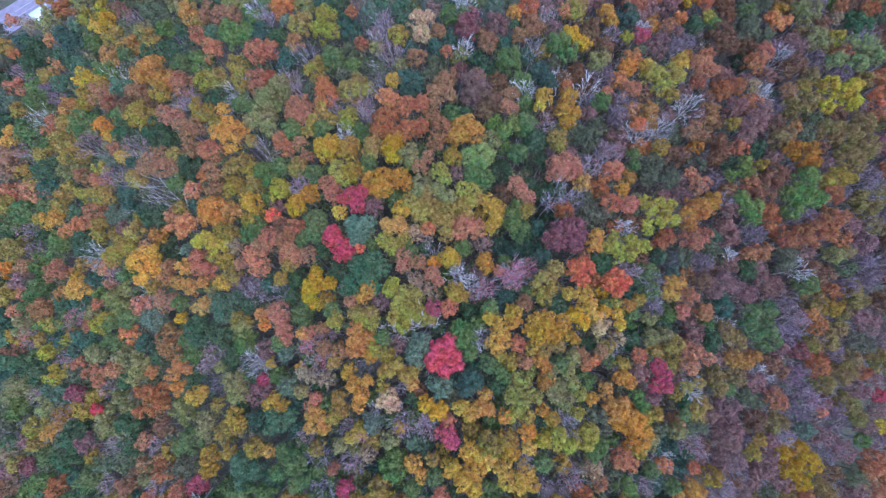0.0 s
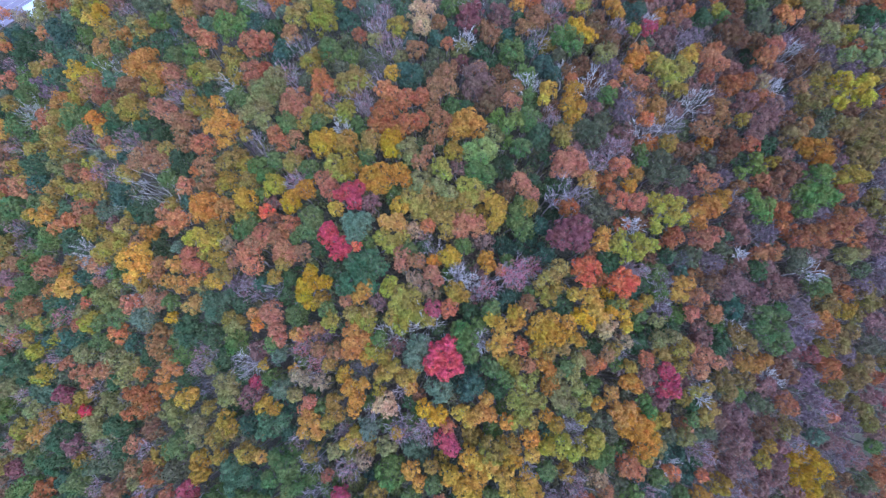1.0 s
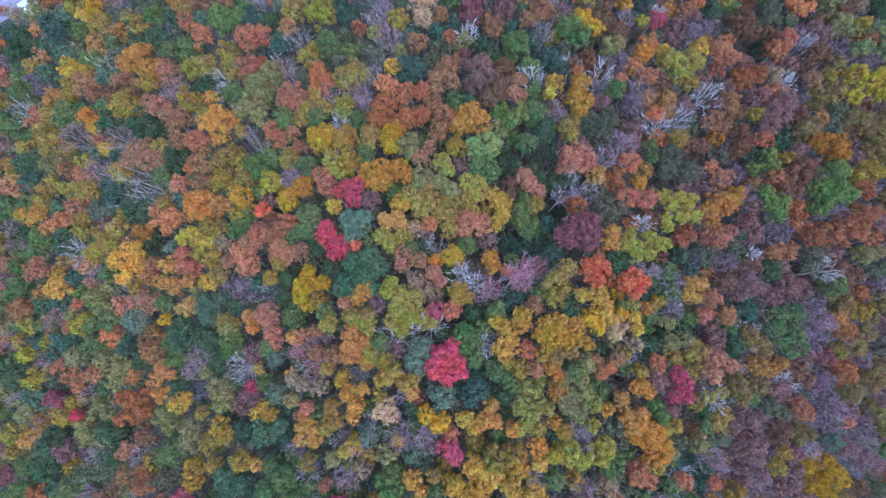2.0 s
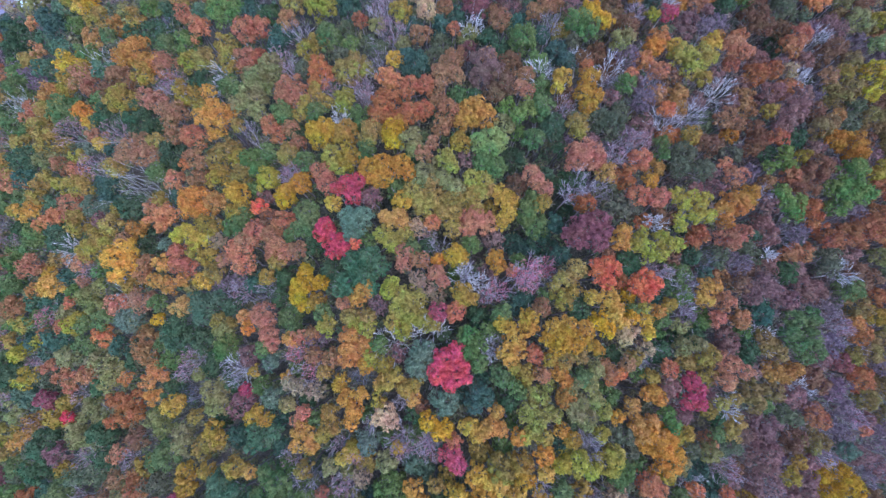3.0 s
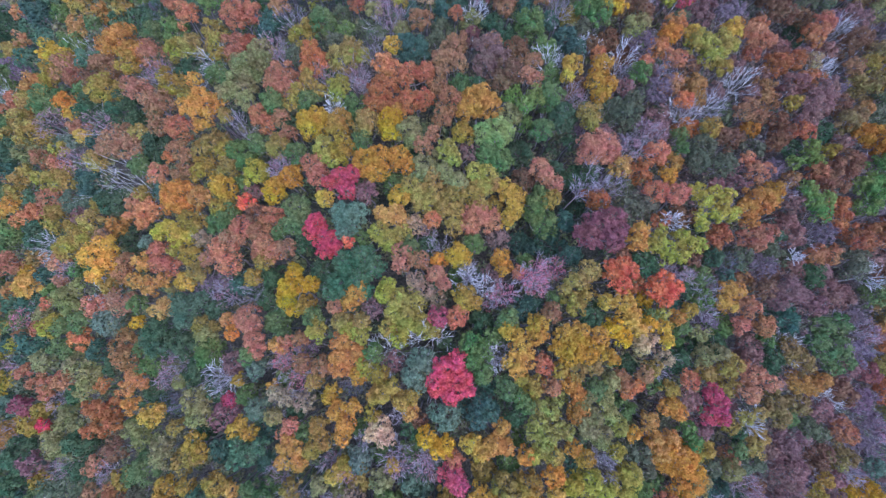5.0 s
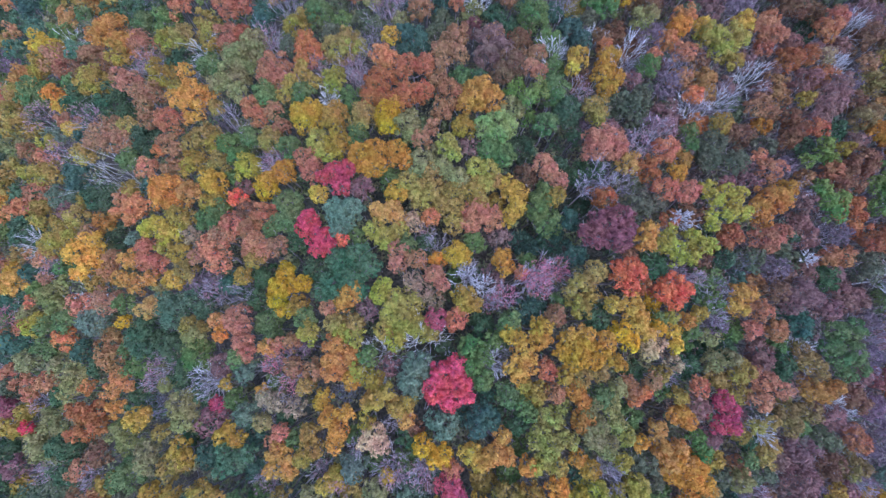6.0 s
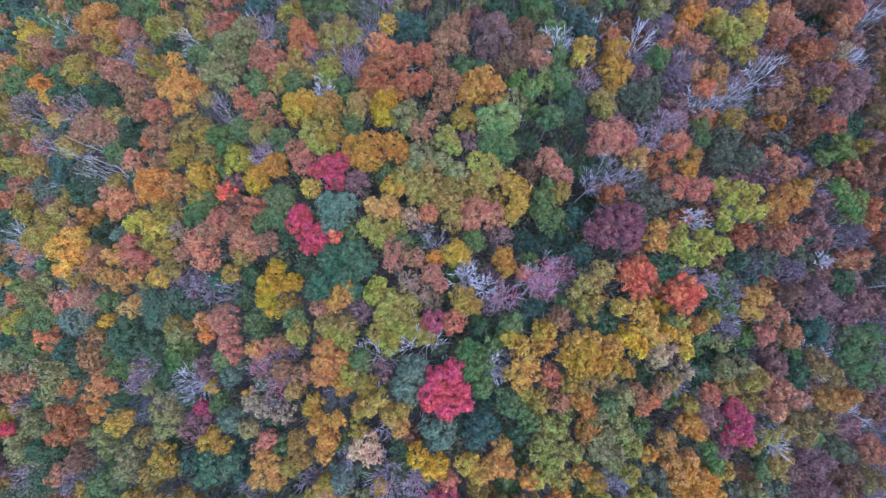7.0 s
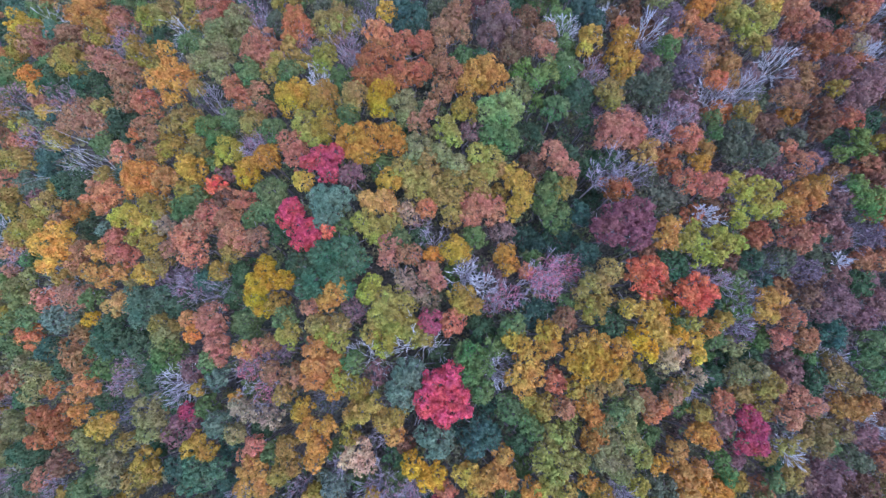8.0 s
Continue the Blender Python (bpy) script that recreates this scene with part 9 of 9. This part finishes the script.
tree("rose_tan", (126.3, 59.0, -0.8, 2.80), coarse=1.9)
tree("rose_tan", (-183.4, 81.1, -63.2, 3.50), coarse=1.9)
tree("rose_tan", (-182.9, 69.7, -65.3, 5.40), coarse=1.9)
tree("rose_tan", (125.5, 41.2, -3.4, 2.80), (128.1, 45.7, -3.0, 2.70), (122.5, 45.4, -2.9, 2.60), coarse=1.9)
tree("rose_tan", (-181.0, 57.7, -64.0, 4.00), coarse=1.9)
tree("rose_tan", (112.5, 35.0, -4.7, 3.20), (107.9, 32.0, -3.2, 2.60), coarse=1.9)
tree("rose_tan", (-173.2, 40.0, -64.3, 4.80), (-178.2, 37.9, -64.5, 3.10), coarse=1.9)
tree("rose_tan", (110.3, 23.0, -1.3, 2.40), coarse=1.9)
tree("rose_tan", (-158.7, -8.0, -60.0, 4.00), coarse=1.9)
tree("rose_tan", (5.5, -27.3, 10.1, 1.10))
tree("rose_tan", (-56.4, -37.3, -11.9, 2.60), coarse=1.2)
tree("rose_tan", (9.5, -30.0, 14.0, 1.50), coarse=1.9)
tree("rose_tan", (0.3, -32.3, 9.3, 2.60), (3.6, -30.9, 10.1, 2.40), coarse=1.9)
tree("rose_tan", (-113.0, -54.0, -45.8, 3.60), coarse=1.9)
tree("rose_tan", (-58.1, -42.7, -11.0, 2.80), (-61.4, -41.0, -12.2, 2.70), coarse=1.9)
tree("russet", (129.6, 111.0, -0.4, 3.40), coarse=1.9)
tree("russet", (64.2, 87.3, 6.1, 2.70), coarse=1.9)
tree("russet", (53.7, 84.7, 6.1, 2.50), coarse=1.9)
tree("russet", (96.6, 95.5, 2.0, 3.50), coarse=1.9)
tree("russet", (145.3, 109.2, 1.0, 3.90), coarse=1.9)
tree("russet", (87.4, 91.4, 2.5, 3.60), coarse=1.9)
tree("russet", (101.1, 84.1, 1.6, 2.70))
tree("russet", (106.9, 48.2, -1.0, 3.00), coarse=1.2)
tree("russet", (109.6, 43.1, -1.3, 2.80), coarse=1.9)
tree("russet", (108.5, 37.3, -2.5, 3.00), (103.8, 36.4, -1.0, 2.50), coarse=1.9)
tree("russet", (106.8, 29.1, -1.9, 3.40), coarse=1.9)
tree("russet", (119.4, 27.1, -5.6, 3.30), (119.5, 23.5, -4.8, 2.40), coarse=1.9)
tree("russet", (97.7, 20.2, -0.5, 2.70), (99.4, 24.2, -0.3, 2.40), (93.0, 19.2, 2.0, 1.40), coarse=1.2)
tree("russet", (104.7, 17.5, -1.6, 3.10), (100.9, 14.5, -0.2, 2.30), (104.4, 21.3, 0.0, 2.10), (100.6, 18.3, 0.9, 1.90), coarse=1.9)
tree("russet", (116.3, 16.7, -6.0, 2.20), coarse=1.9)
tree("russet", (100.1, 11.4, -1.3, 2.90), (94.3, 11.7, 0.8, 2.30), coarse=1.9)
tree("russet", (-8.2, -26.7, 10.5, 1.10))
tree("russet", (22.3, -33.1, 8.8, 2.40), coarse=1.9)
tree("russet", (72.9, -37.4, -16.0, 1.70), coarse=1.9)
tree("salmon", (-166.2, 15.3, -59.1, 2.90), coarse=1.9)
tree("salmon", (0.1, -26.2, 11.8, 1.30))
tree("salmon", (-17.3, -31.5, 6.3, 1.70), coarse=1.9)
tree("salmon", (2.8, -32.4, 11.8, 2.50), coarse=1.9)
tree("straw", (-12.0, 83.4, 2.1, 3.50), coarse=1.9)
tree("straw", (-127.1, 138.3, -40.9, 3.50), coarse=1.9)
tree("straw", (-2.4, -28.1, 11.3, 2.40), coarse=1.2)
tree("straw", (-12.7, -30.8, 7.2, 2.40), coarse=1.9)
tree("straw", (-8.6, -33.7, 10.0, 1.80), coarse=1.9)
tree("straw", (50.5, -34.3, -1.9, 2.40), (53.5, -34.6, -3.2, 2.00), coarse=1.9)
tree("yellow", (-111.7, 129.6, -33.4, 4.60), coarse=1.9)
tree("yellow", (-153.0, 145.0, -49.6, 4.10), coarse=1.9)
tree("yellow", (-92.9, 117.5, -27.7, 4.20), coarse=1.9)
tree("yellow", (-36.9, 86.4, -3.1, 2.70), coarse=1.9)
tree("yellow", (55.6, 77.0, 6.6, 3.10), coarse=1.2)
tree("yellow", (-100.9, 115.6, -30.7, 3.40), coarse=1.2)
tree("yellow", (118.2, 61.5, 0.2, 3.20), coarse=1.9)
tree("yellow", (10.3, -28.2, 11.4, 2.20), coarse=1.2)
tree("yellow", (17.5, -30.1, 11.1, 2.50), (21.0, -29.9, 10.7, 2.40), (18.6, -27.7, 11.5, 2.30), (15.5, -32.5, 11.3, 2.20), coarse=1.9)
tree("yellow", (5.1, -32.6, 12.9, 1.50), coarse=1.9)
tree("yellow", (10.1, -34.2, 8.7, 2.00), (7.5, -32.6, 8.9, 1.90), coarse=1.9)

# ---------------------------------------------------------------- undergrowth
def stems_stuff(name, places, radius, mat, label, category):
    """A thin three-sided stem from the ground up to the heart of every clump."""
    top = np.array([p[:3] for p in places])
    foot = top + np.concatenate([rng.normal(0, 0.35, (len(top), 2)), np.zeros((len(top), 1))], 1)
    foot[:, 2] = [land(x, y) - 0.1 for x, y in foot[:, :2]]
    turn = np.arange(3) * 2 * math.pi / 3
    ring = np.stack([np.cos(turn), np.sin(turn), turn * 0], 1)
    verts = np.concatenate([foot[:, None] + ring[None] * radius, top[:, None] + ring[None] * radius * 0.5], 1).reshape(-1, 3)
    sides = np.array([(i, (i + 1) % 3, 3 + (i + 1) % 3, 3 + i) for i in range(3)])
    faces = (np.arange(len(top))[:, None, None] * 6 + sides[None]).reshape(-1, 4)
    return tagged(link_mesh(name, verts, faces, mat), label, category, kind="stuff")


def clump_stuff(name, places, leaf, per, mat, label, category, thin=1.0):
    ats, outs = [], []
    for x, y, z, r in places:
        q = rng.normal(0, 1, (per, 3))
        q /= np.linalg.norm(q, axis=1)[:, None]
        q[:, 2] = np.abs(q[:, 2])
        ats.append(np.array((x, y, z)) + q * r * rng.uniform(0.4, 1.1, (per, 1)))
        outs.append(q + (0, 0, 0.4))
    v, f = leaf_blades(np.concatenate(ats), np.concatenate(outs), leaf, thin)
    return tagged(link_mesh(name, v, f, mat), label, category, kind="stuff")


def scatter(count, x0, x1, y0, y1, low, high, small, large):
    spots = []
    for _ in range(count):
        x, y = rng.uniform(x0, x1), rng.uniform(y0, y1)
        if x < -150 and y > 100:
            continue
        spots.append((x, y, land(x, y) + low + (high - low) * rng.uniform() ** 1.3, rng.uniform(small, large)))
    return spots


saplings = scatter(2600, -80, 50, -38, 80, 1.0, 9.0, 0.9, 2.0)
hill_saplings = scatter(1900, -210, -75, -60, 150, 1.0, 9.0, 1.5, 3.0)
brush_spots = scatter(3200, 30, 115, -45, 88, 0.5, 8.5, 0.9, 2.1)
clump_stuff("undergrowth", saplings, 0.28, 40, UNDER, "mixed green and brown saplings below the canopy", "undergrowth")
clump_stuff("hillside_undergrowth", hill_saplings, 0.5, 40, UNDER, "green and brown saplings on the falling hillside", "undergrowth")
clump_stuff("brush", brush_spots, 0.24, 40, BRUSH, "mauve and russet brush on the open forest floor", "brush")
clump_stuff("brush_twigs", scatter(1100, 18, 112, -45, 85, 1.0, 9.0, 0.8, 1.9), 0.5, 24, TWIG, "pale grey bare twigs of the brush", "brush", 0.06)


stems_stuff("sapling_stems", saplings + hill_saplings + brush_spots, 0.035, MAUVE_BARK, "thin grey stems of the saplings below the canopy", "saplings")


def far_woods():
    """The wood goes on beyond the four corners of the part that is built tree by tree."""
    corners = [Vector(c) for c in ((-212, 158), (154, 116), (106, -46), (-150, -63))]
    spots = []
    while len(spots) < 2600:
        x, y = rng.uniform(-380, 330), rng.uniform(-230, 340)
        inside = True
        for a, b in zip(corners, corners[1:] + corners[:1]):
            side = (b - a).x * (y - a.y) - (b - a).y * (x - a.x)
            inside = inside and side < 0
        if inside or math.hypot(x - YARD_X, y - YARD_Y) < 36:
            continue
        spots.append((x, y, canopy(x, y) - rng.uniform(3.0, 6.0), rng.uniform(3.0, 4.8)))
    stems_stuff("far_trunks", spots, 0.2, BARK, "grey trunks of the woods over the hills", "woods")
    clump_stuff("far_woods", spots, 0.85, 54, FAR, "mixed autumn woods stretching away over the hills", "woods")


# ---------------------------------------------------------------- the yard and shed in the valley
def boxed(name, x, y, z, sx, sy, sz, mat, parent, bevel=0.03):
    bm = bmesh.new()
    bmesh.ops.create_cube(bm, size=1.0)
    bmesh.ops.scale(bm, vec=(sx, sy, sz), verts=bm.verts)
    bmesh.ops.translate(bm, vec=(x, y, z), verts=bm.verts)
    if bevel:
        bmesh.ops.bevel(bm, geom=bm.edges[:], offset=bevel, segments=1, affect="EDGES")
    me = bpy.data.meshes.new(name)
    bm.to_mesh(me)
    bm.free()
    me.materials.append(mat)
    ob = new(name, me)
    ob.parent = parent
    return ob


def paved_yard():
    yard = new("paved_yard")
    yard.matrix_world = pose(YARD_X, YARD_Y, YARD_Z, 0, 0, -48)
    tagged(yard, "pale grey paved yard with white lines", "pavement", kind="structure")
    boxed("slab", 0, 0, -1.5, 15, 60, 3.0, PAVING, yard)
    for i in range(3):
        boxed("line", 4.6 - 3.4 * i, 3.0, 0.006, 0.16, 24, 0.012, PAINT, yard, 0)
    boxed("kerb", 7.6, 0, 0.0, 0.3, 60, 0.3, PAVING, yard)


def shed():
    house = new("shed")
    house.matrix_world = pose(YARD_X + 14.0, YARD_Y - 1.5, YARD_Z - 0.05, 0, 0, -48)
    tagged(house, "low shed with a pale metal roof beside a paved yard", "shed")
    boxed("footing", 0, 0, -1.5, 6.2, 8.4, 3.1, SIDING, house)
    for sx in (-1, 1):
        boxed("wall", sx * 3.0, 0, 1.35, 0.2, 8.2, 2.7, SIDING, house)
        boxed("gable_wall", 0, sx * 4.0, 1.5, 5.8, 0.2, 3.0, SIDING, house)
        slope = boxed("roof", 0, 0, 0, 3.7, 9.0, 0.12, ROOF, house)
        slope.matrix_local = pose(sx * 1.72, 0, 3.05, 0, sx * 18, 0)
        for j in range(8):
            rib = boxed("seam", 0, -4.0 + 1.15 * j, 0.085, 3.66, 0.06, 0.05, ROOF, house, 0)
            rib.matrix_local = slope.matrix_local
    boxed("ridge", 0, 0, 3.66, 0.4, 9.0, 0.08, ROOF, house)
    boxed("window", -3.11, 1.2, 1.6, 0.06, 1.4, 1.0, GLASS, house)
    boxed("door", -3.11, -1.6, 1.02, 0.06, 1.0, 2.0, SIDING, house)


paved_yard()
shed()
far_woods()
